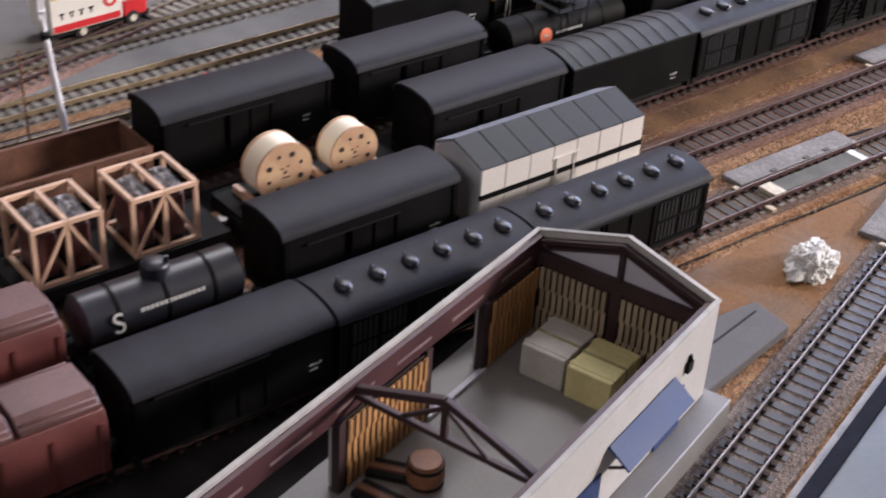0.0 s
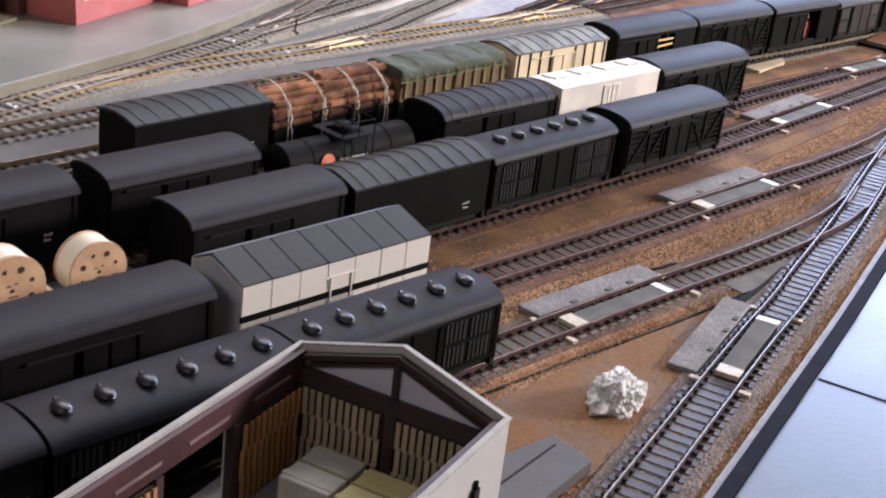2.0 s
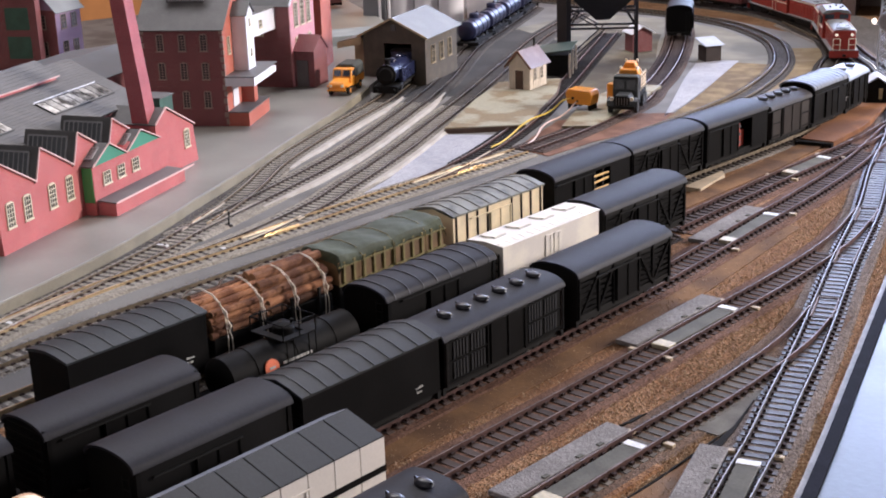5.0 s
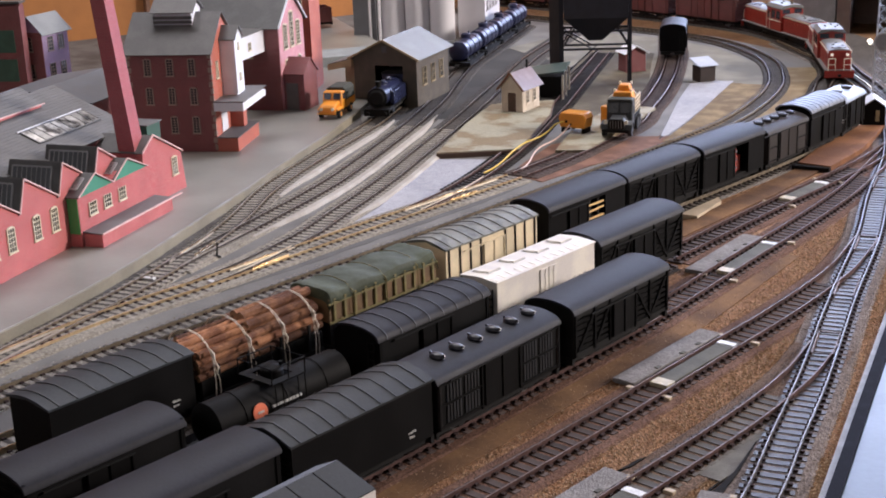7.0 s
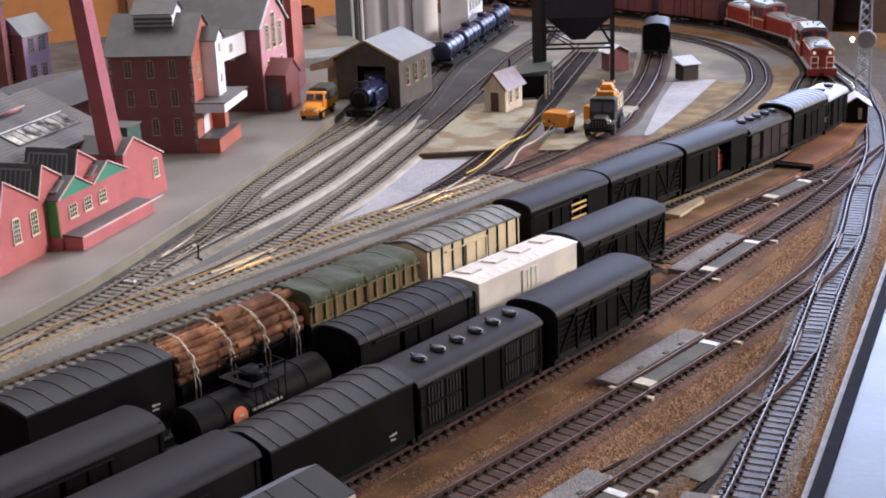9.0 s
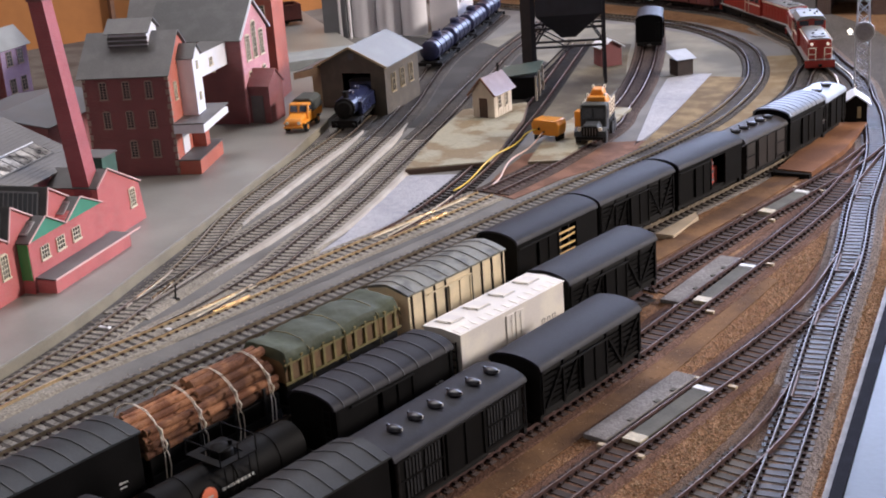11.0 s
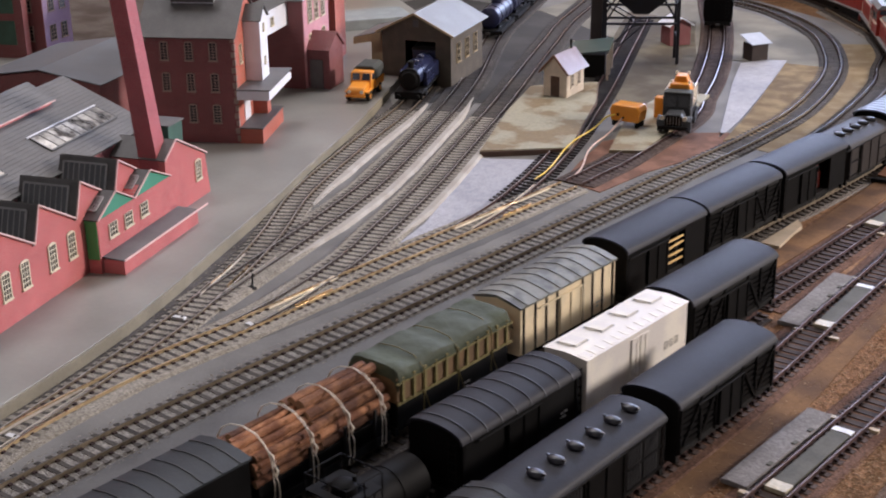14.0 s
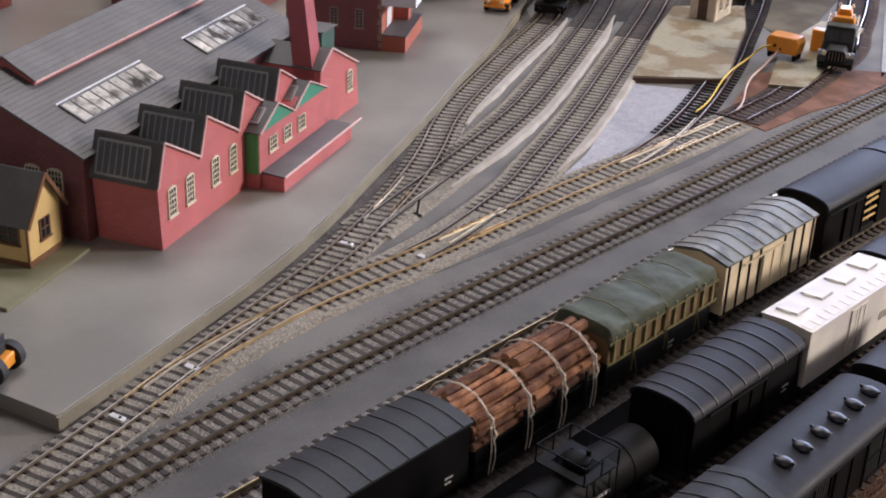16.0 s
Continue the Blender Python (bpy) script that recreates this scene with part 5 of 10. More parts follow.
def hopper(L=0.1):
    """A maroon wagon with a panelled, ledged cover."""
    root = thing("covered_hopper", "maroon model hopper wagon with a panelled pinkish cover", "wagon", "goods wagons")
    running_gear(root, L)
    bm = BM()
    prism(bm, [(-HW, FLOOR_Z), (HW, FLOOR_Z), (HW, 0.038), (HW * 0.86, 0.0425), (-HW * 0.86, 0.0425), (-HW, 0.038)], -L / 2, L / 2)
    body = part("body", bm, MAROON, root, bevel=0.0005)

    def side_rib(bm):
        box(bm, -0.0007, 0.0007, -0.0007, 0.0007, FLOOR_Z, 0.038)

    for k in range(6):
        for s in (-1, 1):
            put("rib", "hoprib", side_rib, MAROON, body, pose(s * HW, -L / 2 + 0.003 + k * (L - 0.006) / 5, 0))
    for k in range(3):

        def lid(bm):
            prism(bm, [(-0.0145, 0), (0.0145, 0), (0.0145, 0.0025), (0.009, 0.0062), (-0.009, 0.0062), (-0.0145, 0.0025)], 0, L / 3 - 0.002)
            for x in (-0.0125, 0.0125):
                box(bm, x - 0.0006, x + 0.0006, 0.001, L / 3 - 0.003, 0.003, 0.0046)

        put("cover", "hoplid", lid, MAROONROOF, root, pose(0, -L / 2 + 0.001 + k * L / 3, 0.0424), "dusty pink-brown cover", 0.0006)
    return root


def train_van(L=0.118):
    """A long maroon van with a close-ribbed roof and corrugated ends."""
    root = thing("ribbed_van", "maroon model van with a close-ribbed roof behind the locomotives", "wagon", "train of maroon vans")
    running_gear(root, L)
    hw, ze, zc = HW, 0.046, 0.0535
    bm = BM()
    prism(bm, [(-hw, FLOOR_Z), (hw, FLOOR_Z)] + arch(hw, ze, zc - 0.001), -L / 2, L / 2)
    body = part("body", bm, MAROON, root)
    corrugate(body, L, MAROON, 8, 0.018, 0.0038)

    def post(bm):
        box(bm, -0.0006, 0.0008, -0.0008, 0.0008, FLOOR_Z, ze)

    for s in (-1, 1):
        for k in range(5):
            put("side_post", "trainpost", post, MAROON, body, pose(s * hw, -L / 2 + 0.004 + k * (L - 0.008) / 4, 0, 0, 0, 0 if s > 0 else 180))
    round_roof(root, L, MAROONROOF, hw, ze, zc)
    for k in range(17):

        def rib(bm):
            o, i = arch(hw + 0.0013, ze, zc + 0.0008, 10), arch(hw + 0.0002, ze, zc - 0.0004, 10)
            prism(bm, o + i[::-1], -0.0008, 0.0008)

        put("roof_rib", "trainrib", rib, MAROONROOF, root, pose(0, -L / 2 + 0.003 + k * (L - 0.006) / 16, 0))
    for s in (-1, 1):
        side_door(root, s, -0.014, 0.014, MAROON, z1=0.043)
    return root


def on_line(name, y):
    """The pose on a track's centre where it passes y."""
    q = min(LINES[name], key=lambda p: abs(p[1] - y))
    return pose(q[0], y, 0, 0, 0, math.degrees(math.atan2(-q[2], q[3])))


def along(name, start, s):
    """The pose s metres beyond the place where a track passes y = start, along the rails."""
    line = LINES[name]
    i = min(range(len(line)), key=lambda k: abs(line[k][1] - start))
    k = min(len(line) - 1, max(0, i + round(s / 0.006)))
    q = line[k]
    return pose(q[0], q[1], 0, 0, 0, math.degrees(math.atan2(-q[2], q[3])))


def stand(root, m):
    root.matrix_basis = m
    return root


# row a, beside the main line
stand(ribbed_van(0.0925, ribs=8, corrugated=False, label="black model box wagon with a blue-grey ribbed roof", crown=0.0485, roof=ROOFBLUE), on_line("goods_a", -0.3172))
stand(log_wagon(), on_line("goods_a", -0.218))
stand(tarp_wagon(), on_line("goods_a", -0.113))
stand(cream_van(), on_line("goods_a", -0.002))
stand(open_door_van(0.095, label="black model van with its door open on yellow slats"), on_line("goods_a", 0.1105))
stand(slat_van(0.099, "black model stock wagon with open slatted sides"), on_line("goods_a", 0.213))
stand(open_door_van(0.093, label="black model van with an open door on a red load", red=True), on_line("goods_a", 0.316))
stand(vent_van(0.072, 5, "dark brown-black model van with five roof vents", louvres=False, roof=DARKBROWN, paint=DARKBROWN), on_line("goods_a", 0.4055))
stand(plain_van(0.072, 9, label="black model van with a silver seamed roof", roof=DULLSILVER), on_line("goods_a", 0.4835))
stand(vent_van(0.054, 2, "black model van with a pale silver roof", SILVER, False), on_line("goods_a", 0.5485))
# row b
stand(gondola(0.1, label="rust-brown open model wagon, empty"), on_line("goods_b", -0.594))
stand(plain_van(0.1, ze=0.0445, zc=0.0508), on_line("goods_b", -0.487))
stand(plain_van(0.0885, corrugated=True, label="black model van with a smooth roof and corrugated ends", ze=0.0432, zc=0.0497), on_line("goods_b", -0.3745))
stand(tank_wagon(0.1, label="black model tank wagon with a walkway and orange roundel", spot=True), on_line("goods_b", -0.257))
stand(plain_van(0.096, 8, label="black model van with a low round roof and pale seams", ze=0.0430, zc=0.0497), on_line("goods_b", -0.1450))
stand(white_van(), on_line("goods_b", -0.036) @ pose(0.0018, 0, 0))
stand(slat_van(0.1, "dark grey model van with braced sides", ze=0.0432, zc=0.0497), on_line("goods_b", 0.070))
# row c
stand(crate_wagon(0.104), on_line("goods_c", -0.590))
stand(crate_wagon(0.1), on_line("goods_c", -0.478)).name = "flat_wagon"
stand(plain_van(0.0905, label="black model van with a smooth round roof beside the white wagon"), on_line("goods_c", -0.3718))
stand(ribbed_van(0.0985, label="black model van with a grey ribbed roof and white marks"), on_line("goods_c", -0.2700))
stand(vent_van(0.108, 6, "black model ventilated van with louvred sides", off=0.003, pitch=0.0161), on_line("goods_c", -0.1625))
stand(slat_van(0.102, ze=0.0415, zc=0.0480), on_line("goods_c", -0.042))
# row d
stand(lettered(tank_wagon(0.080, True, "glossy black model tank wagon with a large white letter", platform=False)), on_line("goods_d", -0.600))
stand(plain_van(0.096, label="black model van with a smooth grey-black roof"), on_line("goods_d", -0.4985))
stand(stripe_van(0.109), on_line("goods_d", -0.3820))
# row e
stand(hopper(0.1), on_line("goods_d", -0.699))
stand(hopper(0.1), on_line("goods_e", -0.7095))
stand(plain_van(0.087, label="matt black model box wagon with a low round roof", ze=0.0425, zc=0.0482), on_line("goods_e", -0.6050))
stand(vent_van(0.106, 6), on_line("goods_e", -0.504))
stand(vent_van(0.106, 6), on_line("goods_e", -0.394))
# loads
c = open_crate(0.031, 0.032, 0.031)
stand(c, pose(-0.0555, -0.6175, FLOOR_Z + 0.0021))
copy_thing(c, pose(-0.0555, -0.5700, FLOOR_Z + 0.0021))
d = cable_drum()
stand(d, pose(-0.0545, -0.501, FLOOR_Z + 0.0021) @ Matrix.Scale(0.9, 4))
copy_thing(d, pose(-0.0545, -0.459, FLOOR_Z + 0.0021) @ Matrix.Scale(0.9, 4))
for y in (-0.516, -0.484, -0.474, -0.442):
    stand(chock(0.026), pose(-0.0545, y, FLOOR_Z + 0.0021))
# ---- ground cover, boards and apron ----
sheet("yard_ground", [(-0.215, -1.05), (-0.222, 0.2), (-0.222, 0.44), (-0.27, 0.75), (-0.40, 0.93), (-0.6, 1.02), (-1.6, 1.06), (-1.7, 1.02), (-1.7, -1.05)], -0.0005, 0.0006, YARD, "grey painted and stippled yard ground")
sheet("pale_yard", [(-0.374, 0.050), (-0.392, 0.110), (-0.430, 0.195), (-0.4635, 0.2645), (-0.4055, 0.301), (-0.389, 0.240), (-0.374, 0.145)], 0.0, 0.0014, SCREE, "pale grey stone chips in the yard")
sheet("white_patch", [(-0.3285, 0.4467), (-0.4158, 0.6244), (-0.4514, 0.7054), (-0.4419, 0.7344), (-0.4176, 0.7476), (-0.384, 0.652), (-0.342, 0.5082)], 0.0, 0.0013, SCREE, "pale blue-white stone chips beside the curve")
sheet("sand_bank", [(-0.3199, 0.4400), (-0.345, 0.530), (-0.3811, 0.640), (-0.4110, 0.7310), (-0.3690, 0.7420), (-0.3450, 0.680), (-0.3210, 0.600), (-0.3090, 0.53), (-0.3060, 0.47)], 0.0, 0.0022, mat("sandy_tan_grit", (0.25, 0.185, 0.100), 0.9, vary=0.3, scale=40, fine=800, second=(0.15, 0.105, 0.058), spec=0.12), "sandy strip inside the curve")
VERGE = mat("ochre_verge_grit", (0.24, 0.185, 0.108), 0.9, vary=0.3, scale=45, fine=800, second=(0.19, 0.135, 0.07), spec=0.12)
sheet("sand_verge", [(x, y) for x, y, dx, dy in LINES["loop"][::6] if 0.43 < y < 0.86] + [(x, y) for x, y, dx, dy in LINES["main"][::-6] if 0.43 < y < 0.90], 0.0, 0.0010, VERGE, "ochre grit between the two curved tracks")
sheet("curve_infill", [(-0.458, 0.716), (-0.372, 0.745), (-0.395, 0.79), (-0.455, 0.868), (-0.555, 0.940), (-0.66, 0.972), (-0.80, 0.97), (-0.80, 0.80), (-0.62, 0.72), (-0.52, 0.68)], 0.0, 0.0011, INFILL, "plain grey ground inside the curve")
# dark grey sheet includes the shadow that falls near the engine shed
sheet("far_yard", [(-0.640, 0.360), (-0.560, 0.420), (-0.520, 0.535), (-0.570, 0.640), (-0.640, 0.735), (-0.790, 0.795), (-0.97, 0.80), (-0.98, 0.62), (-0.80, 0.60), (-0.74, 0.47)], 0.0, 0.0009, mat("far_yard_shadow_grey", (0.075, 0.071, 0.067), 0.9, vary=0.25, scale=18, fine=800, spec=0.12), "ground round the engine shed, shadow put in its dark grey")
FARGRIT = gravel("far_dark_grit", (0.14, 0.13, 0.122), (0.06, 0.056, 0.052), 900, 0.5, 12, (0.7, 0.68, 0.66))
sheet("far_cinders", [(x + dy * 0.012, y - dx * 0.012) for x, y, dx, dy in LINES["main"][::6] if 0.63 < y < 1.09] + [(x + dy * 0.11, y - dx * 0.11) for x, y, dx, dy in LINES["main"][::-6] if 0.63 < y < 1.09], 0.0, 0.0010, FARGRIT, "dark grit outside the far curve")
sheet("coal_yard", [(-0.412, 0.452), (-0.525, 0.535), (-0.62, 0.70), (-0.70, 0.86), (-0.60, 0.86), (-0.566, 0.80), (-0.4846, 0.6689), (-0.4546, 0.5665)], 0.0, 0.0012, mat("coal_yard_olive_brown", (0.15, 0.132, 0.098), 0.9, vary=0.25, scale=22, fine=800, second=(0.095, 0.080, 0.060), spec=0.12), "dark olive-brown ground under the coal stage")
sheet("red_soil", [(-0.3700, 0.262), (-0.3862, 0.3073), (-0.4060, 0.3729), (-0.3880, 0.4203), (-0.3480, 0.4520), (-0.3240, 0.4700), (-0.3080, 0.415), (-0.3260, 0.324), (-0.3280, 0.255)], 0.0, 0.0013, mat("reddish_brown_soil", (0.22, 0.118, 0.082), 0.9, vary=0.3, scale=40, fine=700, second=(0.14, 0.075, 0.052), spec=0.12), "reddish-brown soil beside the yard track")
SLABTOP = 0.0095
TOWN_EDGE = [(-0.346, -0.3695), (-0.362, -0.312), (-0.379, -0.253), (-0.394, -0.203), (-0.412, -0.152), (-0.434, -0.100), (-0.458, -0.050), (-0.481, 0.000), (-0.519, 0.082), (-0.550, 0.1415), (-0.6055, 0.258), (-0.667, 0.372)]
CINDERGREY = mat("dark_edge_grit", (0.135, 0.126, 0.122), 0.9, vary=0.3, scale=30, fine=900, second=(0.075, 0.068, 0.066), spec=0.12)
sheet("edge_cinders", [(x - 0.002, y) for x, y in TOWN_EDGE] + [(x, y) for x, y, dx, dy in LINES["yard_lead"][::-12] if -0.36 < y < 0.372], 0.0, 0.0014, CINDERGREY, "dark grey grit along the town board")
slab = sheet("town_board", [*TOWN_EDGE, (-0.72, 0.47), (-0.78, 0.60), (-1.35, 0.95), (-1.70, 0.60), (-1.70, -0.60), (-0.60, -0.43)], -0.001, SLABTOP, SLAB, "smooth grey-green painted board under the town", bevel=0.0003)
# dark sheet paints the shadows and clutter lying behind the factory
sheet("back_yard", [(-1.005, 0.300), (-0.985, 0.350), (-1.10, 0.47), (-1.30, 0.64), (-1.45, 0.50), (-1.38, 0.33), (-1.17, 0.245), (-1.10, 0.285)], SLABTOP - 0.0005, SLABTOP + 0.0010, mat("back_yard_shadow_brown", (0.070, 0.056, 0.048), 0.85, vary=0.35, scale=18, fine=500, second=(0.115, 0.10, 0.088), spec=0.15), "dark brown sheet for shadow and clutter behind the factory")
bm = BM()
edge = bowed([(x + 0.0012, y - 0.0005) for x, y in TOWN_EDGE], 0.012)
strip(bm, edge, -0.0007, 0.0009, 0.0, SLABTOP - 0.0006)
tagged(part("board_edging", bm, SLABEDGE, smooth=False), "brown cut edge of the town board", "edging", kind="structure")
LAWN = mat("faded_green_card", (0.24, 0.235, 0.15), 0.8, vary=0.15, scale=40, fine=900)
sheet("lawn_card", [(-0.4515, -0.331), (-0.4700, -0.2885), (-0.4850, -0.255), (-0.545, -0.28), (-0.53, -0.36)], SLABTOP - 0.0005, SLABTOP + 0.0022, LAWN, "thin faded green card under the cottage")
FLESH = mat("brown_cut_board", (0.11, 0.065, 0.045), 0.7, vary=0.3, scale=40)
CONC = mat("stained_concrete_card", (0.31, 0.29, 0.215), 0.8, vary=0.3, scale=28, fine=400, second=(0.20, 0.15, 0.085), mix=(0.42, 0.52))
sheet("hut_slab", [(-0.4665, 0.270), (-0.410, 0.3265), (-0.4805, 0.470), (-0.520, 0.530), (-0.565, 0.475), (-0.5275, 0.388)], 0.0, 0.0062, CONC, "stained concrete-coloured slab with a brown cut edge")
sheet("slab_underlay", [(-0.4655, 0.2685), (-0.4085, 0.3260), (-0.4790, 0.4700), (-0.5195, 0.5315), (-0.5665, 0.4755), (-0.5290, 0.3880)], 0.0, 0.0052, FLESH, "dark brown board under the stained slab")
sheet("truck_slab", [(-0.380, 0.345), (-0.356, 0.362), (-0.372, 0.44), (-0.405, 0.56), (-0.445, 0.55), (-0.43, 0.45)], 0.0, 0.0048, CONC, "stained concrete-coloured slab under the lorry")
# brown ballast field between the sidings, right to the board edge
sheet("siding_ground", [(-0.214, -1.05), (0.39, -1.05), (0.372, -0.90), (0.2045, -0.350), (0.141, -0.140), (0.044, 0.163), (-0.032, 0.400), (-0.062, 0.62), (-0.135, 0.80), (-0.21, 0.76), (-0.222, 0.44), (-0.216, 0.2)], -0.0005, 0.0007, EARTH, "brown ballast spread between the sidings")
PLAINDIRT = mat("bare_brown_board", (0.20, 0.112, 0.056), 0.9, vary=0.3, scale=32, fine=420, second=(0.11, 0.062, 0.036), mix=(0.38, 0.6), spec=0.12)
BAREGREY = mat("bare_grey_brown_board", (0.185, 0.128, 0.094), 0.9, vary=0.3, scale=30, fine=420, second=(0.20, 0.105, 0.050), mix=(0.45, 0.7), spec=0.12)
for nm, pts in (("bare_strip", [(-0.0335, -0.30), (-0.018, -0.30), (-0.024, 0.02), (-0.043, 0.19), (-0.052, 0.19), (-0.041, 0.02)]), ("bare_wedge", [(0.098, -0.42), (0.158, -0.42), (0.160, -0.36), (0.118, -0.215), (0.098, -0.14), (0.094, -0.25)])):
    sheet(nm, pts, 0.0, 0.0012, PLAINDIRT if nm == "bare_strip" else BAREGREY, "bare brown board between the tracks")
# near-black sheets on the ground by the shed and between the wagon rows
FLATBLACK = mat("flat_black_ground", (0.016, 0.014, 0.013), 0.9, vary=0.4, scale=60, spec=0.1)
sheet("cinder_path", [(0.040, -0.455), (0.0905, -0.455), (0.163, -0.73), (0.225, -0.93), (0.040, -0.93)], 0.0, 0.0026, FLATBLACK, "black ground strip between the siding and the goods shed")
sheet("row_cinders", [(-0.208, -1.0), (-0.078, -1.0), (-0.080, -0.1), (-0.096, 0.03), (-0.160, 0.10), (-0.2, -0.1)], 0.0, 0.0010, FLATBLACK, "black ground sheet between the rows of wagons")
# far board joint with a painted shadow edge, and a pale timber strip
RUSTPLATE = mat("orange_brown_plate", (0.27, 0.125, 0.058), 0.85, vary=0.3, scale=30, fine=500, second=(0.17, 0.078, 0.04), spec=0.15)
PALEWOOD = mat("pale_strip_board", (0.56, 0.45, 0.31), 0.6, vary=0.2, scale=40)
sheet("timber_strip", [(-0.156, 0.16), (-0.1365, 0.16), (-0.1365, 0.33), (-0.142, 0.418), (-0.163, 0.418), (-0.158, 0.30)], 0.0, 0.0024, PLAINDIRT, "bare brown board strip between the tracks")
sheet("timber_wedge", [(-0.1670, 0.227), (-0.1525, 0.229), (-0.1600, 0.279), (-0.1680, 0.288)], 0.0, 0.0044, PALEWOOD, "pale wedge of timber between the tracks")
sheet("brown_plate", [(-0.1645, 0.421), (-0.134, 0.424), (-0.140, 0.50), (-0.163, 0.60), (-0.195, 0.585), (-0.178, 0.50)], 0.0, 0.0062, RUSTPLATE, "orange-brown plate over the board joint")
# black box stands for the shadow along the plate's front edge
sheet("joint_gap", [(-0.1660, 0.4120), (-0.1335, 0.4190), (-0.1335, 0.4236), (-0.1650, 0.4206)], 0.0, 0.0052, FLATBLACK, "black strip as the shadow edge under the brown plate")
# the pale apron along the front edge, with its black strip
bm = BM()
front = bowed([(0.372, -0.90), (0.2055, -0.350), (0.142, -0.140), (0.045, 0.163), (-0.031, 0.400), (-0.061, 0.62), (-0.13, 0.80)], 0.02)
strip(bm, front, 0.0, 0.0065, -0.028, 0.0030)
tagged(part("edge_strip", bm, BLACKSTRIP, smooth=False), "black strip along the edge of the layout board", "edging", kind="structure")
bm = BM()
strip(bm, front, -0.0032, -0.0002, -0.005, 0.0022)
tagged(part("pale_edge", bm, mat("pale_edge_paint", (0.26, 0.245, 0.235), 0.6, vary=0.3, scale=60), smooth=False), "pale painted lip along the edge of the layout board", "edging", kind="structure")
bm = BM()
front2 = bowed([(0.372, -0.90), (0.2055, -0.350), (0.142, -0.140), (0.045, 0.163), (-0.031, 0.400), (-0.20, 0.95)], 0.02)
strip(bm, front2, 0.0068, 0.30, -0.028, 0.0012)
tagged(part("apron_board", bm, APRON, smooth=False), "pale blue-grey painted shelf along the layout", "shelf", kind="structure")
bm = BM()
beam(bm, (0.170, -0.205, 0.0013), (0.44, -0.128, 0.0013), 0.0012, 0.0006)
tagged(part("shelf_joint", bm, BLACKSTRIP), "dark joint line across the pale shelf", "joint", kind="structure")

# uncoupling plates: a board between the rails with a white and a yellow end, a grey plate beside, small pale marks
PLATE = gravel("grey_stone_plate", (0.31, 0.305, 0.305), (0.20, 0.195, 0.195), 900, 0.35, 40, (0.72, 0.68, 0.67))
RAMP = mat("grey_brown_ramp", (0.12, 0.115, 0.098), 0.8, vary=0.25, scale=60, spec=0.2)
MARKW = mat("white_marker", (0.76, 0.76, 0.76), 0.5, vary=0.25, scale=300)
MARKY = mat("cream_marker", (0.56, 0.49, 0.35), 0.5, vary=0.25, scale=300)


def ramp_set(x, y, turn, length, side=True):
    root = thing("uncoupling_ramp", "grey-brown uncoupling ramp with white and cream ends", "ramp", "uncoupling ramps")
    bm = BM()
    prism(bm, [(-0.0056, 0.0022), (0.0056, 0.0022), (0.0056, 0.0046), (-0.0056, 0.0046)], -length / 2 + 0.009, length / 2 - 0.0055)
    part("plank", bm, RAMP, root, bevel=0.0004)
    for s, m, lab in ((1, MARKW, "white end"), (-1, MARKY, "cream end")):
        bm = BM()
        box(bm, -0.0058, 0.0058, s * (length / 2) - 0.0055 if s > 0 else -length / 2, s * (length / 2) if s > 0 else -length / 2 + 0.009, 0.0022, 0.0049)
        part("end_mark", bm, m, root, lab, 0.0003)
    root.matrix_basis = pose(x, y, 0, 0, 0, turn)
    if side:
        p = thing("side_plate", "grey stone-textured plate with slots beside the rails", "plate", "plates beside the ramps")
        bm = BM()
        box(bm, -0.0275, -0.0125, -length / 2 - 0.006, length / 2 + 0.012, 0.0010, 0.0040)
        part("slab", bm, PLATE, p, bevel=0.0006)
        for k in (-0.25, 0.1, 0.32):
            bm = BM()
            box(bm, -0.0155, -0.0130, k * length, k * length + 0.004, 0.0036, 0.0046)
            part("fitting", bm, RAMP, p)
        p.matrix_basis = pose(x, y, 0, 0, 0, turn)
    for s in (-1, 1):
        for k in (0, 1):
            tie = thing("pale_tie", "pale wooden marker tie beside a rail", "marker", "pale marker ties")
            bm = BM()
            box(bm, -0.0028, 0.0028, -0.0017, 0.0017, 0.0012, 0.0036)
            part("block", bm, PALEWOOD, tie, bevel=0.0003)
            off = s * 0.0118
            yy = (length / 2 + 0.011) if k else (-length / 2 - 0.010)
            tie.matrix_basis = pose(x, y, 0, 0, 0, turn) @ pose(off, yy, 0)


ramp_set(0.0062, -0.036, 0.5, 0.081)
ramp_set(-0.0685, 0.160, 5.0, 0.080)
ramp_set(0.0680, -0.231, -0.6, 0.078)
ramp_set(0.1335, -0.2105, 17.9, 0.074)
ramp_set(-0.1190, 0.345, -0.5, 0.066, False)

# loose stones along the sidings
rnd = random.Random(11)
bm = BM()


def stone(bm, x, y, z, r):
    v = [bm.verts.new((x + a * r * rnd.uniform(0.6, 1.2), y + b * r * rnd.uniform(0.6, 1.2), z + c * r * rnd.uniform(0.5, 1.0))) for a, b, c in ((1, 0, 0), (0, 1, 0), (-1, 0, 0), (0, -1, 0), (0, 0, 1))]
    for i in range(4):
        bm.faces.new((v[i], v[(i + 1) % 4], v[4]))


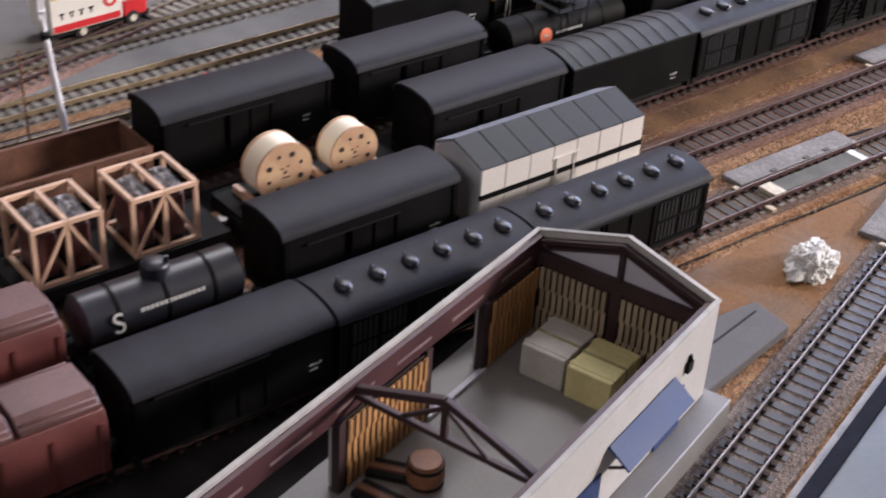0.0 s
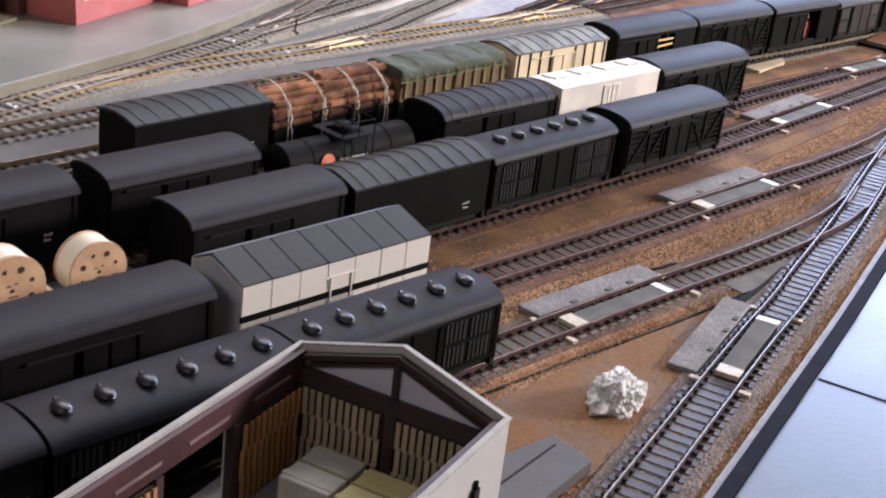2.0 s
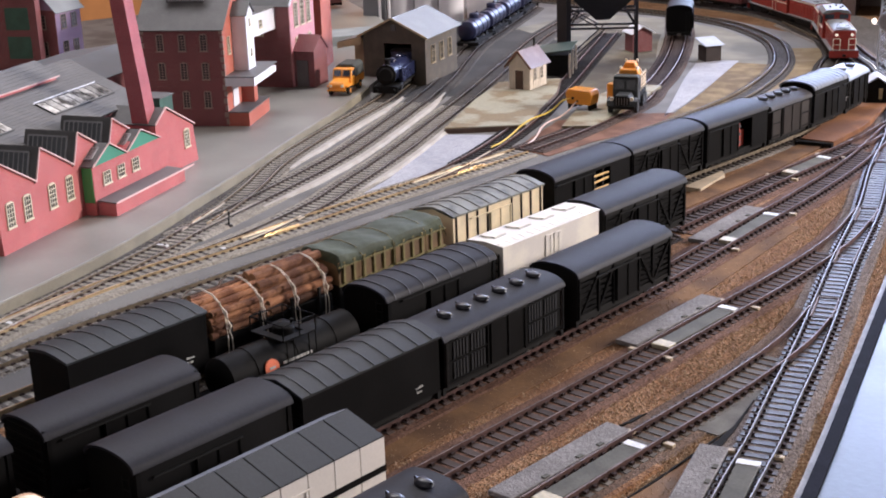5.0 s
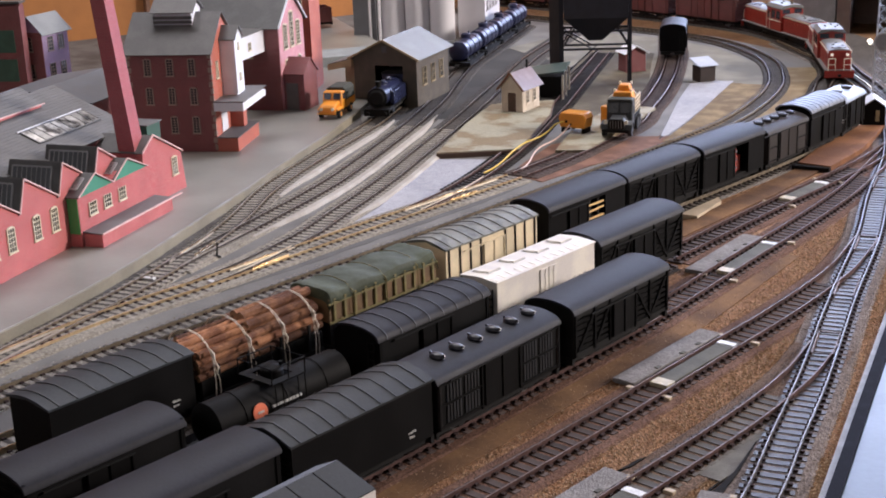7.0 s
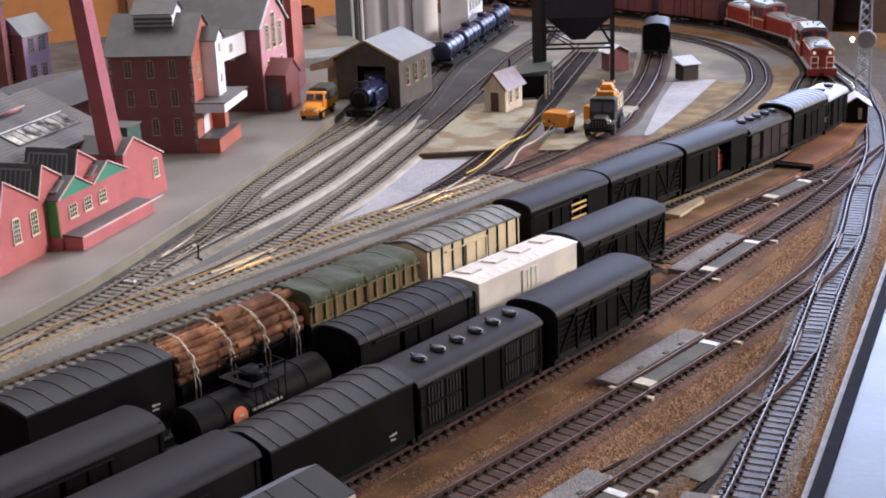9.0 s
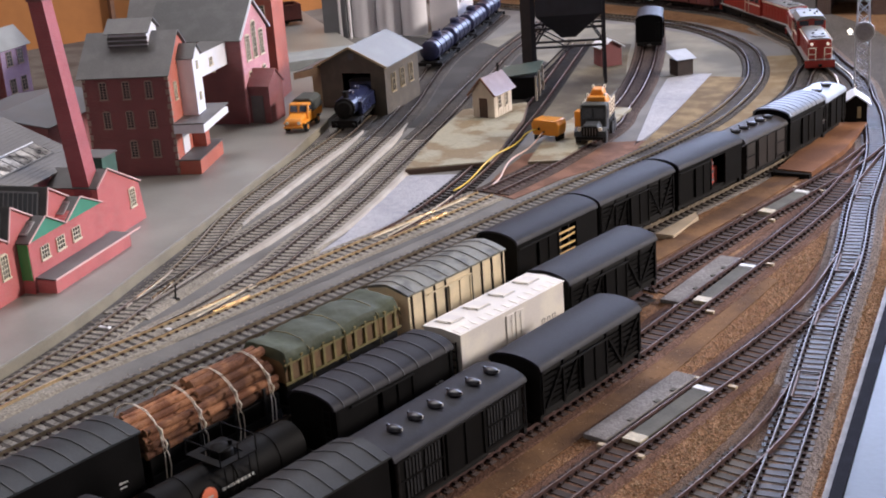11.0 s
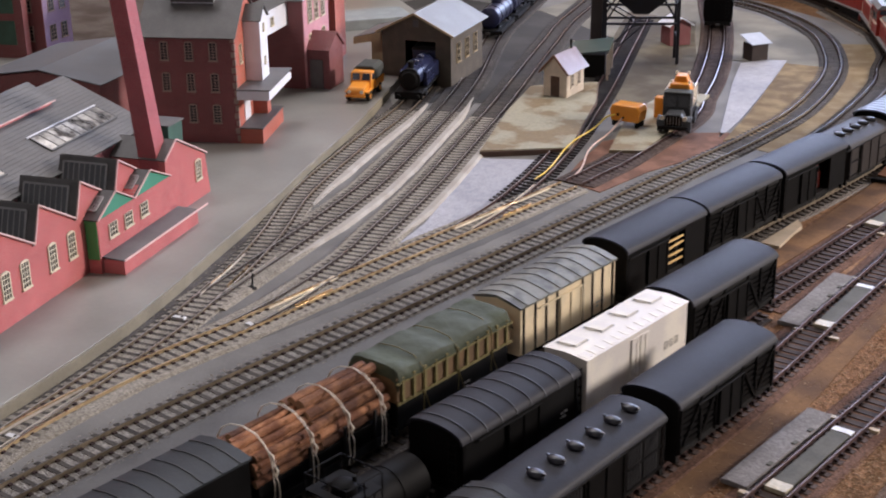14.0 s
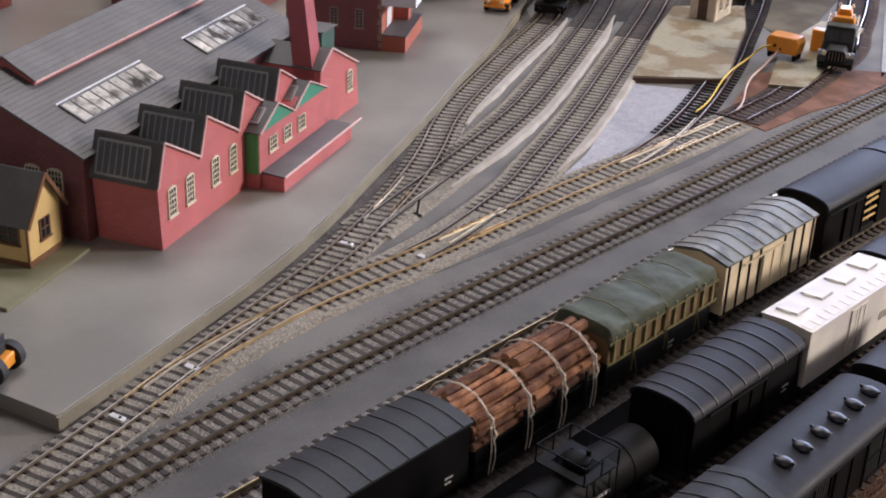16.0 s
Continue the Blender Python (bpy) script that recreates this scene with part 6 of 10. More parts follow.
for k in range(26000):
    lane = rnd.choice(((0.036, 0.016), (0.036, 0.012), (-0.027, 0.018), (0.100, 0.012), (0.155, 0.010)))
    y = rnd.uniform(-0.46, 0.30)
    slide = -0.326 * (y + 0.21) if lane[0] > 0.09 else -0.02 * y
    x = lane[0] + slide + rnd.gauss(0, lane[1])
    edge_x = 0.142 - 0.3185 * (y + 0.14) - 0.004
    if x > edge_x or (0.098 < x < 0.16 and -0.42 < y < -0.2 and x < 0.155 - 0.31 * (y + 0.42) - 0.02):
        continue
    stone(bm, x, y, 0.0010, rnd.uniform(0.0003, 0.0008))
for k in range(5200):
    y = rnd.uniform(-0.46, -0.10)
    x = 0.0885 + 0.005 * math.sin((y + 0.42) * 7) - abs(rnd.gauss(0.0010, 0.0035))
    if rnd.random() < 0.5:
        stone(bm, x, y, 0.0010, rnd.uniform(0.0004, 0.0011))
    elif y > -0.40:
        stone(bm, 0.1415 - 0.3185 * (y + 0.14) - 0.003 - abs(rnd.gauss(0, 0.004)), y, 0.0010, rnd.uniform(0.0004, 0.0010))
PEBBLE = grains("ballast_stones", (0.66, 0.48, 0.31), (0.19, 0.11, 0.06))
tagged(part("loose_ballast", bm, PEBBLE, smooth=False), "loose tan ballast stones beside the sidings", "ballast", kind="stuff")



def scatter(name, lines, spans, n, spread, z, size, material, label, seed):
    """Loose grains over and beside a run of track."""
    pick = random.Random(seed)
    bm = BM()
    pool = [q for l in lines for q in LINES[l] if spans[0] < q[1] < spans[1]]
    for k in range(n):
        x, y, dx, dy = pick.choice(pool)
        o, a = pick.uniform(-spread, spread), pick.uniform(-0.004, 0.004)
        if abs(abs(o) - GAUGE / 2) < 0.0016:
            continue
        stone(bm, x + dy * o + dx * a, y - dx * o + dy * a, z, pick.uniform(*size))
    tagged(part(name, bm, material, smooth=False), label, "ballast", kind="stuff")


scatter("bed_ballast", ("goods_c", "goods_d", "goods_e"), (-0.50, 0.32), 15000, 0.019, 0.0016, (0.0003, 0.0006), grains("bed_stones", (0.34, 0.22, 0.145), (0.10, 0.062, 0.042)), "small brown ballast stones between the sleepers", 21)
scatter("loose_grit", ("goods_c", "goods_d", "goods_e"), (-0.46, 0.34), 13000, 0.033, 0.0009, (0.0003, 0.00065), grains("loose_pale_grit", (0.66, 0.50, 0.36), (0.15, 0.088, 0.055)), "pale and brown loose grit between the sidings", 31)
scatter("edge_ballast", ("ladder",), (-0.55, 0.32), 9000, 0.021, 0.0017, (0.0003, 0.0006), grains("pale_grey_stones", (0.52, 0.46, 0.42), (0.12, 0.095, 0.085)), "pale grey grit between the sleepers of the edge track", 22)
scatter("yard_ballast", ("yard_lead", "yard_one", "yard_two", "yard_three", "loop"), (-0.43, 0.32), 26000, 0.021, 0.0018, (0.0003, 0.0006), grains("tan_grey_stones", (0.52, 0.46, 0.37), (0.14, 0.12, 0.095)), "tan-grey grit between the sleepers of the yard tracks", 23)

EDGEGREY = mat("grey_green_filler", (0.16, 0.152, 0.132), 0.85, vary=0.25, scale=60, fine=900, bump=0.3, second=(0.11, 0.10, 0.088), spec=0.15)
# dark cracks and a grey patch where the edge track parts from siding e
sheet("grey_infill", [(0.0800, -0.1560), (0.0800, -0.1000), (0.0840, -0.0880), (0.0870, -0.1120), (0.0945, -0.1420), (0.0935, -0.1560)], 0.0, 0.0021, EDGEGREY, "grey grit filling between two tracks")
sheet("ballast_crack", [(0.0955, -0.1840), (0.1010, -0.1660), (0.0965, -0.1440), (0.0860, -0.1065), (0.0940, -0.1420), (0.0960, -0.1620)], 0.0, 0.0025, FLATBLACK, "dark crack in the ballast beside the edge track")
sheet("ballast_crack", [(0.0470, -0.1770), (0.0500, -0.1700), (0.0500, -0.1560), (0.0482, -0.1600)], 0.0, 0.0025, FLATBLACK, "dark crack in the ballast beside a siding")

# edge of the board joint beside siding e, with stones: a thin black strip as its shadow line
bm = BM()
ledge = bowed([(0.0885, -0.42), (0.0905, -0.30), (0.0935, -0.22), (0.092, -0.12)], 0.01)
strip(bm, ledge, 0.0, 0.0011, 0.0005, 0.0015)
tagged(part("ballast_ledge", bm, FLATBLACK, smooth=False), "painted shadow line below the ballast shoulder", "edging", kind="structure")

bm = BM()
shoulder(bm, [q for q in bowed([(0.0855, -0.46), (0.0865, -0.30), (0.0880, -0.20)], 0.006)], 0.0016, 0.0036, 0.0, 0.0026)
tagged(part("ballast_ridge", bm, EARTH, smooth=False), "low ridge of tan ballast along the board joint", "ballast", kind="structure")

# the plaster rock
root = thing("plaster_rock", "rough white plaster rock on bare brown ground", "rock")
bm = BM()
bmesh.ops.create_icosphere(bm, subdivisions=5, radius=1.0)
for v in bm.verts:
    d = v.co.normalized()
    f = 1 + 0.35 * noise.noise(d * 1.6 + Vector((3, 1, 7))) + 0.20 * noise.noise(d * 4.5) + 0.07 * noise.noise(d * 11) + 0.03 * noise.noise(d * 26)
    v.co = Vector((d.x * 0.0112 * f, d.y * 0.0162 * f, max(-0.002, d.z * 0.0112 * f + 0.003)))
CHALK = mat("white_plaster", (0.66, 0.65, 0.62), 0.9, vary=0.2, scale=120, bump=0.6)
part("boulder", bm, CHALK, root, smooth=False)
root.matrix_basis = pose(0.1285, -0.307, 0.001, 0, 0, 15)
# ---- the town ----
BRICKRED = brickwork("pink_red_brick", (0.52, 0.115, 0.12), (0.44, 0.09, 0.10), (0.50, 0.24, 0.22))
BRICKCHIM = brickwork("crimson_brick", (0.40, 0.080, 0.095), (0.33, 0.062, 0.080), (0.40, 0.17, 0.17))
BRICKORG = brickwork("orange_red_brick", (0.50, 0.12, 0.075), (0.42, 0.095, 0.065), (0.46, 0.22, 0.17))
BRICKDK = brickwork("dark_red_brick", (0.235, 0.066, 0.070), (0.18, 0.050, 0.056), (0.25, 0.145, 0.14))
# the purple carries bluish window light in the brick colour
BRICKBLUELIT = brickwork("brick_blue_lit", (0.36, 0.24, 0.40), (0.30, 0.20, 0.36), (0.42, 0.36, 0.46))
SLATE = mat("grey_slate_card", (0.130, 0.127, 0.125), 0.55, vary=0.2, scale=50, fine=500)
SLATED = mat("dark_slate_card", (0.105, 0.105, 0.105), 0.5, vary=0.25, scale=50, fine=500)
CAP = mat("pale_pink_coping", (0.70, 0.48, 0.46), 0.6, vary=0.12)
MILLFRAME = mat("mill_grey_frame", (0.34, 0.265, 0.225), 0.6, vary=0.15)
WINFRAME = mat("cream_window_frame", (0.70, 0.63, 0.47), 0.55, vary=0.1)
PANE = glass("dark_window_pane", (0.02, 0.024, 0.03), 0.08)
SKYPANE = glass("skylight_pane", (0.105, 0.112, 0.120), 0.12)
SKYBAR = mat("skylight_bar_grey", (0.33, 0.335, 0.34), 0.5, vary=0.15)
# pale noise streaks imitate white reflections on the dark glass
GLAREPANE = mat("skylight_glass_painted_glare", (0.055, 0.048, 0.042), 0.2, vary=0.5, scale=70, fine=300, bump=0.3, second=(0.50, 0.48, 0.44), mix=(0.47, 0.62), per=0.5)
GREENP = mat("green_painted_card", (0.055, 0.27, 0.175), 0.55, vary=0.12, scale=50)
DKGREEN = mat("dark_green_card", (0.045, 0.115, 0.082), 0.6, vary=0.2, scale=60)
GREEND = mat("green_door_paint", (0.06, 0.30, 0.09), 0.5, vary=0.12, scale=50)
WHITECARD = mat("white_card", (0.78, 0.80, 0.86), 0.55, vary=0.06)
YELLOWCARD = mat("yellow_card_wall", (0.72, 0.52, 0.22), 0.6, vary=0.06, scale=60)
BROWNTRIM = mat("brown_trim", (0.19, 0.09, 0.045), 0.6, vary=0.2)
SHEDGREY = mat("shed_grey_stone", (0.105, 0.086, 0.062), 0.75, vary=0.25, scale=80, fine=800, per=0.0)
SHEDTRIM = mat("shed_tan_trim", (0.40, 0.31, 0.17), 0.6, vary=0.15)
BLUEROOF = mat("blue_grey_sheet_roof", (0.245, 0.26, 0.265), 0.45, 0.1, vary=0.15, scale=30)


def frame_at(x, y, ux, uy, z):
    """A pose whose own x runs along (ux, uy)."""
    return pose(x, y, z, 0, 0, math.degrees(math.atan2(uy, ux)))


def window(root, x, y, z, w, h, face="-y", cols=2, rows=4, arched=False, frame=None, deep=0.0012):
    """A window on a wall: sunk dark pane, frame with bars, sill."""
    key = ("win", round(w, 4), round(h, 4), cols, rows, arched, (frame or WINFRAME).name)

    def bars(bm):
        t = 0.0006
        for s in (-1, 1):
            box(bm, s * w / 2 - t / 2 - 0.0002, s * w / 2 + t / 2 + 0.0002, -0.0008, 0.0004, 0, h)
        for zz in (0, h):
            box(bm, -w / 2, w / 2, -0.00065, 0.0004, max(0, zz - t / 2), min(h, zz + t / 2))
        if arched:
            prism(bm, [(-w / 2 - 0.0006, h), (w / 2 + 0.0006, h), (w / 4, h + w * 0.17), (-w / 4, h + w * 0.17)], -0.0008, 0.0004)

    def pane(bm):
        box(bm, -w / 2, w / 2, -0.0003, 0.0004, 0, h)

    turn = {"-y": 0, "x": 90, "-x": -90, "y": 180}[face]
    at = pose(x, y, z, 0, 0, turn)
    wdw = put("window", key, bars, frame or WINFRAME, root, at)
    put("pane", key + ("pane",), pane, PANE, wdw, Matrix())

    def across(bm):
        box(bm, -w / 2, w / 2, -0.00065, 0.0004, -0.0003, 0.0003)

    def upright(bm):
        box(bm, -0.0003, 0.0003, -0.0007, 0.0004, 0, h)

    def sill(bm):
        box(bm, -w / 2 - 0.0010, w / 2 + 0.0010, -0.0014, 0.0004, -0.0012, 0.0)

    for k in range(1, rows):
        put("glazing_bar", key + ("across",), across, frame or WINFRAME, wdw, pose(0, 0, h * k / rows))
    for k in range(1, cols):
        put("glazing_bar", key + ("upright",), upright, frame or WINFRAME, wdw, pose(-w / 2 + w * k / cols, 0, 0))
    put("sill", key + ("sill",), sill, frame or WINFRAME, wdw, Matrix())
    return wdw


def slab_between(bm, a, b, c, d, t, m=0):
    """A thin plate over four corners, t thick."""
    a, b, c, d = map(Vector, (a, b, c, d))
    n = (b - a).cross(d - a).normalized()
    if n.z < 0:
        n = -n
    v = [bm.verts.new(p) for p in (a, b, c, d)] + [bm.verts.new(p + n * t) for p in (a, b, c, d)]
    for q in ((3, 2, 1, 0), (4, 5, 6, 7), (0, 1, 5, 4), (1, 2, 6, 5), (2, 3, 7, 6), (3, 0, 4, 7)):
        bm.faces.new([v[i] for i in q]).material_index = m


def roof_plate(root, a, b, c, d, material, t=0.0009, courses=0, label=""):
    bm = BM()
    slab_between(bm, a, b, c, d, t)
    if courses:
        a, b, c, d = map(Vector, (a, b, c, d))
        n = (b - a).cross(d - a).normalized()
        n = -n if n.z < 0 else n
        roof = part("roof", bm, material, root, label, smooth=False)
        for k in range(courses):
            p, q = a.lerp(d, k / courses), b.lerp(c, k / courses)
            p2, q2 = a.lerp(d, (k + 1.0) / courses), b.lerp(c, (k + 1.0) / courses)
            bm = BM()
            slab_between(bm, p + n * (t + 0.00014), q + n * (t + 0.00014), q2 + n * t * 0.9, p2 + n * t * 0.9, 0.00022)
            part("slate_course", bm, material, roof, smooth=False)
        return roof
    return part("roof", bm, material, root, label, smooth=False)


def skylight(root, a, b, c, d, bars, framed, lift=0.0012, panes=None):
    """A glazed panel: sill frame, panes, glazing bars, between four corners (a, b below; c, d above)."""
    a, b, c, d = map(Vector, (a, b, c, d))
    n = (b - a).cross(d - a).normalized()
    n = -n if n.z < 0 else n
    bm = BM()
    slab_between(bm, a + n * lift, b + n * lift, c + n * lift, d + n * lift, 0.0004)
    sk = part("skylight", bm, SKYPANE, root, "dark glazed skylight", smooth=False)
    bm = BM()
    for p, q in ((a, b), (b, c), (c, d), (d, a)):
        beam(bm, p + n * (lift + 0.0003), q + n * (lift + 0.0003), 0.0014, 0.0012, up=n)
    for k in range(1, bars):
        beam(bm, a.lerp(b, k / bars) + n * (lift + 0.0004), d.lerp(c, k / bars) + n * (lift + 0.0004), 0.0007, 0.0008, up=n)
    part("glazing_bar", bm, framed, sk, smooth=False)
    for k in range(bars if panes else 0):
        bm = BM()
        lo, hi, up = (k + 0.08) / bars, (k + 0.92) / bars, n * (lift + 0.0004)
        slab_between(bm, a.lerp(b, lo) + up, a.lerp(b, hi) + up, d.lerp(c, hi) + up, d.lerp(c, lo) + up, 0.0003)
        part("pane", bm, panes, sk, "skylight pane with painted pale reflections", smooth=False)
    return sk


def factory():
    B = frame_at(-0.4574, -0.2201, -0.3764, 0.9264, SLABTOP)
    root = thing("sawtooth_factory", "pink-red brick model factory with saw-tooth glazed roofs", "factory", at=B)
    P, A, V = 0.0495, 0.0672, 0.0432
    prof = [(0.196, 0), (-0.003, 0), (-0.006, 0.0418)]
    top = []
    for k in range(4):
        top += [(0.0025 + P * k, A), (0.0440 + P * k, V)]
    prof += top
    prof = [(x, z) for x, z in prof]
    bm = BM()
    prism(bm, prof[::-1], 0.0, 0.0445)
    part("wall", bm, BRICKRED, root, smooth=False)
    for k in range(4):
        x0, xa, xv = -0.006 + P * k, 0.0025 + P * k, 0.0440 + P * k
        zl = 0.0418 if k == 0 else V
        roof_plate(root, (xa, -0.0008, A), (xv, -0.0008, V), (xv, 0.046, V), (xa, 0.046, A), SLATE, courses=5)
        bm = BM()
        slab_between(bm, (x0 - 0.0008, -0.0008, zl - 0.001), (x0 - 0.0008, 0.0455, zl - 0.001), (xa, 0.0455, A), (xa, -0.0008, A), 0.0010)
        part("glazed_slope", bm, SLATED, root, smooth=False)
        lo, hi = 0.10, 0.86
        f = lambda u, y: (x0 + (xa - x0) * u - 0.0004, y, zl + (A - zl) * u)
        skylight(root, f(lo, 0.006), f(lo, 0.041), f(hi, 0.041), f(hi, 0.006), 8, SKYBAR)
        bm = BM()
        beam(bm, (xa, -0.0012, A + 0.0004), (xv, -0.0012, V + 0.0004), 0.0011, 0.0011)
        beam(bm, (x0 - 0.0005, -0.0012, zl), (xa, -0.0012, A + 0.0004), 0.0011, 0.0011)
        part("coping", bm, CAP, root)
    for s in (0.0095, 0.0305, 0.0620, 0.0850):
        window(root, s, -0.0001, 0.0185, 0.0085, 0.0175, cols=3, rows=5, arched=True)
    # the green-gabled loading sheds
    w = -0.010
    bm = BM()
    prism(bm, [(0.103, 0), (0.203, 0), (0.203, 0.0405), (0.175, 0.0525), (0.152, 0.0415), (0.127, 0.0525), (0.103, 0.0405)], w, -0.0002)
    part("shed_wall", bm, BRICKRED, root, smooth=False)
    for l, a, r in ((0.1015, 0.127, 0.1515), (0.1515, 0.175, 0.2045)):
        bm = BM()
        prism(bm, [(l + 0.001, 0.0395), (r - 0.001, 0.0395), (a, 0.0520)], w - 0.0012, w - 0.0003)
        part("gable_board", bm, GREENP, root, "green painted gable", smooth=False)
        roof_plate(root, (l, w - 0.002, 0.0392), (a, w - 0.002, 0.0528), (a, 0.012, 0.0528), (l, 0.012, 0.0392), SLATED)
        roof_plate(root, (r, w - 0.002, 0.0392), (a, w - 0.002, 0.0528), (a, 0.012, 0.0528), (r, 0.012, 0.0392), SLATED)
        p = lambda u, y: (l + (a - l) * u, y, 0.0392 + 0.0136 * u)
        skylight(root, p(0.30, -0.006), p(0.30, 0.003), p(0.75, 0.003), p(0.75, -0.006), 5, SKYBAR, 0.0010)
        bm = BM()
        beam(bm, (l, w - 0.0022, 0.0400), (a, w - 0.0022, 0.0536), 0.0009, 0.0009)
        beam(bm, (r, w - 0.0022, 0.0400), (a, w - 0.0022, 0.0536), 0.0009, 0.0009)
        part("barge_board", bm, CAP, root)
    for s in (0.122, 0.143, 0.165):
        window(root, s, w - 0.0001, 0.022, 0.010, 0.010, cols=3, rows=3)
    bm = BM()
    box(bm, 0.1022, 0.1030, w + 0.0006, -0.0006, 0.0105, 0.0385)
    part("door", bm, GREEND, root, "bright green door")
    # loading platform with its sloped roof strip
    bm = BM()
    prism(bm, [(0.106, 0), (0.214, 0), (0.214, 0.0100), (0.106, 0.0100)], -0.0265, w - 0.0002)
    part("platform", bm, BRICKRED, root, smooth=False)
    roof_plate(root, (0.1055, -0.0272, 0.0101), (0.2145, -0.0272, 0.0101), (0.2145, w, 0.0112), (0.1055, w, 0.0112), SLATE)
    bm = BM()
    beam(bm, (0.1055, -0.0274, 0.0108), (0.2290, -0.0274, 0.0108), 0.0010, 0.0012)
    part("platform_edge", bm, CAP, root)
    # the end block with its lopsided gable
    bm = BM()
    prism(bm, [(0.2140, 0), (0.284, 0), (0.279, 0.0335), (0.2336, 0.0575), (0.2160, 0.0470)], -0.0010, 0.050)
    part("end_block", bm, BRICKRED, root, smooth=False)
    roof_plate(root, (0.2336, -0.002, 0.0577), (0.2805, -0.002, 0.0332), (0.2805, 0.051, 0.0332), (0.2336, 0.051, 0.0577), SLATE)
    roof_plate(root, (0.2336, -0.002, 0.0577), (0.2145, -0.002, 0.0463), (0.2145, 0.051, 0.0463), (0.2336, 0.051, 0.0577), SLATE)
    bm = BM()
    beam(bm, (0.2336, -0.0022, 0.0588), (0.2805, -0.0022, 0.0343), 0.0011, 0.0011)
    beam(bm, (0.2336, -0.0022, 0.0588), (0.2145, -0.0022, 0.0474), 0.0011, 0.0011)
    part("coping", bm, CAP, root)
    window(root, 0.266, -0.0011, 0.0165, 0.0085, 0.0150, cols=3, rows=5, arched=True)
    # roof box
    bm = BM()
    box(bm, 0.258, 0.280, 0.018, 0.038, 0.040, 0.0600)
    part("roof_box", bm, DKGREEN, root, "dark green roof hatch box", smooth=False)
    bm = BM()
    box(bm, 0.2565, 0.2815, 0.0165, 0.0395, 0.0600, 0.0610)
    part("box_lid", bm, SLATE, root)
    # main hall
    v0, vr, v1, s0, s1, ze, zr = 0.0455, 0.120, 0.195, -0.012, 0.272, 0.0555, 0.0880
    bm = BM()
    prism(bm, [(v0, 0), (v1, 0), (v1, ze), (vr, zr), (v0, ze)], s0, s1, axis="x")
    part("hall_wall", bm, BRICKDK, root, smooth=False)
    roof_plate(root, (s0 - 0.004, v0 - 0.003, ze - 0.0006), (s1 + 0.003, v0 - 0.003, ze - 0.0006), (s1 + 0.003, vr, zr + 0.0006), (s0 - 0.004, vr, zr + 0.0006), SLATE, 0.0012, 22)
    roof_plate(root, (s0 - 0.004, v1 + 0.003, ze - 0.0006), (s1 + 0.003, v1 + 0.003, ze - 0.0006), (s1 + 0.003, vr, zr + 0.0006), (s0 - 0.004, vr, zr + 0.0006), SLATE, 0.0012, 0)
    bm = BM()
    prism(bm, [(vr - 0.021, zr - 0.012), (vr + 0.021, zr - 0.012), (vr + 0.021, zr - 0.0035), (vr, zr + 0.0075), (vr - 0.021, zr - 0.0035)], 0.020, 0.225, axis="x")
    part("monitor_wall", bm, BRICKRED, root, smooth=False)
    for sgn in (-1, 1):
        roof_plate(root, (0.018, vr + sgn * 0.023, zr - 0.0044), (0.227, vr + sgn * 0.023, zr - 0.0044), (0.227, vr, zr + 0.0080), (0.018, vr, zr + 0.0080), SLATE, 0.0010, 6)
        bm = BM()
        beam(bm, (0.018, vr + sgn * 0.0232, zr - 0.0038), (0.227, vr + sgn * 0.0232, zr - 0.0038), 0.0012, 0.0012)
        part("coping", bm, CAP, root)
    r = lambda x, u: (x, v0 + (vr - v0) * u, ze + (zr - ze) * u + 0.0012)
    for x0, x1 in ((0.0155, 0.1080), (0.1640, 0.2550)):
        skylight(root, r(x0, 0.22), r(x1, 0.22), r(x1, 0.455), r(x0, 0.455), 9, SLATED, 0.0012, GLAREPANE)
        bm = BM()
        beam(bm, Vector(r(x0 - 0.002, 0.465)) + Vector((0, 0, 0.0018)), Vector(r(x1, 0.465)) + Vector((0, 0, 0.0018)), 0.0012, 0.0012)
        part("skylight_rail", bm, WHITECARD, root, "white rail along the skylight")
    for y in (0.066, 0.082, 0.158, 0.174):
        window(root, s0 - 0.0001, y, 0.026, 0.0095, 0.017, "-x", 4, 5, True)
    # the tall square chimney
    c = thing("chimney", "tall tapered pink-red brick factory chimney", "chimney", at=B)
    bm = BM()
    lv = []
    for z, a in ((0.0, 0.0082), (0.10, 0.0072), (0.200, 0.0066)):
        lv.append([bm.verts.new((0.223 + (z - 0.0455) * 0.08 + sx * a, 0.013 + (z - 0.0455) * 0.16 + sy * a, z)) for sx, sy in ((-1, -1), (1, -1), (1, 1), (-1, 1))])
    for q, w2 in zip(lv, lv[1:]):
        for i in range(4):
            bm.faces.new((q[i], q[(i + 1) % 4], w2[(i + 1) % 4], w2[i]))
    bm.faces.new(lv[0][::-1])
    bm.faces.new(lv[-1])
    part("shaft", bm, BRICKCHIM, c, smooth=False)
    bm = BM()
    for z, a in ((0.196, 0.0074), (0.200, 0.0082)):
        box(bm, 0.2354 - a, 0.2354 + a, 0.0377 - a, 0.0377 + a, z, z + 0.004)
    part("cap", bm, BRICKDK, c)
    return root


factory()


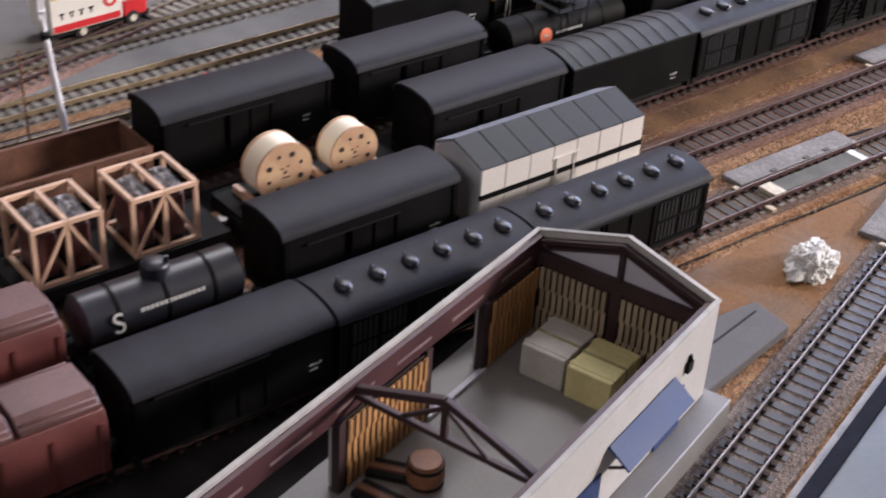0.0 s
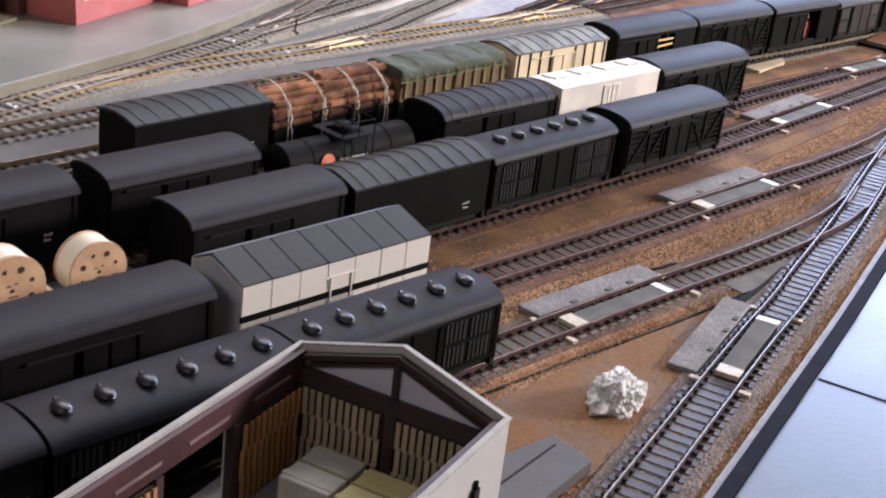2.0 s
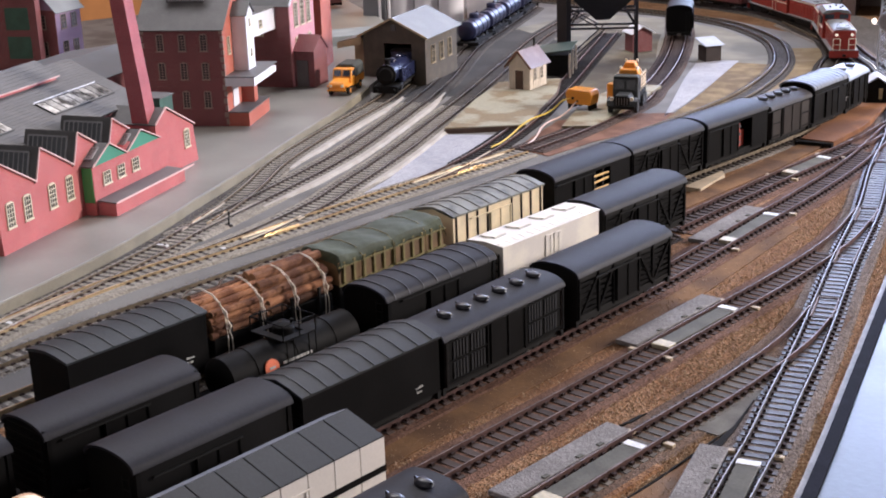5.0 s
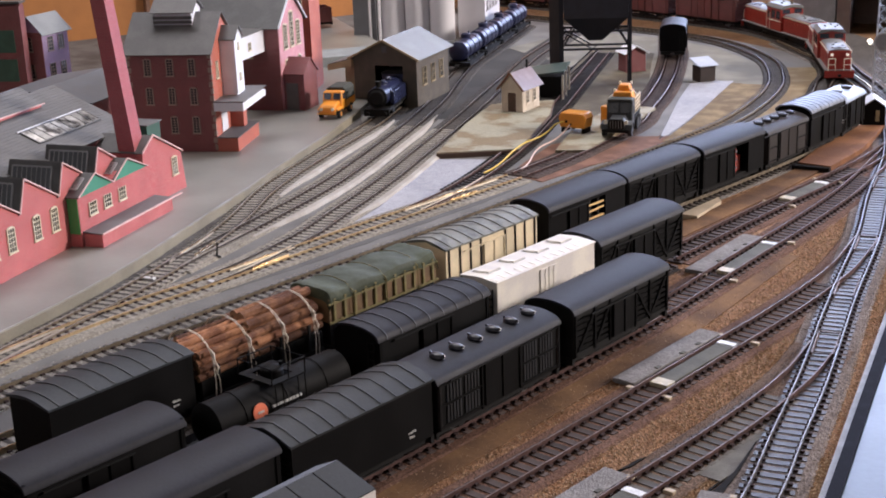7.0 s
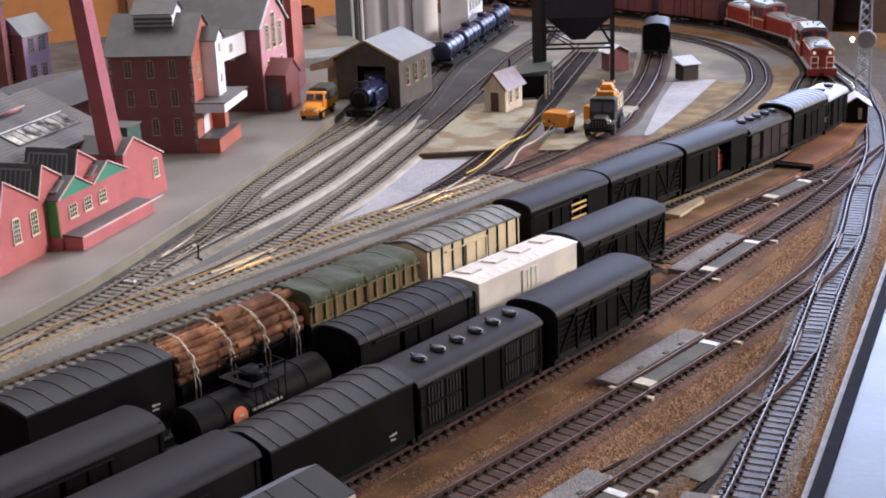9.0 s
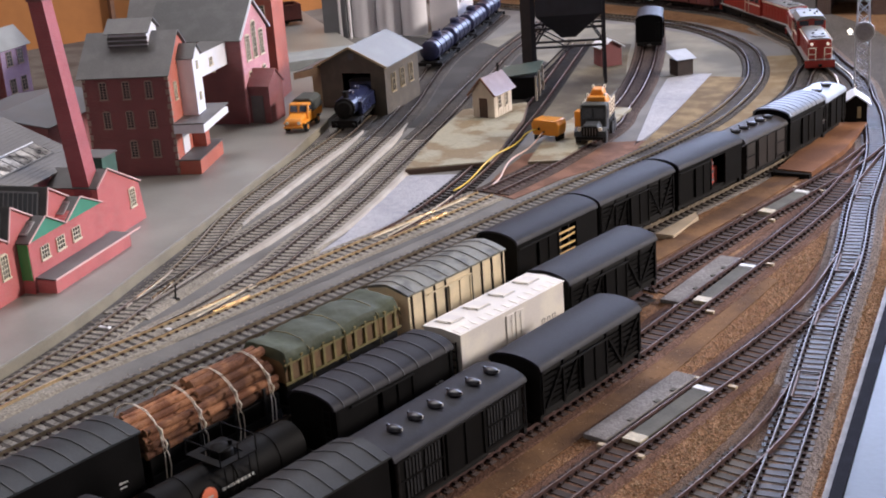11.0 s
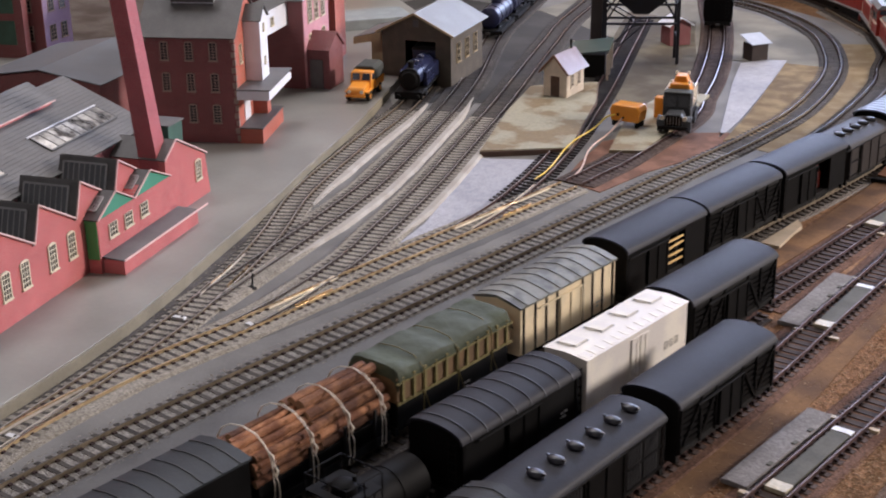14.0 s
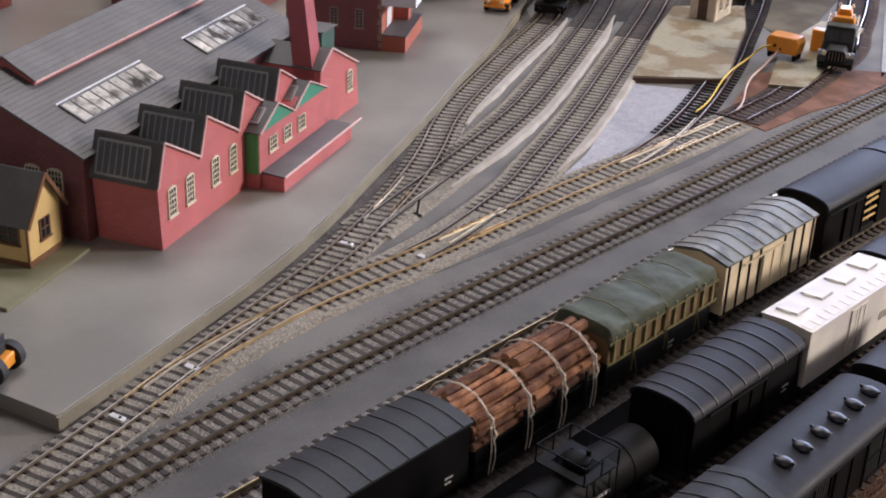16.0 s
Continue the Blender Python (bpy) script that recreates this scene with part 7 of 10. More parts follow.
def cottage():
    root = thing("yellow_cottage", "pale yellow card cottage with brown trim and grey roof", "cottage", at=frame_at(-0.4849, -0.2953, -0.405, 0.914, SLABTOP + 0.0022))
    w, d, ze, zr = 0.034, 0.060, 0.030, 0.0535
    bm = BM()
    prism(bm, [(0, 0), (w, 0), (w, ze), (w / 2, zr), (0, ze)], 0, d)
    part("wall", bm, YELLOWCARD, root, smooth=False)
    for s in (0, 1):
        x = w if s else 0.0
        o = 0.003 if s else -0.003
        roof_plate(root, (x + o, -0.003, ze - 0.004), (w / 2, -0.003, zr), (w / 2, d + 0.003, zr), (x + o, d + 0.003, ze - 0.004), SLATE)
    bm = BM()
    for x0, z0, x1, z1 in ((-0.003, ze - 0.004, w / 2, zr), (w + 0.003, ze - 0.004, w / 2, zr)):
        beam(bm, (x0, -0.0034, z0), (x1, -0.0034, z1), 0.0010, 0.0024)
    part("barge_board", bm, BROWNTRIM, root)
    bm = BM()
    box(bm, -0.0004, w + 0.0004, -0.0006, d, 0, 0.0035)
    part("plinth", bm, BROWNTRIM, root)
    bm = BM()
    for x in (0, w):
        box(bm, x - 0.0006, x + 0.0006, -0.0006, 0.0006, 0.0035, ze)
    part("corner_post", bm, BROWNTRIM, root)
    window(root, 0.017, -0.0001, 0.013, 0.0095, 0.0125, cols=2, rows=2, frame=BROWNTRIM)
    for y in (0.012, 0.036):
        window(root, -0.0001, y, 0.014, 0.013, 0.011, "-x", 2, 2, frame=BROWNTRIM)


cottage()


def mill():
    root = thing("brick_mill", "tall dark red brick mill with a white hoist tower", "mill", at=frame_at(-0.7134, 0.1025, 0.844, 0.537, SLABTOP))
    L, D, ze, zr = 0.083, 0.076, 0.0985, 0.1300
    bm = BM()
    prism(bm, [(0, 0), (D, 0), (D, ze), (D / 2, zr), (0, ze)], 0, L, axis="x")
    part("wall", bm, BRICKDK, root, smooth=False)
    bm = BM()
    prism(bm, [(0.0015, 0.0005), (D - 0.0015, 0.0005), (D - 0.0015, ze), (D / 2, zr - 0.001), (0.0015, ze)], L + 0.0001, L + 0.0007, axis="x")
    part("end_wall", bm, BRICKORG, root, "orange-red brick end wall", smooth=False)
    for s in (0, 1):
        y = D + 0.004 if s else -0.004
        roof_plate(root, (-0.004, y, ze - 0.003), (L + 0.003, y, ze - 0.003), (L + 0.003, D / 2, zr + 0.0008), (-0.004, D / 2, zr + 0.0008), SLATE, 0.0011)
    for k in range(14):
        z = 0.002 + k * 0.0069
        for x, y in ((0, 0), (L, 0)):
            w = 0.0030 if k % 2 else 0.0018
            bm = BM()
            box(bm, x - (w if x else 0.0004), x + (0.0009 if x else w), y - 0.0005, y + (0.003 - w + 0.0012), z, z + 0.0052)
            part("quoin", bm, MILLFRAME, root)
    for x in (0.0195, 0.0420, 0.0640):
        for z in (0.0755, 0.0475, 0.0190):
            if z < 0.02 and x < 0.03:
                continue
            window(root, x, -0.0001, z, 0.0066, 0.0155, cols=2, rows=6, arched=True, frame=MILLFRAME)
    window(root, L + 0.0008, 0.016, 0.070, 0.0065, 0.0165, "x", 2, 6)
    # ridge ventilator
    bm = BM()
    prism(bm, [(D / 2 - 0.014, zr - 0.016), (D / 2 + 0.014, zr - 0.016), (D / 2 + 0.014, zr + 0.004), (D / 2, zr + 0.013), (D / 2 - 0.014, zr + 0.004)], 0.022, 0.060, axis="x")
    part("ventilator", bm, WHITECARD, root, smooth=False)
    for s in (-1, 1):
        roof_plate(root, (0.019, D / 2 + s * 0.0175, zr + 0.0022), (0.063, D / 2 + s * 0.0175, zr + 0.0022), (0.063, D / 2, zr + 0.0137), (0.019, D / 2, zr + 0.0137), SLATE, 0.0009)
    for k in range(3):
        bm = BM()
        box(bm, 0.0215, 0.0605, D / 2 - 0.0155, D / 2 - 0.0140, zr - 0.012 + k * 0.0042, zr - 0.0092 + k * 0.0042)
        part("louvre", bm, SLATED, root)
    # hoist tower, canopy, door, loading platform
    bm = BM()
    prism(bm, [(0.030, 0.048), (0.054, 0.048), (0.054, 0.106), (0.042, 0.116), (0.030, 0.106)], L + 0.0002, L + 0.016, axis="x")
    part("hoist_tower", bm, WHITECARD, root, "white hoist tower", smooth=False)
    for s in (-1, 1):
        roof_plate(root, (L - 0.002, 0.042 + s * 0.0145, 0.1045), (L + 0.018, 0.042 + s * 0.0145, 0.1045), (L + 0.018, 0.042, 0.1168), (L - 0.002, 0.042, 0.1168), SLATED, 0.0009)
    for z in (0.094, 0.064):
        window(root, L + 0.0162, 0.042, z, 0.0032, 0.0065, "x", 2, 2)
    bm = BM()
    prism(bm, [(-0.002, 0.0405), (0.078, 0.0405), (0.078, 0.0465), (0.060, 0.049), (-0.002, 0.0490)], L + 0.0005, L + 0.0300, axis="x")
    part("canopy", bm, WHITECARD, root, "white-edged canopy", smooth=False)
    bm = BM()
    box(bm, L + 0.0002, L + 0.0310, -0.0030, 0.079, 0.0492, 0.0503)
    part("canopy_roof", bm, SLATE, root)
    bm = BM()
    box(bm, L + 0.0008, L + 0.0016, 0.018, 0.036, 0.0155, 0.0395)
    part("door", bm, WHITECARD, root, "white double door")
    bm = BM()
    box(bm, L + 0.0002, L + 0.014, 0.048, 0.060, 0.0140, 0.0404)
    part("pier", bm, BRICKORG, root, smooth=False)
    bm = BM()
    box(bm, L + 0.0002, L + 0.0215, 0.0005, 0.074, 0, 0.0135)
    part("platform", bm, BRICKORG, root, smooth=False)
    bm = BM()
    box(bm, L + 0.0002, L + 0.0222, -0.0003, 0.0748, 0.0135, 0.0145)
    part("platform_top", bm, SLATE, root)


mill()


def gabled_hall():
    u = Vector((-0.41, 0.912))
    root = thing("gabled_mill", "red brick hall with a pink gable and arched windows", "mill", at=frame_at(-0.731, 0.3149, 0.912, 0.41, SLABTOP))
    # own x points out through the pink gable, own y along it
    W, L, ze, zr = 0.072, 0.105, 0.0935, 0.1270
    bm = BM()
    prism(bm, [(0, 0), (W, 0), (W, ze), (W / 2, zr), (0, ze)], -L, 0.0, axis="x")
    part("wall", bm, BRICKDK, root, smooth=False)
    bm = BM()
    prism(bm, [(0.0012, 0.0005), (W - 0.0012, 0.0005), (W - 0.0012, ze), (W / 2, zr - 0.001), (0.0012, ze)], 0.0001, 0.0007, axis="x")
    part("end_wall", bm, BRICKPINK, root, "pink brick gable end", smooth=False)
    for s in (0, 1):
        y = W + 0.004 if s else -0.004
        roof_plate(root, (-L - 0.003, y, ze - 0.0035), (0.003, y, ze - 0.0035), (0.003, W / 2, zr + 0.0008), (-L - 0.003, W / 2, zr + 0.0008), SLATED, 0.0011)
        bm = BM()
        beam(bm, (0.0032, y, ze - 0.0020), (0.0032, W / 2, zr + 0.002), 0.0012, 0.0020, up=(1, 0, 0))
        part("barge_board", bm, WHITECARD, root)
    for y, z, h in ((0.018, 0.066, 0.026), (0.036, 0.066, 0.038), (0.054, 0.066, 0.026)):
        window(root, 0.0008, y, z, 0.0105, h, "x", 3, 7, True)
    for y in (0.018, 0.054):
        window(root, 0.0008, y, 0.035, 0.008, 0.018, "x", 2, 5, True)
    for x in (-0.088, -0.062, -0.036):
        window(root, x, -0.0001, 0.058, 0.0085, 0.016, cols=2, rows=4)
    # bridge to the hoist tower
    br = thing("bridge", "white card bridge between the two mills", "bridge", at=frame_at(-0.731, 0.3149, 0.912, 0.41, SLABTOP))
    bm = BM()
    box(bm, -0.040, -0.016, -0.105, -0.0004, 0.066, 0.0900)
    part("deck", bm, WHITECARD, br, smooth=False)
    for y in (-0.078, -0.040):
        window(br, -0.0158, y, 0.074, 0.0060, 0.0080, "x", 2, 2)
    bm = BM()
    box(bm, -0.042, -0.014, -0.106, -0.0004, 0.0902, 0.0912)
    part("roof", bm, SLATE, br)
    # lean-to shed in front of the gable
    sh = thing("brick_shed", "small dark red brick shed with a grey door", "shed", at=frame_at(-0.7105, 0.3295, -0.36, 0.933, SLABTOP))
    bm = BM()
    prism(bm, [(0.0, 0), (0.034, 0), (0.034, 0.040), (0.018, 0.055), (0.0, 0.041)], -0.0005, 0.030)
    part("wall", bm, BRICKDK, sh, smooth=False)
    roof_plate(sh, (-0.002, -0.002, 0.0396), (0.018, -0.002, 0.0554), (0.018, 0.032, 0.0554), (-0.002, 0.032, 0.0396), BRICKDK)
    roof_plate(sh, (0.036, -0.002, 0.0386), (0.018, -0.002, 0.0554), (0.018, 0.032, 0.0554), (0.036, 0.032, 0.0386), BRICKDK)
    bm = BM()
    box(bm, -0.0010, 0.0002, 0.007, 0.021, 0.0, 0.030)
    part("door", bm, SLATE, sh, "grey door")


BRICKPINK = brickwork("pale_pink_brick", (0.60, 0.26, 0.30), (0.54, 0.22, 0.27), (0.62, 0.42, 0.44))
gabled_hall()


def back_blocks():
    root = thing("purple_block", "brick block with window light painted in purple, blue-grey roof", "building", at=frame_at(-1.075, 0.2440, -0.30, 0.954, SLABTOP))
    bm = BM()
    prism(bm, [(0, 0), (0.036, 0), (0.036, 0.070), (0.018, 0.088), (0.0, 0.070)], 0.0, 0.048, axis="x")
    part("wall", bm, BRICKBLUELIT, root, smooth=False)
    # this side stays dark brick, without the painted window light
    bm = BM()
    box(bm, -0.0010, -0.0001, 0.0, 0.036, 0.0, 0.070)
    part("side_wall", bm, BRICKDK, root, smooth=False)
    for s in (0, 1):
        y = 0.040 if s else -0.004
        roof_plate(root, (-0.004, y, 0.0665), (0.052, y, 0.0665), (0.052, 0.018, 0.0890), (-0.004, 0.018, 0.0890), BLUEROOF)
    for x in (0.014, 0.034):
        for z in (0.047, 0.014):
            window(root, x, -0.0001, z, 0.0095, 0.017, cols=2, rows=4, frame=MILLFRAME)
    for z in (0.047, 0.014):
        window(root, -0.0011, 0.02, z, 0.0095, 0.017, "-x", 2, 4, frame=MILLFRAME)
    r2 = thing("dark_block", "dark red and green brick block", "building", at=frame_at(-1.0805, 0.2165, 0.85, 0.53, SLABTOP))
    bm = BM()
    prism(bm, [(0, 0), (0.013, 0), (0.013, 0.105), (0.0065, 0.109), (0.0, 0.105)], -0.060, 0.004, axis="x")
    part("wall", bm, BRICKDK, r2, smooth=False)
    for z in (0.015, 0.05):
        bm = BM()
        box(bm, -0.036, -0.006, -0.0010, -0.0001, z, z + 0.027)
        part("shutter", bm, DKGREEN, r2, "dark green shutter")
    bm = BM()
    box(bm, -0.062, 0.006, -0.002, 0.015, 0.1085, 0.1110)
    part("roof", bm, SLATED, r2)
    # low flat-roofed hall behind the factory
    r3 = thing("low_hall", "low grey-roofed brick hall behind the factory", "building", at=frame_at(-0.800, 0.070, -0.3764, 0.9264, SLABTOP))
    bm = BM()
    prism(bm, [(-0.028, 0), (0.10, 0), (0.10, 0.0395), (0.036, 0.0485), (-0.028, 0.0395)], 0.024, 0.158, axis="x")
    part("wall", bm, BRICKDK, r3, smooth=False)
    LOWROOF = mat("low_hall_blue_grey", (0.135, 0.150, 0.168), 0.5, vary=0.15, scale=25)
    for y in (-0.031, 0.103):
        roof_plate(r3, (0.021, y, 0.0405), (0.162, y, 0.0405), (0.162, 0.036, 0.0508), (0.021, 0.036, 0.0508), LOWROOF)
    # tall pink-grey house behind the mill
    r4 = thing("tall_house", "red gabled house with a pale grey roof behind the mill", "building", at=frame_at(-0.955, 0.345, 0.844, 0.537, SLABTOP))
    bm = BM()
    prism(bm, [(0, 0), (0.07, 0), (0.07, 0.092), (0.035, 0.128), (0, 0.092)], 0.0, 0.085, axis="x")
    part("wall", bm, BRICKDK, r4, smooth=False)
    for s in (0, 1):
        y = 0.074 if s else -0.004
        roof_plate(r4, (-0.003, y, 0.088), (0.088, y, 0.088), (0.088, 0.035, 0.1288), (-0.003, 0.035, 0.1288), SLATE)
    r5 = thing("orange_house", "orange-red brick block with a blue-white end", "building", at=frame_at(-0.815, 0.390, 0.844, 0.537, SLABTOP))
    bm = BM()
    prism(bm, [(0, 0), (0.05, 0), (0.05, 0.118), (0.025, 0.134), (0, 0.118)], 0.0, 0.040, axis="x")
    part("wall", bm, BRICKORG, r5, smooth=False)
    for s in (0, 1):
        y = 0.053 if s else -0.003
        roof_plate(r5, (-0.003, y, 0.1160), (0.043, y, 0.1160), (0.043, 0.025, 0.1352), (-0.003, 0.025, 0.1352), SLATED)
    for x in (0.012, 0.028):
        window(r5, x, -0.0001, 0.095, 0.0065, 0.014, cols=2, rows=4)
    # brown plinths of an unfinished row at the back left
    for k, (x, y, w, d, h) in enumerate(((-0.92, -0.10, 0.09, 0.12, 0.052), (-1.02, 0.02, 0.08, 0.10, 0.060))):
        r6 = thing("back_workshop", "brown-red brick workshop with yellow window frames", "building", "workshops at the back", at=frame_at(x, y, -0.3764, 0.9264, SLABTOP))
        bm = BM()
        prism(bm, [(0, 0), (d, 0), (d, h), (d / 2, h + 0.016), (0, h)], 0, w, axis="x")
        part("wall", bm, BRICKORG, r6, smooth=False)
        for s in (0, 1):
            yy = d + 0.003 if s else -0.003
            roof_plate(r6, (-0.003, yy, h - 0.001), (w + 0.003, yy, h - 0.001), (w + 0.003, d / 2, h + 0.0168), (-0.003, d / 2, h + 0.0168), SLATED)
        for i in range(3):
            window(r6, 0.016 + i * 0.026, -0.0001, 0.018, 0.012, 0.018, cols=4, rows=3)


back_blocks()


def engine_shed():
    ux, uy = 0.945, 0.327
    root = thing("engine_shed", "grey stone model engine shed with a blue-grey roof", "engine shed", at=frame_at(-0.7085, 0.4065, ux, uy, 0.001))
    W, L, ze, zr = 0.0770, 0.095, 0.0565, 0.0755
    a, b, dz = 0.026, 0.060, 0.0475
    bm = BM()
    prism(bm, [(0, 0), (a, 0), (a, dz), (b, dz), (b, 0), (W, 0), (W, ze), (W / 2, zr), (0, ze)], 0, 0.002)
    part("wall", bm, SHEDGREY, root, smooth=False)
    for x in (0, W - 0.002):
        bm = BM()
        box(bm, x, x + 0.002, 0.002, L - 0.002, 0, ze)
        part("wall", bm, SHEDGREY, root, smooth=False)
    bm = BM()
    prism(bm, [(0, 0), (W, 0), (W, ze), (W / 2, zr), (0, ze)], L - 0.002, L)
    part("wall", bm, SHEDGREY, root, smooth=False)
    for s in (0, 1):
        x = W + 0.005 if s else -0.005
        roof_plate(root, (x, -0.005, ze - 0.0022), (W / 2, -0.005, zr + 0.0004), (W / 2, L + 0.005, zr + 0.0004), (x, L + 0.005, ze - 0.0022), BLUEROOF, 0.0011)
        bm = BM()
        beam(bm, (x, -0.0055, ze - 0.0015), (W / 2, -0.0055, zr + 0.001), 0.0012, 0.0022)
        part("barge_board", bm, SHEDTRIM, root)
    for y in (0.022, 0.047, 0.072):
        window(root, W + 0.0001, y, 0.024, 0.0095, 0.020, "x", 2, 3, frame=SHEDTRIM)
    bm = BM()
    box(bm, W / 2 - 0.003, W / 2 + 0.003, -0.0008, 0.0001, 0.062, 0.069)
    part("gable_vent", bm, SLATED, root)
    # lean-to awning on the town side
    aw = thing("lean_to", "tan-edged lean-to roof beside the engine shed", "lean-to", at=frame_at(-0.7085, 0.4065, ux, uy, 0.001))
    bm = BM()
    box(bm, -0.026, -0.001, 0.030, 0.056, 0.0095, 0.0465)
    part("wall", bm, SHEDTRIM, aw, smooth=False)
    roof_plate(aw, (-0.030, -0.004, 0.0470), (0.0, -0.004, 0.0545), (0.0, 0.060, 0.0545), (-0.030, 0.060, 0.0470), SLATE, 0.001)
    bm = BM()
    slab_between(bm, (-0.0305, -0.0045, 0.0405), (0.0, -0.0045, 0.0465), (0.0, -0.0045, 0.0548), (-0.0305, -0.0045, 0.0474), 0.0010)
    part("fascia", bm, SHEDTRIM, aw, "tan fascia board")


engine_shed()


def silos():
    SILO = mat("silo_white", (0.74, 0.72, 0.74), 0.5, vary=0.06, scale=20)
    TOWER = mat("elevator_grey", (0.18, 0.185, 0.195), 0.6, vary=0.15, scale=25)
    root = thing("grain_silos", "white round silos beside a dark grey elevator tower", "silo", at=pose(-0.965, 0.800, 0.0, 0, 0, 28))
    for k in range(3):

        def tube(bm):
            rod(bm, (0, 0, 0), (0, 0, 0.24), 0.0182, n=32)
            rod(bm, (0, 0, 0.24), (0, 0, 0.252), 0.0182, 0.006, n=32)

        put("silo", "silotube", tube, SILO, root, pose(-0.037 + k * 0.0365, 0, 0))
    bm = BM()
    box(bm, -0.092, -0.058, -0.020, 0.030, 0, 0.27)
    part("elevator", bm, TOWER, root, "dark grey elevator tower", smooth=False)
    for x in (-0.066, -0.052):
        bm = BM()
        rod(bm, (x, -0.0225, 0.0), (x, -0.0225, 0.26), 0.0022, n=10)
        part("pipe", bm, SILO, root)
    r2 = thing("silo_office", "white silo building with tall windows", "building", at=pose(-0.965, 0.800, 0.0, 0, 0, 28))
    bm = BM()
    box(bm, 0.055, 0.095, 0.02, 0.13, 0, 0.20)
    part("wall", bm, SILO, r2, smooth=False)
    for y in (0.036, 0.058, 0.080, 0.102):
        window(r2, 0.0951, y, 0.036, 0.012, 0.05, "x", cols=2, rows=6, frame=SILO)


silos()


def coal_stage():
    IRON = mat("coal_stage_iron", (0.018, 0.019, 0.030), 0.5, 0.2, vary=0.3, scale=60)
    root = thing("coal_stage", "dark iron coaling tower with a black hopper on legs", "coal tower", at=frame_at(-0.546, 0.648, 0.80, 0.60, 0.001))
    for x in (-0.040, 0.040):
        for y in (-0.015, 0.016):
            bm = BM()
            t = 0.0034 if x > 0 else 0.0050
            box(bm, x - t / 2, x + t / 2, y - t / 2, y + t / 2, 0, 0.155)
            part("leg", bm, IRON, root)
    braces = []
    for y in (-0.015, 0.016):
        braces += [((-0.040, y, z), (0.040, y, z), 0.0024) for z in (0.045, 0.066)]
        braces += [((s * 0.040, y, 0.045), (s * 0.012, y, 0.090), 0.0016) for s in (-1, 1)]
        braces += [((-0.040, y, 0.006), (0.002, y, 0.044), 0.0014), ((-0.002, y, 0.044), (-0.040, y, 0.066), 0.0014)]
    for x in (-0.040, 0.040):
        braces += [((x, -0.015, z), (x, 0.016, z), 0.0021) for z in (0.03, 0.066)]
        braces += [((x, -0.015, 0.03), (x, 0.016, 0.066), 0.0015), ((x, 0.016, 0.03), (x, -0.015, 0.066), 0.0015)]
    for a, b, w in braces:
        bm = BM()
        beam(bm, a, b, w, w)
        part("brace", bm, IRON, root)
    bm = BM()
    a = [bm.verts.new((sx * 0.008, sy * 0.008, 0.054)) for sx, sy in ((-1, -1), (1, -1), (1, 1), (-1, 1))]
    b = [bm.verts.new((sx * 0.037, sy * 0.030, 0.083)) for sx, sy in ((-1, -1), (1, -1), (1, 1), (-1, 1))]
    c = [bm.verts.new((sx * 0.037, sy * 0.030, 0.165)) for sx, sy in ((-1, -1), (1, -1), (1, 1), (-1, 1))]
    for p, q in ((a, b), (b, c)):
        for i in range(4):
            bm.faces.new((p[i], p[(i + 1) % 4], q[(i + 1) % 4], q[i]))
    bm.faces.new(a[::-1])
    bm.faces.new(c)
    part("hopper", bm, IRON, root, smooth=False)
    bm = BM()
    box(bm, -0.054, -0.0425, -0.012, 0.012, 0, 0.15)
    part("hoist_shaft", bm, mat("hoist_brown", (0.06, 0.045, 0.045), 0.6), root, "dark brown hoist shaft", smooth=False)


coal_stage()


LAMPBULB = bpy.data.materials.new("lamp_bulb_lit")
LAMPBULB.use_nodes = True
LAMPBULB.node_tree.nodes["Principled BSDF"].inputs["Emission Color"].default_value = (1.0, 0.88, 0.72, 1)
LAMPBULB.node_tree.nodes["Principled BSDF"].inputs["Emission Strength"].default_value = 2.0


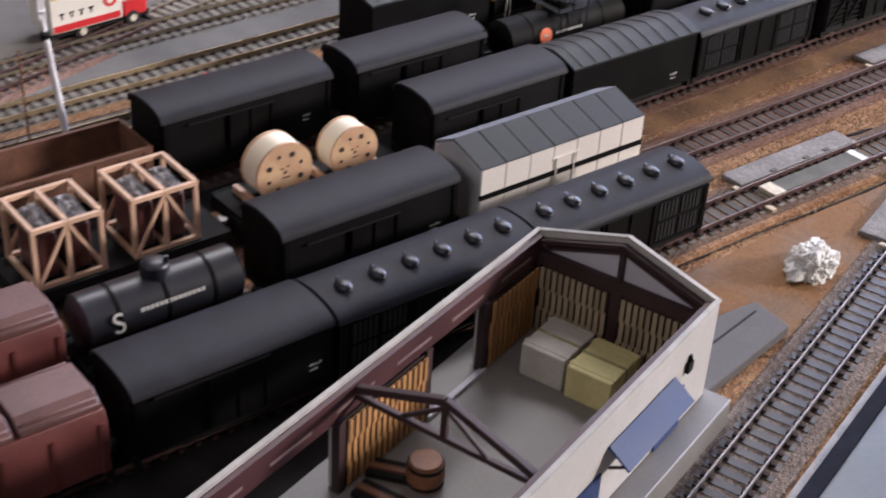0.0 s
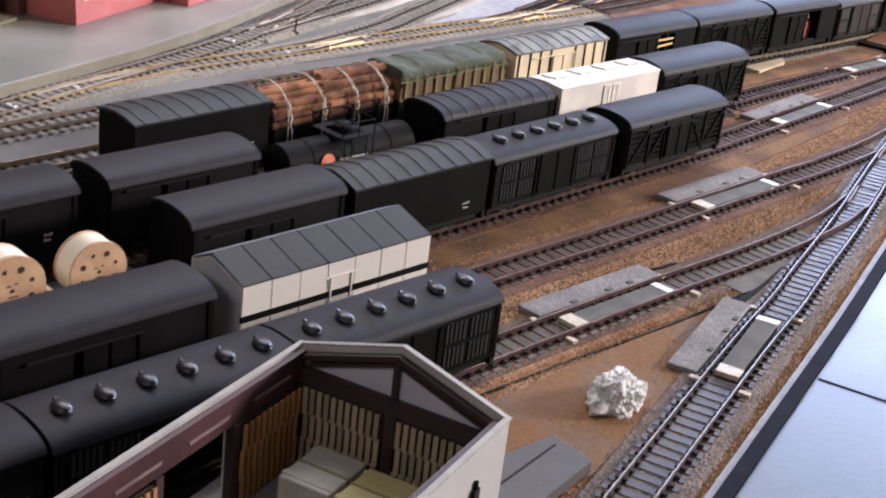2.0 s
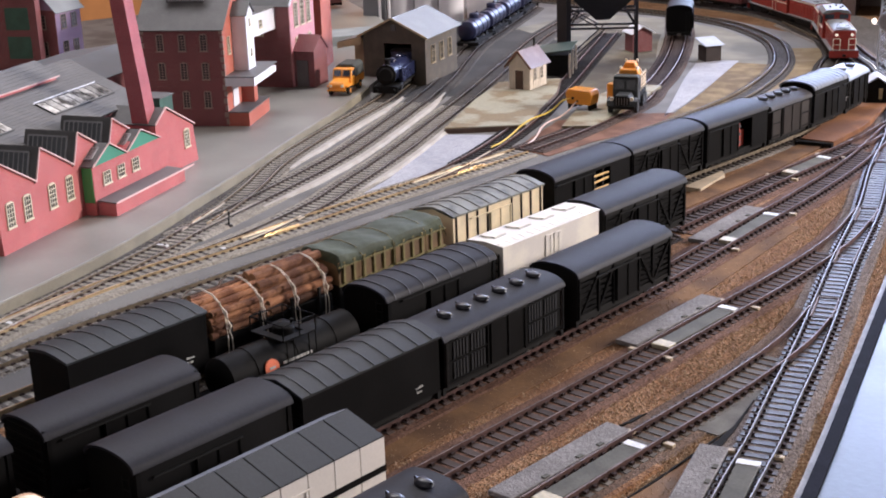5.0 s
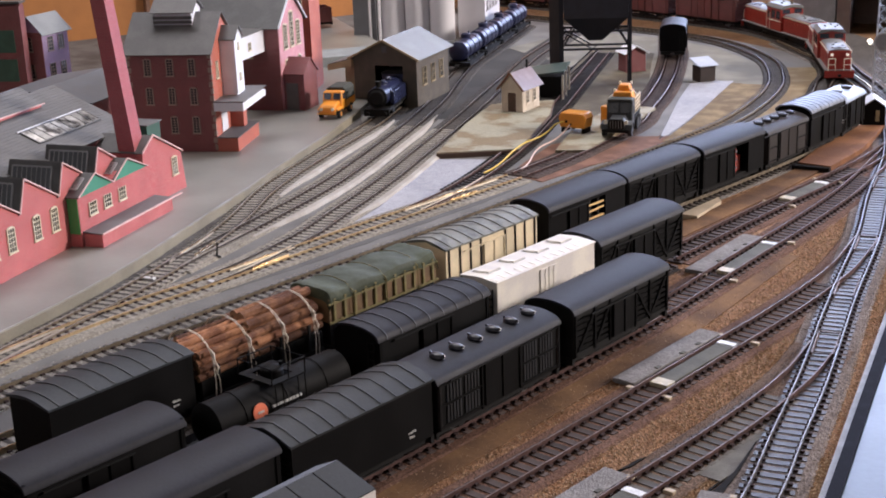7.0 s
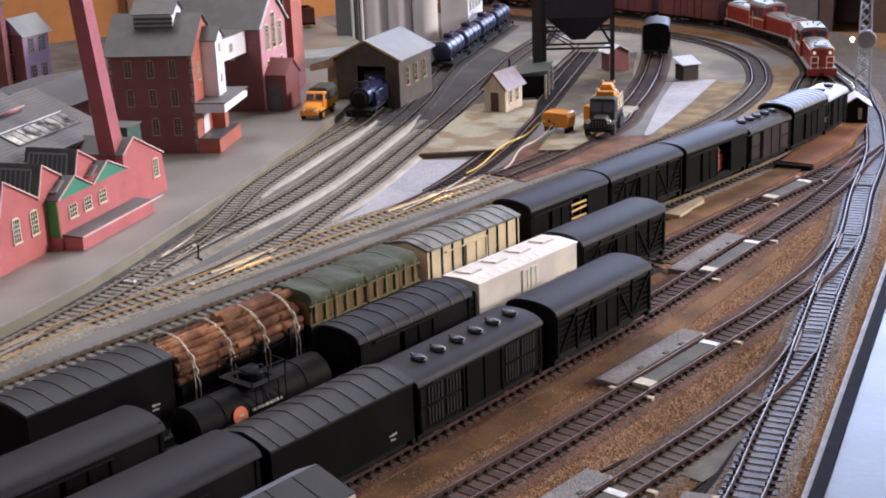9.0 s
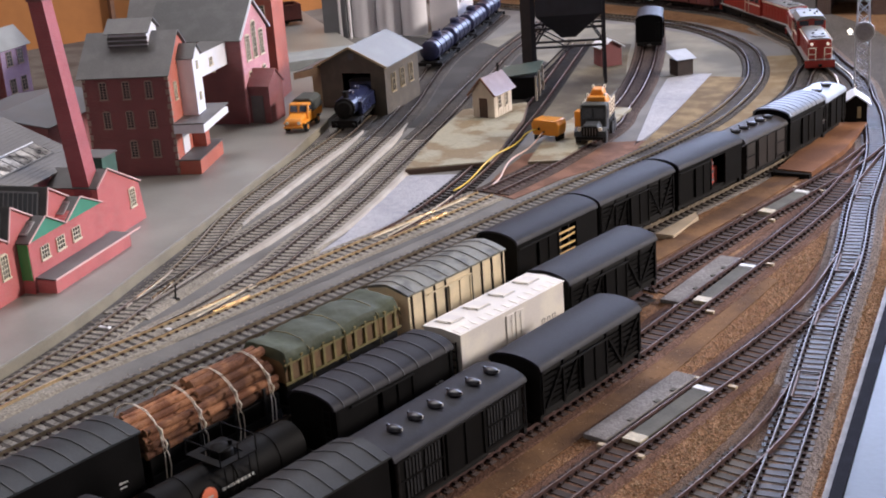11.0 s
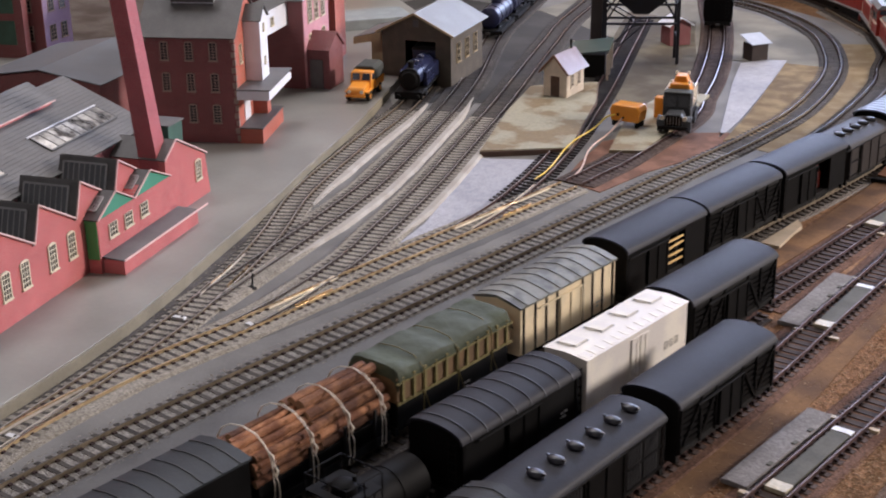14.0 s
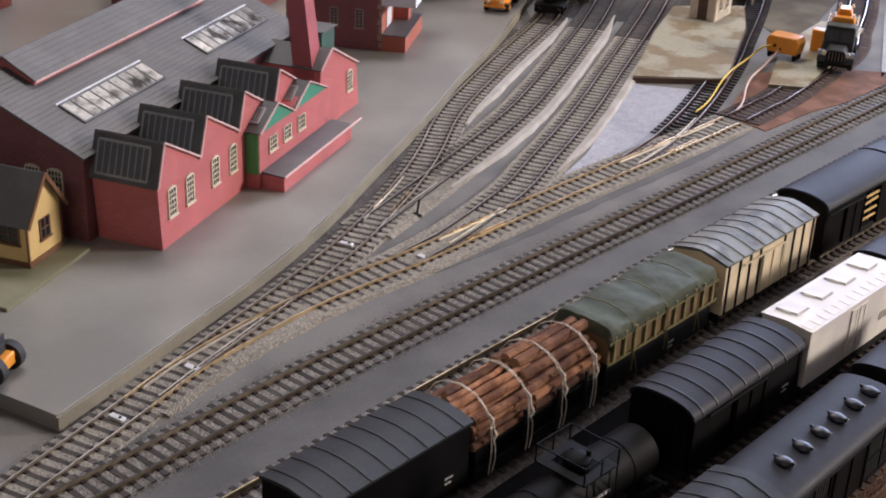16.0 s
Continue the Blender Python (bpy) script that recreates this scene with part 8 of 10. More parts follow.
def huts():
    PLANKW = mat("cream_boards", (0.68, 0.60, 0.49), 0.7, vary=0.15, scale=60)
    PINKROOF = mat("faded_mauve_roof", (0.31, 0.255, 0.275), 0.35, 0.1, vary=0.2, scale=50)
    h = thing("timber_hut", "cream timber hut with a faded mauve roof and dark doorway", "hut", at=frame_at(-0.5335, 0.4545, 0.985, 0.16, 0.0062))
    w, d, ze, zr = 0.0258, 0.038, 0.0270, 0.0415
    bm = BM()
    prism(bm, [(0, 0), (w, 0), (w, ze), (w / 2, zr), (0, ze)], 0, d)
    part("wall", bm, PLANKW, h, smooth=False)
    for k in range(6):
        bm = BM()
        box(bm, w - 0.0001, w + 0.0004, 0.002 + k * 0.0055, 0.0026 + k * 0.0055, 0, ze - 0.001)
        part("batten", bm, PLANKW, h)
    for s in (0, 1):
        x = w + 0.0035 if s else -0.0035
        roof_plate(h, (x, -0.004, ze - 0.0035), (w / 2, -0.004, zr + 0.0002), (w / 2, d + 0.004, zr + 0.0002), (x, d + 0.004, ze - 0.0035), PINKROOF)
        bm = BM()
        beam(bm, (x, -0.0044, ze - 0.0032), (w / 2, -0.0044, zr + 0.0008), 0.0010, 0.0020)
        part("barge_board", bm, BROWNTRIM, h)
    bm = BM()
    box(bm, 0.0080, 0.0175, -0.0006, 0.0004, 0, 0.0205)
    part("doorway", bm, FLESH, h, "dark brown doorway")
    for y in (0.011, 0.026):
        window(h, w + 0.0001, y, 0.009, 0.0065, 0.0125, "x", 2, 3, frame=PLANKW)
    bm = BM()
    rod(bm, (w / 2, d - 0.004, zr - 0.002), (w / 2, d - 0.004, zr + 0.010), 0.0012, n=8)
    part("flue", bm, SOOT, h)
    g = thing("open_shelter", "open shelter with a dark green roof on white posts", "shelter", at=frame_at(-0.556, 0.545, 0.872, 0.489, 0.001))
    roof_plate(g, (-0.012, -0.012, 0.0270), (0.034, -0.012, 0.0330), (0.034, 0.050, 0.0330), (-0.012, 0.050, 0.0270), mat("green_shelter_roof", (0.07, 0.11, 0.10), 0.5), 0.0012)
    for x in (-0.010, 0.032):
        for y in (-0.010, 0.018, 0.048):

            def pst(bm):
                box(bm, -0.0010, 0.0010, -0.0010, 0.0010, 0, 0.0290)

            put("post", "shelterpost", pst, PLANKW, g, pose(x, y, 0))
    bm = BM()
    box(bm, -0.008, 0.028, 0.006, 0.048, 0, 0.024)
    part("shed_box", bm, SOOT, g)
    r = thing("red_hut", "small red-brown hut with a white roof", "hut", at=frame_at(-0.556, 0.728, 0.53, 0.85, 0.001))
    bm = BM()
    prism(bm, [(0, 0), (0.026, 0), (0.026, 0.024), (0.013, 0.031), (0, 0.024)], 0, 0.024)
    part("wall", bm, BRICKDK, r, smooth=False)
    for s in (0, 1):
        x = 0.029 if s else -0.003
        roof_plate(r, (x, -0.003, 0.0225), (0.013, -0.003, 0.0316), (0.013, 0.027, 0.0316), (x, 0.027, 0.0225), WHITECARD)
    wroot = thing("lamp_hut", "dark brown hut with a white sloping roof", "hut", at=frame_at(-0.4455, 0.7195, 0.48, 0.877, 0.001) @ Matrix.Scale(0.74, 4))
    bm = BM()
    prism(bm, [(0, 0), (0.027, 0), (0.027, 0.0250), (0, 0.0250)], 0, 0.026)
    part("wall", bm, mat("hut_black_brown", (0.035, 0.022, 0.018), 0.7, vary=0.3), wroot, smooth=False)
    roof_plate(wroot, (-0.004, -0.004, 0.0255), (0.031, -0.004, 0.0255), (0.031, 0.030, 0.0350), (-0.004, 0.030, 0.0350), mat("lamp_hut_roof_grey", (0.42, 0.44, 0.49), 0.5, vary=0.15), 0.001)
    b = thing("lineside_hut", "black lineside hut with a white-edged roof", "hut", at=frame_at(-0.183, 0.590, 0.87, 0.49, 0.001))
    bm = BM()
    prism(bm, [(0, 0), (0.022, 0), (0.022, 0.024), (0.011, 0.031), (0, 0.024)], 0, 0.022)
    part("wall", bm, SOOT, b, smooth=False)
    for s in (0, 1):
        x = 0.0255 if s else -0.0035
        roof_plate(b, (x, -0.0035, 0.0215), (0.011, -0.0035, 0.0316), (0.011, 0.0255, 0.0316), (x, 0.0255, 0.0215), WHITECARD, 0.0011)
    bm = BM()
    box(bm, 0.013, 0.0165, -0.0007, 0.0003, 0.009, 0.020)
    part("pane", bm, mat("hut_window_yellow", (0.55, 0.48, 0.28), 0.4), b)
    bm = BM()
    box(bm, -0.012, 0.032, -0.010, 0.030, -0.001, 0.0008)
    part("base", bm, WHITECARD, b)
    # lattice mast with a clock disc
    LAT = mat("mast_pale_grey", (0.55, 0.56, 0.58), 0.4, 0.4, vary=0.15)
    m = thing("lattice_mast", "pale grey lattice mast with a round clock disc", "mast", at=pose(-0.235, 0.7459, 0.0, 0, 0, 20))
    h0, h1, H = 0.0078, 0.0045, 0.150
    leg = lambda sx, sy, z: Vector((sx * (h0 + (h1 - h0) * z / H), sy * (h0 + (h1 - h0) * z / H), z))
    cs = ((-1, -1), (1, -1), (1, 1), (-1, 1))
    for c in cs:
        bm = BM()
        beam(bm, leg(*c, 0), leg(*c, H), 0.0012, 0.0012, up=(0, 1, 0))
        part("leg", bm, LAT, m)
    bm = BM()
    for k in range(13):
        z0, z1 = k * H / 13, (k + 1) * H / 13
        for i in range(4):
            a, q = cs[i], cs[(i + 1) % 4]
            beam(bm, leg(*a, z0), leg(*q, z1), 0.0007, 0.0007)
            beam(bm, leg(*q, z0), leg(*a, z1), 0.0007, 0.0007)
    part("lattice", bm, LAT, m)
    bm = BM()
    rod(bm, (0.002, -0.0090, 0.064), (0.002, -0.0120, 0.064), 0.0105, n=28)
    dsc = part("disc", bm, LAT, m, "pale round clock disc")
    bm = BM()
    rod(bm, (-0.0125, -0.0100, 0.0610), (-0.0125, -0.0100, 0.0635), 0.0016, n=10)
    dome(bm, (-0.0125, -0.0100, 0.0635), 0.0030, 0.0030, 0.0036, n=14, k=5)
    part("bulb", bm, LAMPBULB, m, "small lit lamp")
    bm = BM()
    beam(bm, (-0.0040, -0.0070, 0.0610), (-0.0125, -0.0100, 0.0606), 0.0010, 0.0010)
    part("bracket", bm, LAT, m)
    bm = BM()
    rod(bm, (0.002, -0.0119, 0.064), (0.002, -0.0123, 0.064), 0.0088, n=28)
    part("dial", bm, mat("clock_dial", (0.36, 0.35, 0.36), 0.5), dsc)


huts()
# ---- goods shed with its roof off ----
def goods_shed():
    M = pose(0.0965, -0.4650, 0.0, 0, 0, 17.0)
    WALLW = mat("shed_white_card", (0.50, 0.475, 0.45), 0.7, vary=0.1, scale=30, second=(0.43, 0.41, 0.385), spec=0.2)
    FRAMED = mat("shed_maroon_timber", (0.040, 0.017, 0.019), 0.6, vary=0.25, scale=70)
    PURLIN = mat("shed_maroon_purlin", (0.056, 0.015, 0.018), 0.55, vary=0.2, scale=50)
    SLAT = mat("shed_tan_slat", (0.38, 0.30, 0.20), 0.65, vary=0.2, scale=90, per=0.2)
    SLATO = mat("shed_orange_slat", (0.50, 0.26, 0.10), 0.6, vary=0.2, scale=90, per=0.2)
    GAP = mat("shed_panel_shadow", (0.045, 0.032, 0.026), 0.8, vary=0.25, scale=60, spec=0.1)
    FLOORC = mat("shed_floor_grey", (0.19, 0.18, 0.17), 0.55, vary=0.15, scale=25, second=(0.15, 0.14, 0.13))
    BLUE = mat("shed_blue_paint", (0.012, 0.036, 0.125), 0.65, vary=0.12, scale=40)
    LILAC = mat("gable_panel_lilac", (0.50, 0.49, 0.55), 0.6, vary=0.08)
    BEAD = mat("shed_purlin_bead", (0.20, 0.13, 0.13), 0.6, vary=0.2)
    W, L, F, E, R = 0.084, 0.262, 0.016, 0.0615, 0.0745
    root = thing("goods_shed", "white goods shed without its roof, dark maroon frame inside", "goods shed", at=M)
    bm = BM()
    box(bm, -0.012, W + 0.012, -L - 0.01, 0.004, 0.0, F - 0.0006)
    part("platform", bm, FLOORC, root, bevel=0.0006)
    bm = BM()
    box(bm, 0.0022, W - 0.0022, -L, -0.0022, F - 0.0005, F)
    part("floor", bm, FLOORC, root)
    # far gable
    bm = BM()
    prism(bm, [(0, F), (W, F), (W, E), (W / 2, R), (0, E)], -0.0012, 0.0012)
    part("gable_wall", bm, WALLW, root, smooth=False)
    bm = BM()
    prism(bm, [(0.004, E - 0.0065), (W - 0.004, E - 0.0065), (W / 2, R - 0.002)], -0.0022, -0.0013)
    part("gable_panel", bm, LILAC, root, "pale lilac gable panel", smooth=False)
    # outer long walls: right one solid, left one with openings
    bm = BM()
    box(bm, W - 0.0012, W + 0.0012, -L, -0.0012, F, E)
    part("wall", bm, WALLW, root, smooth=False)
    bm = BM()
    box(bm, -0.0012, 0.0012, -L, -0.0012, E - 0.0125, E)
    part("wall", bm, WALLW, root, smooth=False)
    for y0, y1 in ((-0.044, -0.0012), (-0.140, -0.086), (-L, -0.200)):
        bm = BM()
        box(bm, -0.0012, 0.0012, y0, y1, F, E - 0.0125)
        part("pier", bm, WALLW, root, smooth=False)
    CAPGREY = mat("shed_grey_cap", (0.40, 0.375, 0.345), 0.7, vary=0.2, scale=60)
    for x in (0, W):
        bm = BM()
        box(bm, x - 0.0011, x + 0.0011, -L, 0.0010, E, E + 0.0009)
        part("wall_cap", bm, CAPGREY, root)
    for a, b in (((0, E), (W / 2, R)), ((W / 2, R), (W, E))):
        bm = BM()
        beam(bm, (a[0], 0, a[1] + 0.0004), (b[0], 0, b[1] + 0.0004), 0.0022, 0.0010)
        part("wall_cap", bm, CAPGREY, root)
    # maroon frame
    for x, s in ((0.0026, 1), (W - 0.0026, -1)):
        bm = BM()
        box(bm, x - 0.0012, x + 0.0012, -L, -0.0024, E - 0.0115, E - 0.0002)
        part("purlin", bm, PURLIN, root)
        for k in range(7):
            bm = BM()
            y = -0.012 - k * 0.036
            box(bm, x + s * 0.0013 - 0.0002, x + s * 0.0013 + 0.0002, y - 0.022, y, E - 0.0075, E - 0.0062)
            part("purlin_bead", bm, SLAT if s < 0 else BEAD, root)
    posts = [(0.0034, y) for y in (-0.0034, -0.045, -0.086, -0.140, -0.200)] + [(W - 0.0034, y) for y in (-0.0034, -0.045, -0.130, -0.200)]
    for x, y in posts:

        def upright(bm):
            box(bm, -0.0018, 0.0018, -0.0018, 0.0018, F, E - 0.011)

        put("post", "shedpost", upright, FRAMED, root, pose(x, y, 0))
    bm = BM()
    box(bm, W / 2 - 0.0022, W / 2 + 0.0022, -0.0052, -0.0014, F, E - 0.010)
    part("post", bm, FRAMED, root)
    bm = BM()
    box(bm, 0.002, W - 0.002, -0.0050, -0.0013, E - 0.0125, E - 0.0062)
    part("tie_beam", bm, FRAMED, root)
    for a, b, w, h in (((0.002, E - 0.0030), (W / 2, R - 0.003), 0.0022, 0.0030), ((W / 2, R - 0.003), (W - 0.002, E - 0.0030), 0.0022, 0.0030), ((W / 2, E - 0.008), (W / 2, R - 0.002), 0.0022, 0.0030), ((W / 2 - 0.001, R - 0.006), (W / 2 - 0.036, E - 0.0050), 0.0014, 0.0018), ((W / 2 + 0.001, R - 0.006), (W / 2 + 0.036, E - 0.0050), 0.0014, 0.0018)):
        bm = BM()
        beam(bm, (a[0], -0.0030, a[1]), (b[0], -0.0030, b[1]), w, h, up=(0, 1, 0))
        part("gable_rafter", bm, FRAMED, root)
    # slatted panels: many narrow uprights in two overlapping rows
    def panel(x0, y0, x1, y1, n, wood, ox, oy):
        turn = math.degrees(math.atan2(y1 - y0, x1 - x0))
        # dark plate puts the shade between the slats into its colour
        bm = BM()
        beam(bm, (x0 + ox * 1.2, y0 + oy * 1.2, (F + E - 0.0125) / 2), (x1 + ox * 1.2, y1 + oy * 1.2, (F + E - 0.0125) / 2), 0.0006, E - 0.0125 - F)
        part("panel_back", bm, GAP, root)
        for row, (z0, z1) in enumerate(((F + 0.0006, F + 0.0118), (F + 0.0112, F + 0.0226), (F + 0.0220, E - 0.0128))):
            ln = z1 - z0
            for k in range(n):
                u = (k + (0.30, 0.62, 0.42)[row]) / n

                def slat(bm):
                    box(bm, -0.00095, 0.00095, -0.0004, 0.0004, 0, ln)

                put("slat", ("shedslat", round(ln, 4), wood.name), slat, wood, root, pose(x0 + (x1 - x0) * u - ox * 0.3 * row, y0 + (y1 - y0) * u - oy * 0.3 * row, z0, 0, 0, turn))

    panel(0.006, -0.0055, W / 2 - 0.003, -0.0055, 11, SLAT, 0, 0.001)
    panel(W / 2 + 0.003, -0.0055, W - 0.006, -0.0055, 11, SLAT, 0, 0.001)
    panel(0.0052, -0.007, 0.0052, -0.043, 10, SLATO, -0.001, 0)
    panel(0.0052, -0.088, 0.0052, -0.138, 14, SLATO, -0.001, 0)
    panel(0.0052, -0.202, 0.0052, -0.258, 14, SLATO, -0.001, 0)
    # roof trusses
    for y in (-0.130, -0.255):
        bm = BM()
        for a, b, w in (((0.002, E - 0.004), (W / 2, R - 0.003), 0.0030), ((W / 2, R - 0.003), (W - 0.002, E - 0.004), 0.0030), ((0.002, E - 0.0065), (W - 0.002, E - 0.0065), 0.0024), ((W / 2, E - 0.006), (W / 2, R - 0.003), 0.0024), ((W * 0.28, E - 0.006), (W / 2, R - 0.006), 0.0016), ((W * 0.72, E - 0.006), (W / 2, R - 0.006), 0.0016)):
            beam(bm, (a[0], y, a[1]), (b[0], y, b[1]), w, w, up=(0, 1, 0))
        part("truss", bm, FRAMED, root, bevel=0.0003)
    # door sill and track stop in the left opening
    bm = BM()
    box(bm, 0.004, 0.0065, -0.086, -0.045, F, F + 0.0016)
    part("sill", bm, LILAC, root)
    # blue awning and doors on the road side
    bm = BM()
    slab_between(bm, (W + 0.0012, -0.088, 0.0455), (W + 0.0012, -0.036, 0.0455), (W + 0.0105, -0.036, 0.0385), (W + 0.0105, -0.088, 0.0385), 0.0010)
    part("awning", bm, BLUE, root, "blue sloping awning")
    for y in (-0.039, -0.085):
        bm = BM()
        beam(bm, (W + 0.0013, y, 0.034), (W + 0.0098, y, 0.0388), 0.0008, 0.0010)
        part("bracket", bm, FRAMED, root)
    for y0, y1 in ((-0.047, -0.026), (-0.116, -0.092)):
        bm = BM()
        box(bm, W + 0.0013, W + 0.0022, y0, y1, F, 0.0365)
        part("door", bm, BLUE, root, "blue door")
    bm = BM()
    box(bm, W + 0.0013, W + 0.0028, -0.026, -0.022, 0.042, 0.047)
    rod(bm, (W + 0.002, -0.024, 0.047), (W + 0.002, -0.024, 0.050), 0.0008, n=6)
    part("wall_lamp", bm, SOOT, root)
    # goods on the floor
    GREYC = mat("crate_pale_grey", (0.46, 0.44, 0.39), 0.7, vary=0.15, scale=80)
    YELC = mat("crate_straw_yellow", (0.60, 0.54, 0.26), 0.7, vary=0.15, scale=80)
    STRAP = mat("crate_strap", (0.26, 0.24, 0.12), 0.7)
    for x, y, m, lab in ((0.0280, -0.0245, GREYC, "pale grey boarded packing case with bands"), (0.0505, -0.0258, YELC, "straw-yellow packing case with a dark band")):
        c = thing("packing_case", lab, "crate", "packing cases in the goods shed", at=M @ pose(x, y, F))
        w, l, h = 0.0205, 0.0255, 0.0155
        bm = BM()
        box(bm, -w / 2, w / 2, -l / 2, l / 2, 0.0, h)
        part("case", bm, m, c, bevel=0.0005)
        for k in (-1, 0, 1):
            bm = BM()
            box(bm, -w / 2 - 0.0003, w / 2 + 0.0003, k * l * 0.36 - (0.0012 if k else 0.0006), k * l * 0.36 + (0.0012 if k else 0.0006), -0.0 + 0.0002, h + 0.0003)
            part("band", bm, m if k else STRAP, c)
    REDB = mat("dull_red_box", (0.20, 0.06, 0.04), 0.7, vary=0.2)
    for x, y, w, l, h, m, lab in ((0.036, -0.168, 0.016, 0.020, 0.006, REDB, "low dull red box on the shed floor"), (0.020, -0.178, 0.012, 0.030, 0.005, SOOT, "dark low trolley on the shed floor"), (0.030, -0.205, 0.014, 0.016, 0.008, GREYC, "grey box on the shed floor")):
        c = thing("floor_box", lab, "box", at=M @ pose(x, y, F, 0, 0, 12))
        bm = BM()
        box(bm, -w / 2, w / 2, -l / 2, l / 2, 0, h)
        part("case", bm, m, c, bevel=0.0006)
        bm = BM()
        box(bm, -w / 2 + 0.001, w / 2 - 0.001, -l / 2 + 0.001, l / 2 - 0.001, h, h + 0.0008)
        part("lid", bm, m, c)
    KEG = mat("brown_barrel_wood", (0.23, 0.095, 0.045), 0.6, vary=0.3, scale=70)
    keg = thing("barrel", "reddish-brown wooden barrel standing on the shed floor", "barrel", at=pose(0.1560, -0.5690, F))
    bm = BM()
    tube(bm, [(0, 0, 0), (0, 0, 0.0025), (0, 0, 0.0060), (0, 0, 0.0095), (0, 0, 0.0120)], [0.0060, 0.0070, 0.0075, 0.0070, 0.0060], 20)
    part("staves", bm, KEG, keg)
    for z in (0.0022, 0.0098):
        bm = BM()
        rod(bm, (0, 0, z - 0.0006), (0, 0, z + 0.0006), 0.0072, n=20)
        part("hoop", bm, SOOT, keg)
    for x, y, t in ((0.1445, -0.5760, 38), (0.1530, -0.5885, 20)):
        p = thing("plank_bundle", "short brown boards lying on the shed floor", "boards", at=pose(x, y, F, 0, 0, t))
        for k in range(3):
            bm = BM()
            box(bm, -0.009, 0.009, -0.0048 + k * 0.0034, -0.0020 + k * 0.0034, 0, 0.0024 + 0.0006 * (k % 2))
            part("plank", bm, KEG if k % 2 else SOOT, p)
    YARDPLATE = mat("smooth_grey_plate", (0.100, 0.090, 0.088), 0.8, vary=0.15, scale=40)
    # grey loading plate beyond the gable, with a dark joint across it
    sheet("loading_plate", [(0.1300, -0.4535), (0.1745, -0.4395), (0.1705, -0.4280), (0.1585, -0.3600), (0.1360, -0.3580)], 0.0010, 0.0064, YARDPLATE, "smooth grey plate beside the goods shed", bevel=0.0005)
    bm = BM()
    beam(bm, (0.1490, -0.4060, 0.0063), (0.1418, -0.3640, 0.0063), 0.0009, 0.0008)
    tagged(part("plate_joint", bm, SOOT), "dark joint across the grey loading plate", "joint", kind="structure")


goods_shed()


# ---- the red locomotives and their train ----
LOCORED = mat("loco_red", (0.32, 0.032, 0.022), 0.38, vary=0.15, scale=40, bump=0.03)
LOCOGREY = mat("loco_grey_roof", (0.20, 0.20, 0.195), 0.5, vary=0.18, scale=50)
LOCOLINE = mat("loco_cream_line", (0.72, 0.66, 0.52), 0.5, vary=0.05)
LOCOWIN = glass("loco_window", (0.03, 0.035, 0.05), 0.1)
FANDARK = mat("fan_grille", (0.075, 0.075, 0.078), 0.5, vary=0.2)
LAMPON = bpy.data.materials.new("headlamp_lit")
LAMPON.use_nodes = True
LAMPON.node_tree.nodes["Principled BSDF"].inputs["Emission Color"].default_value = (1.0, 0.82, 0.6, 1)
LAMPON.node_tree.nodes["Principled BSDF"].inputs["Emission Strength"].default_value = 0.45


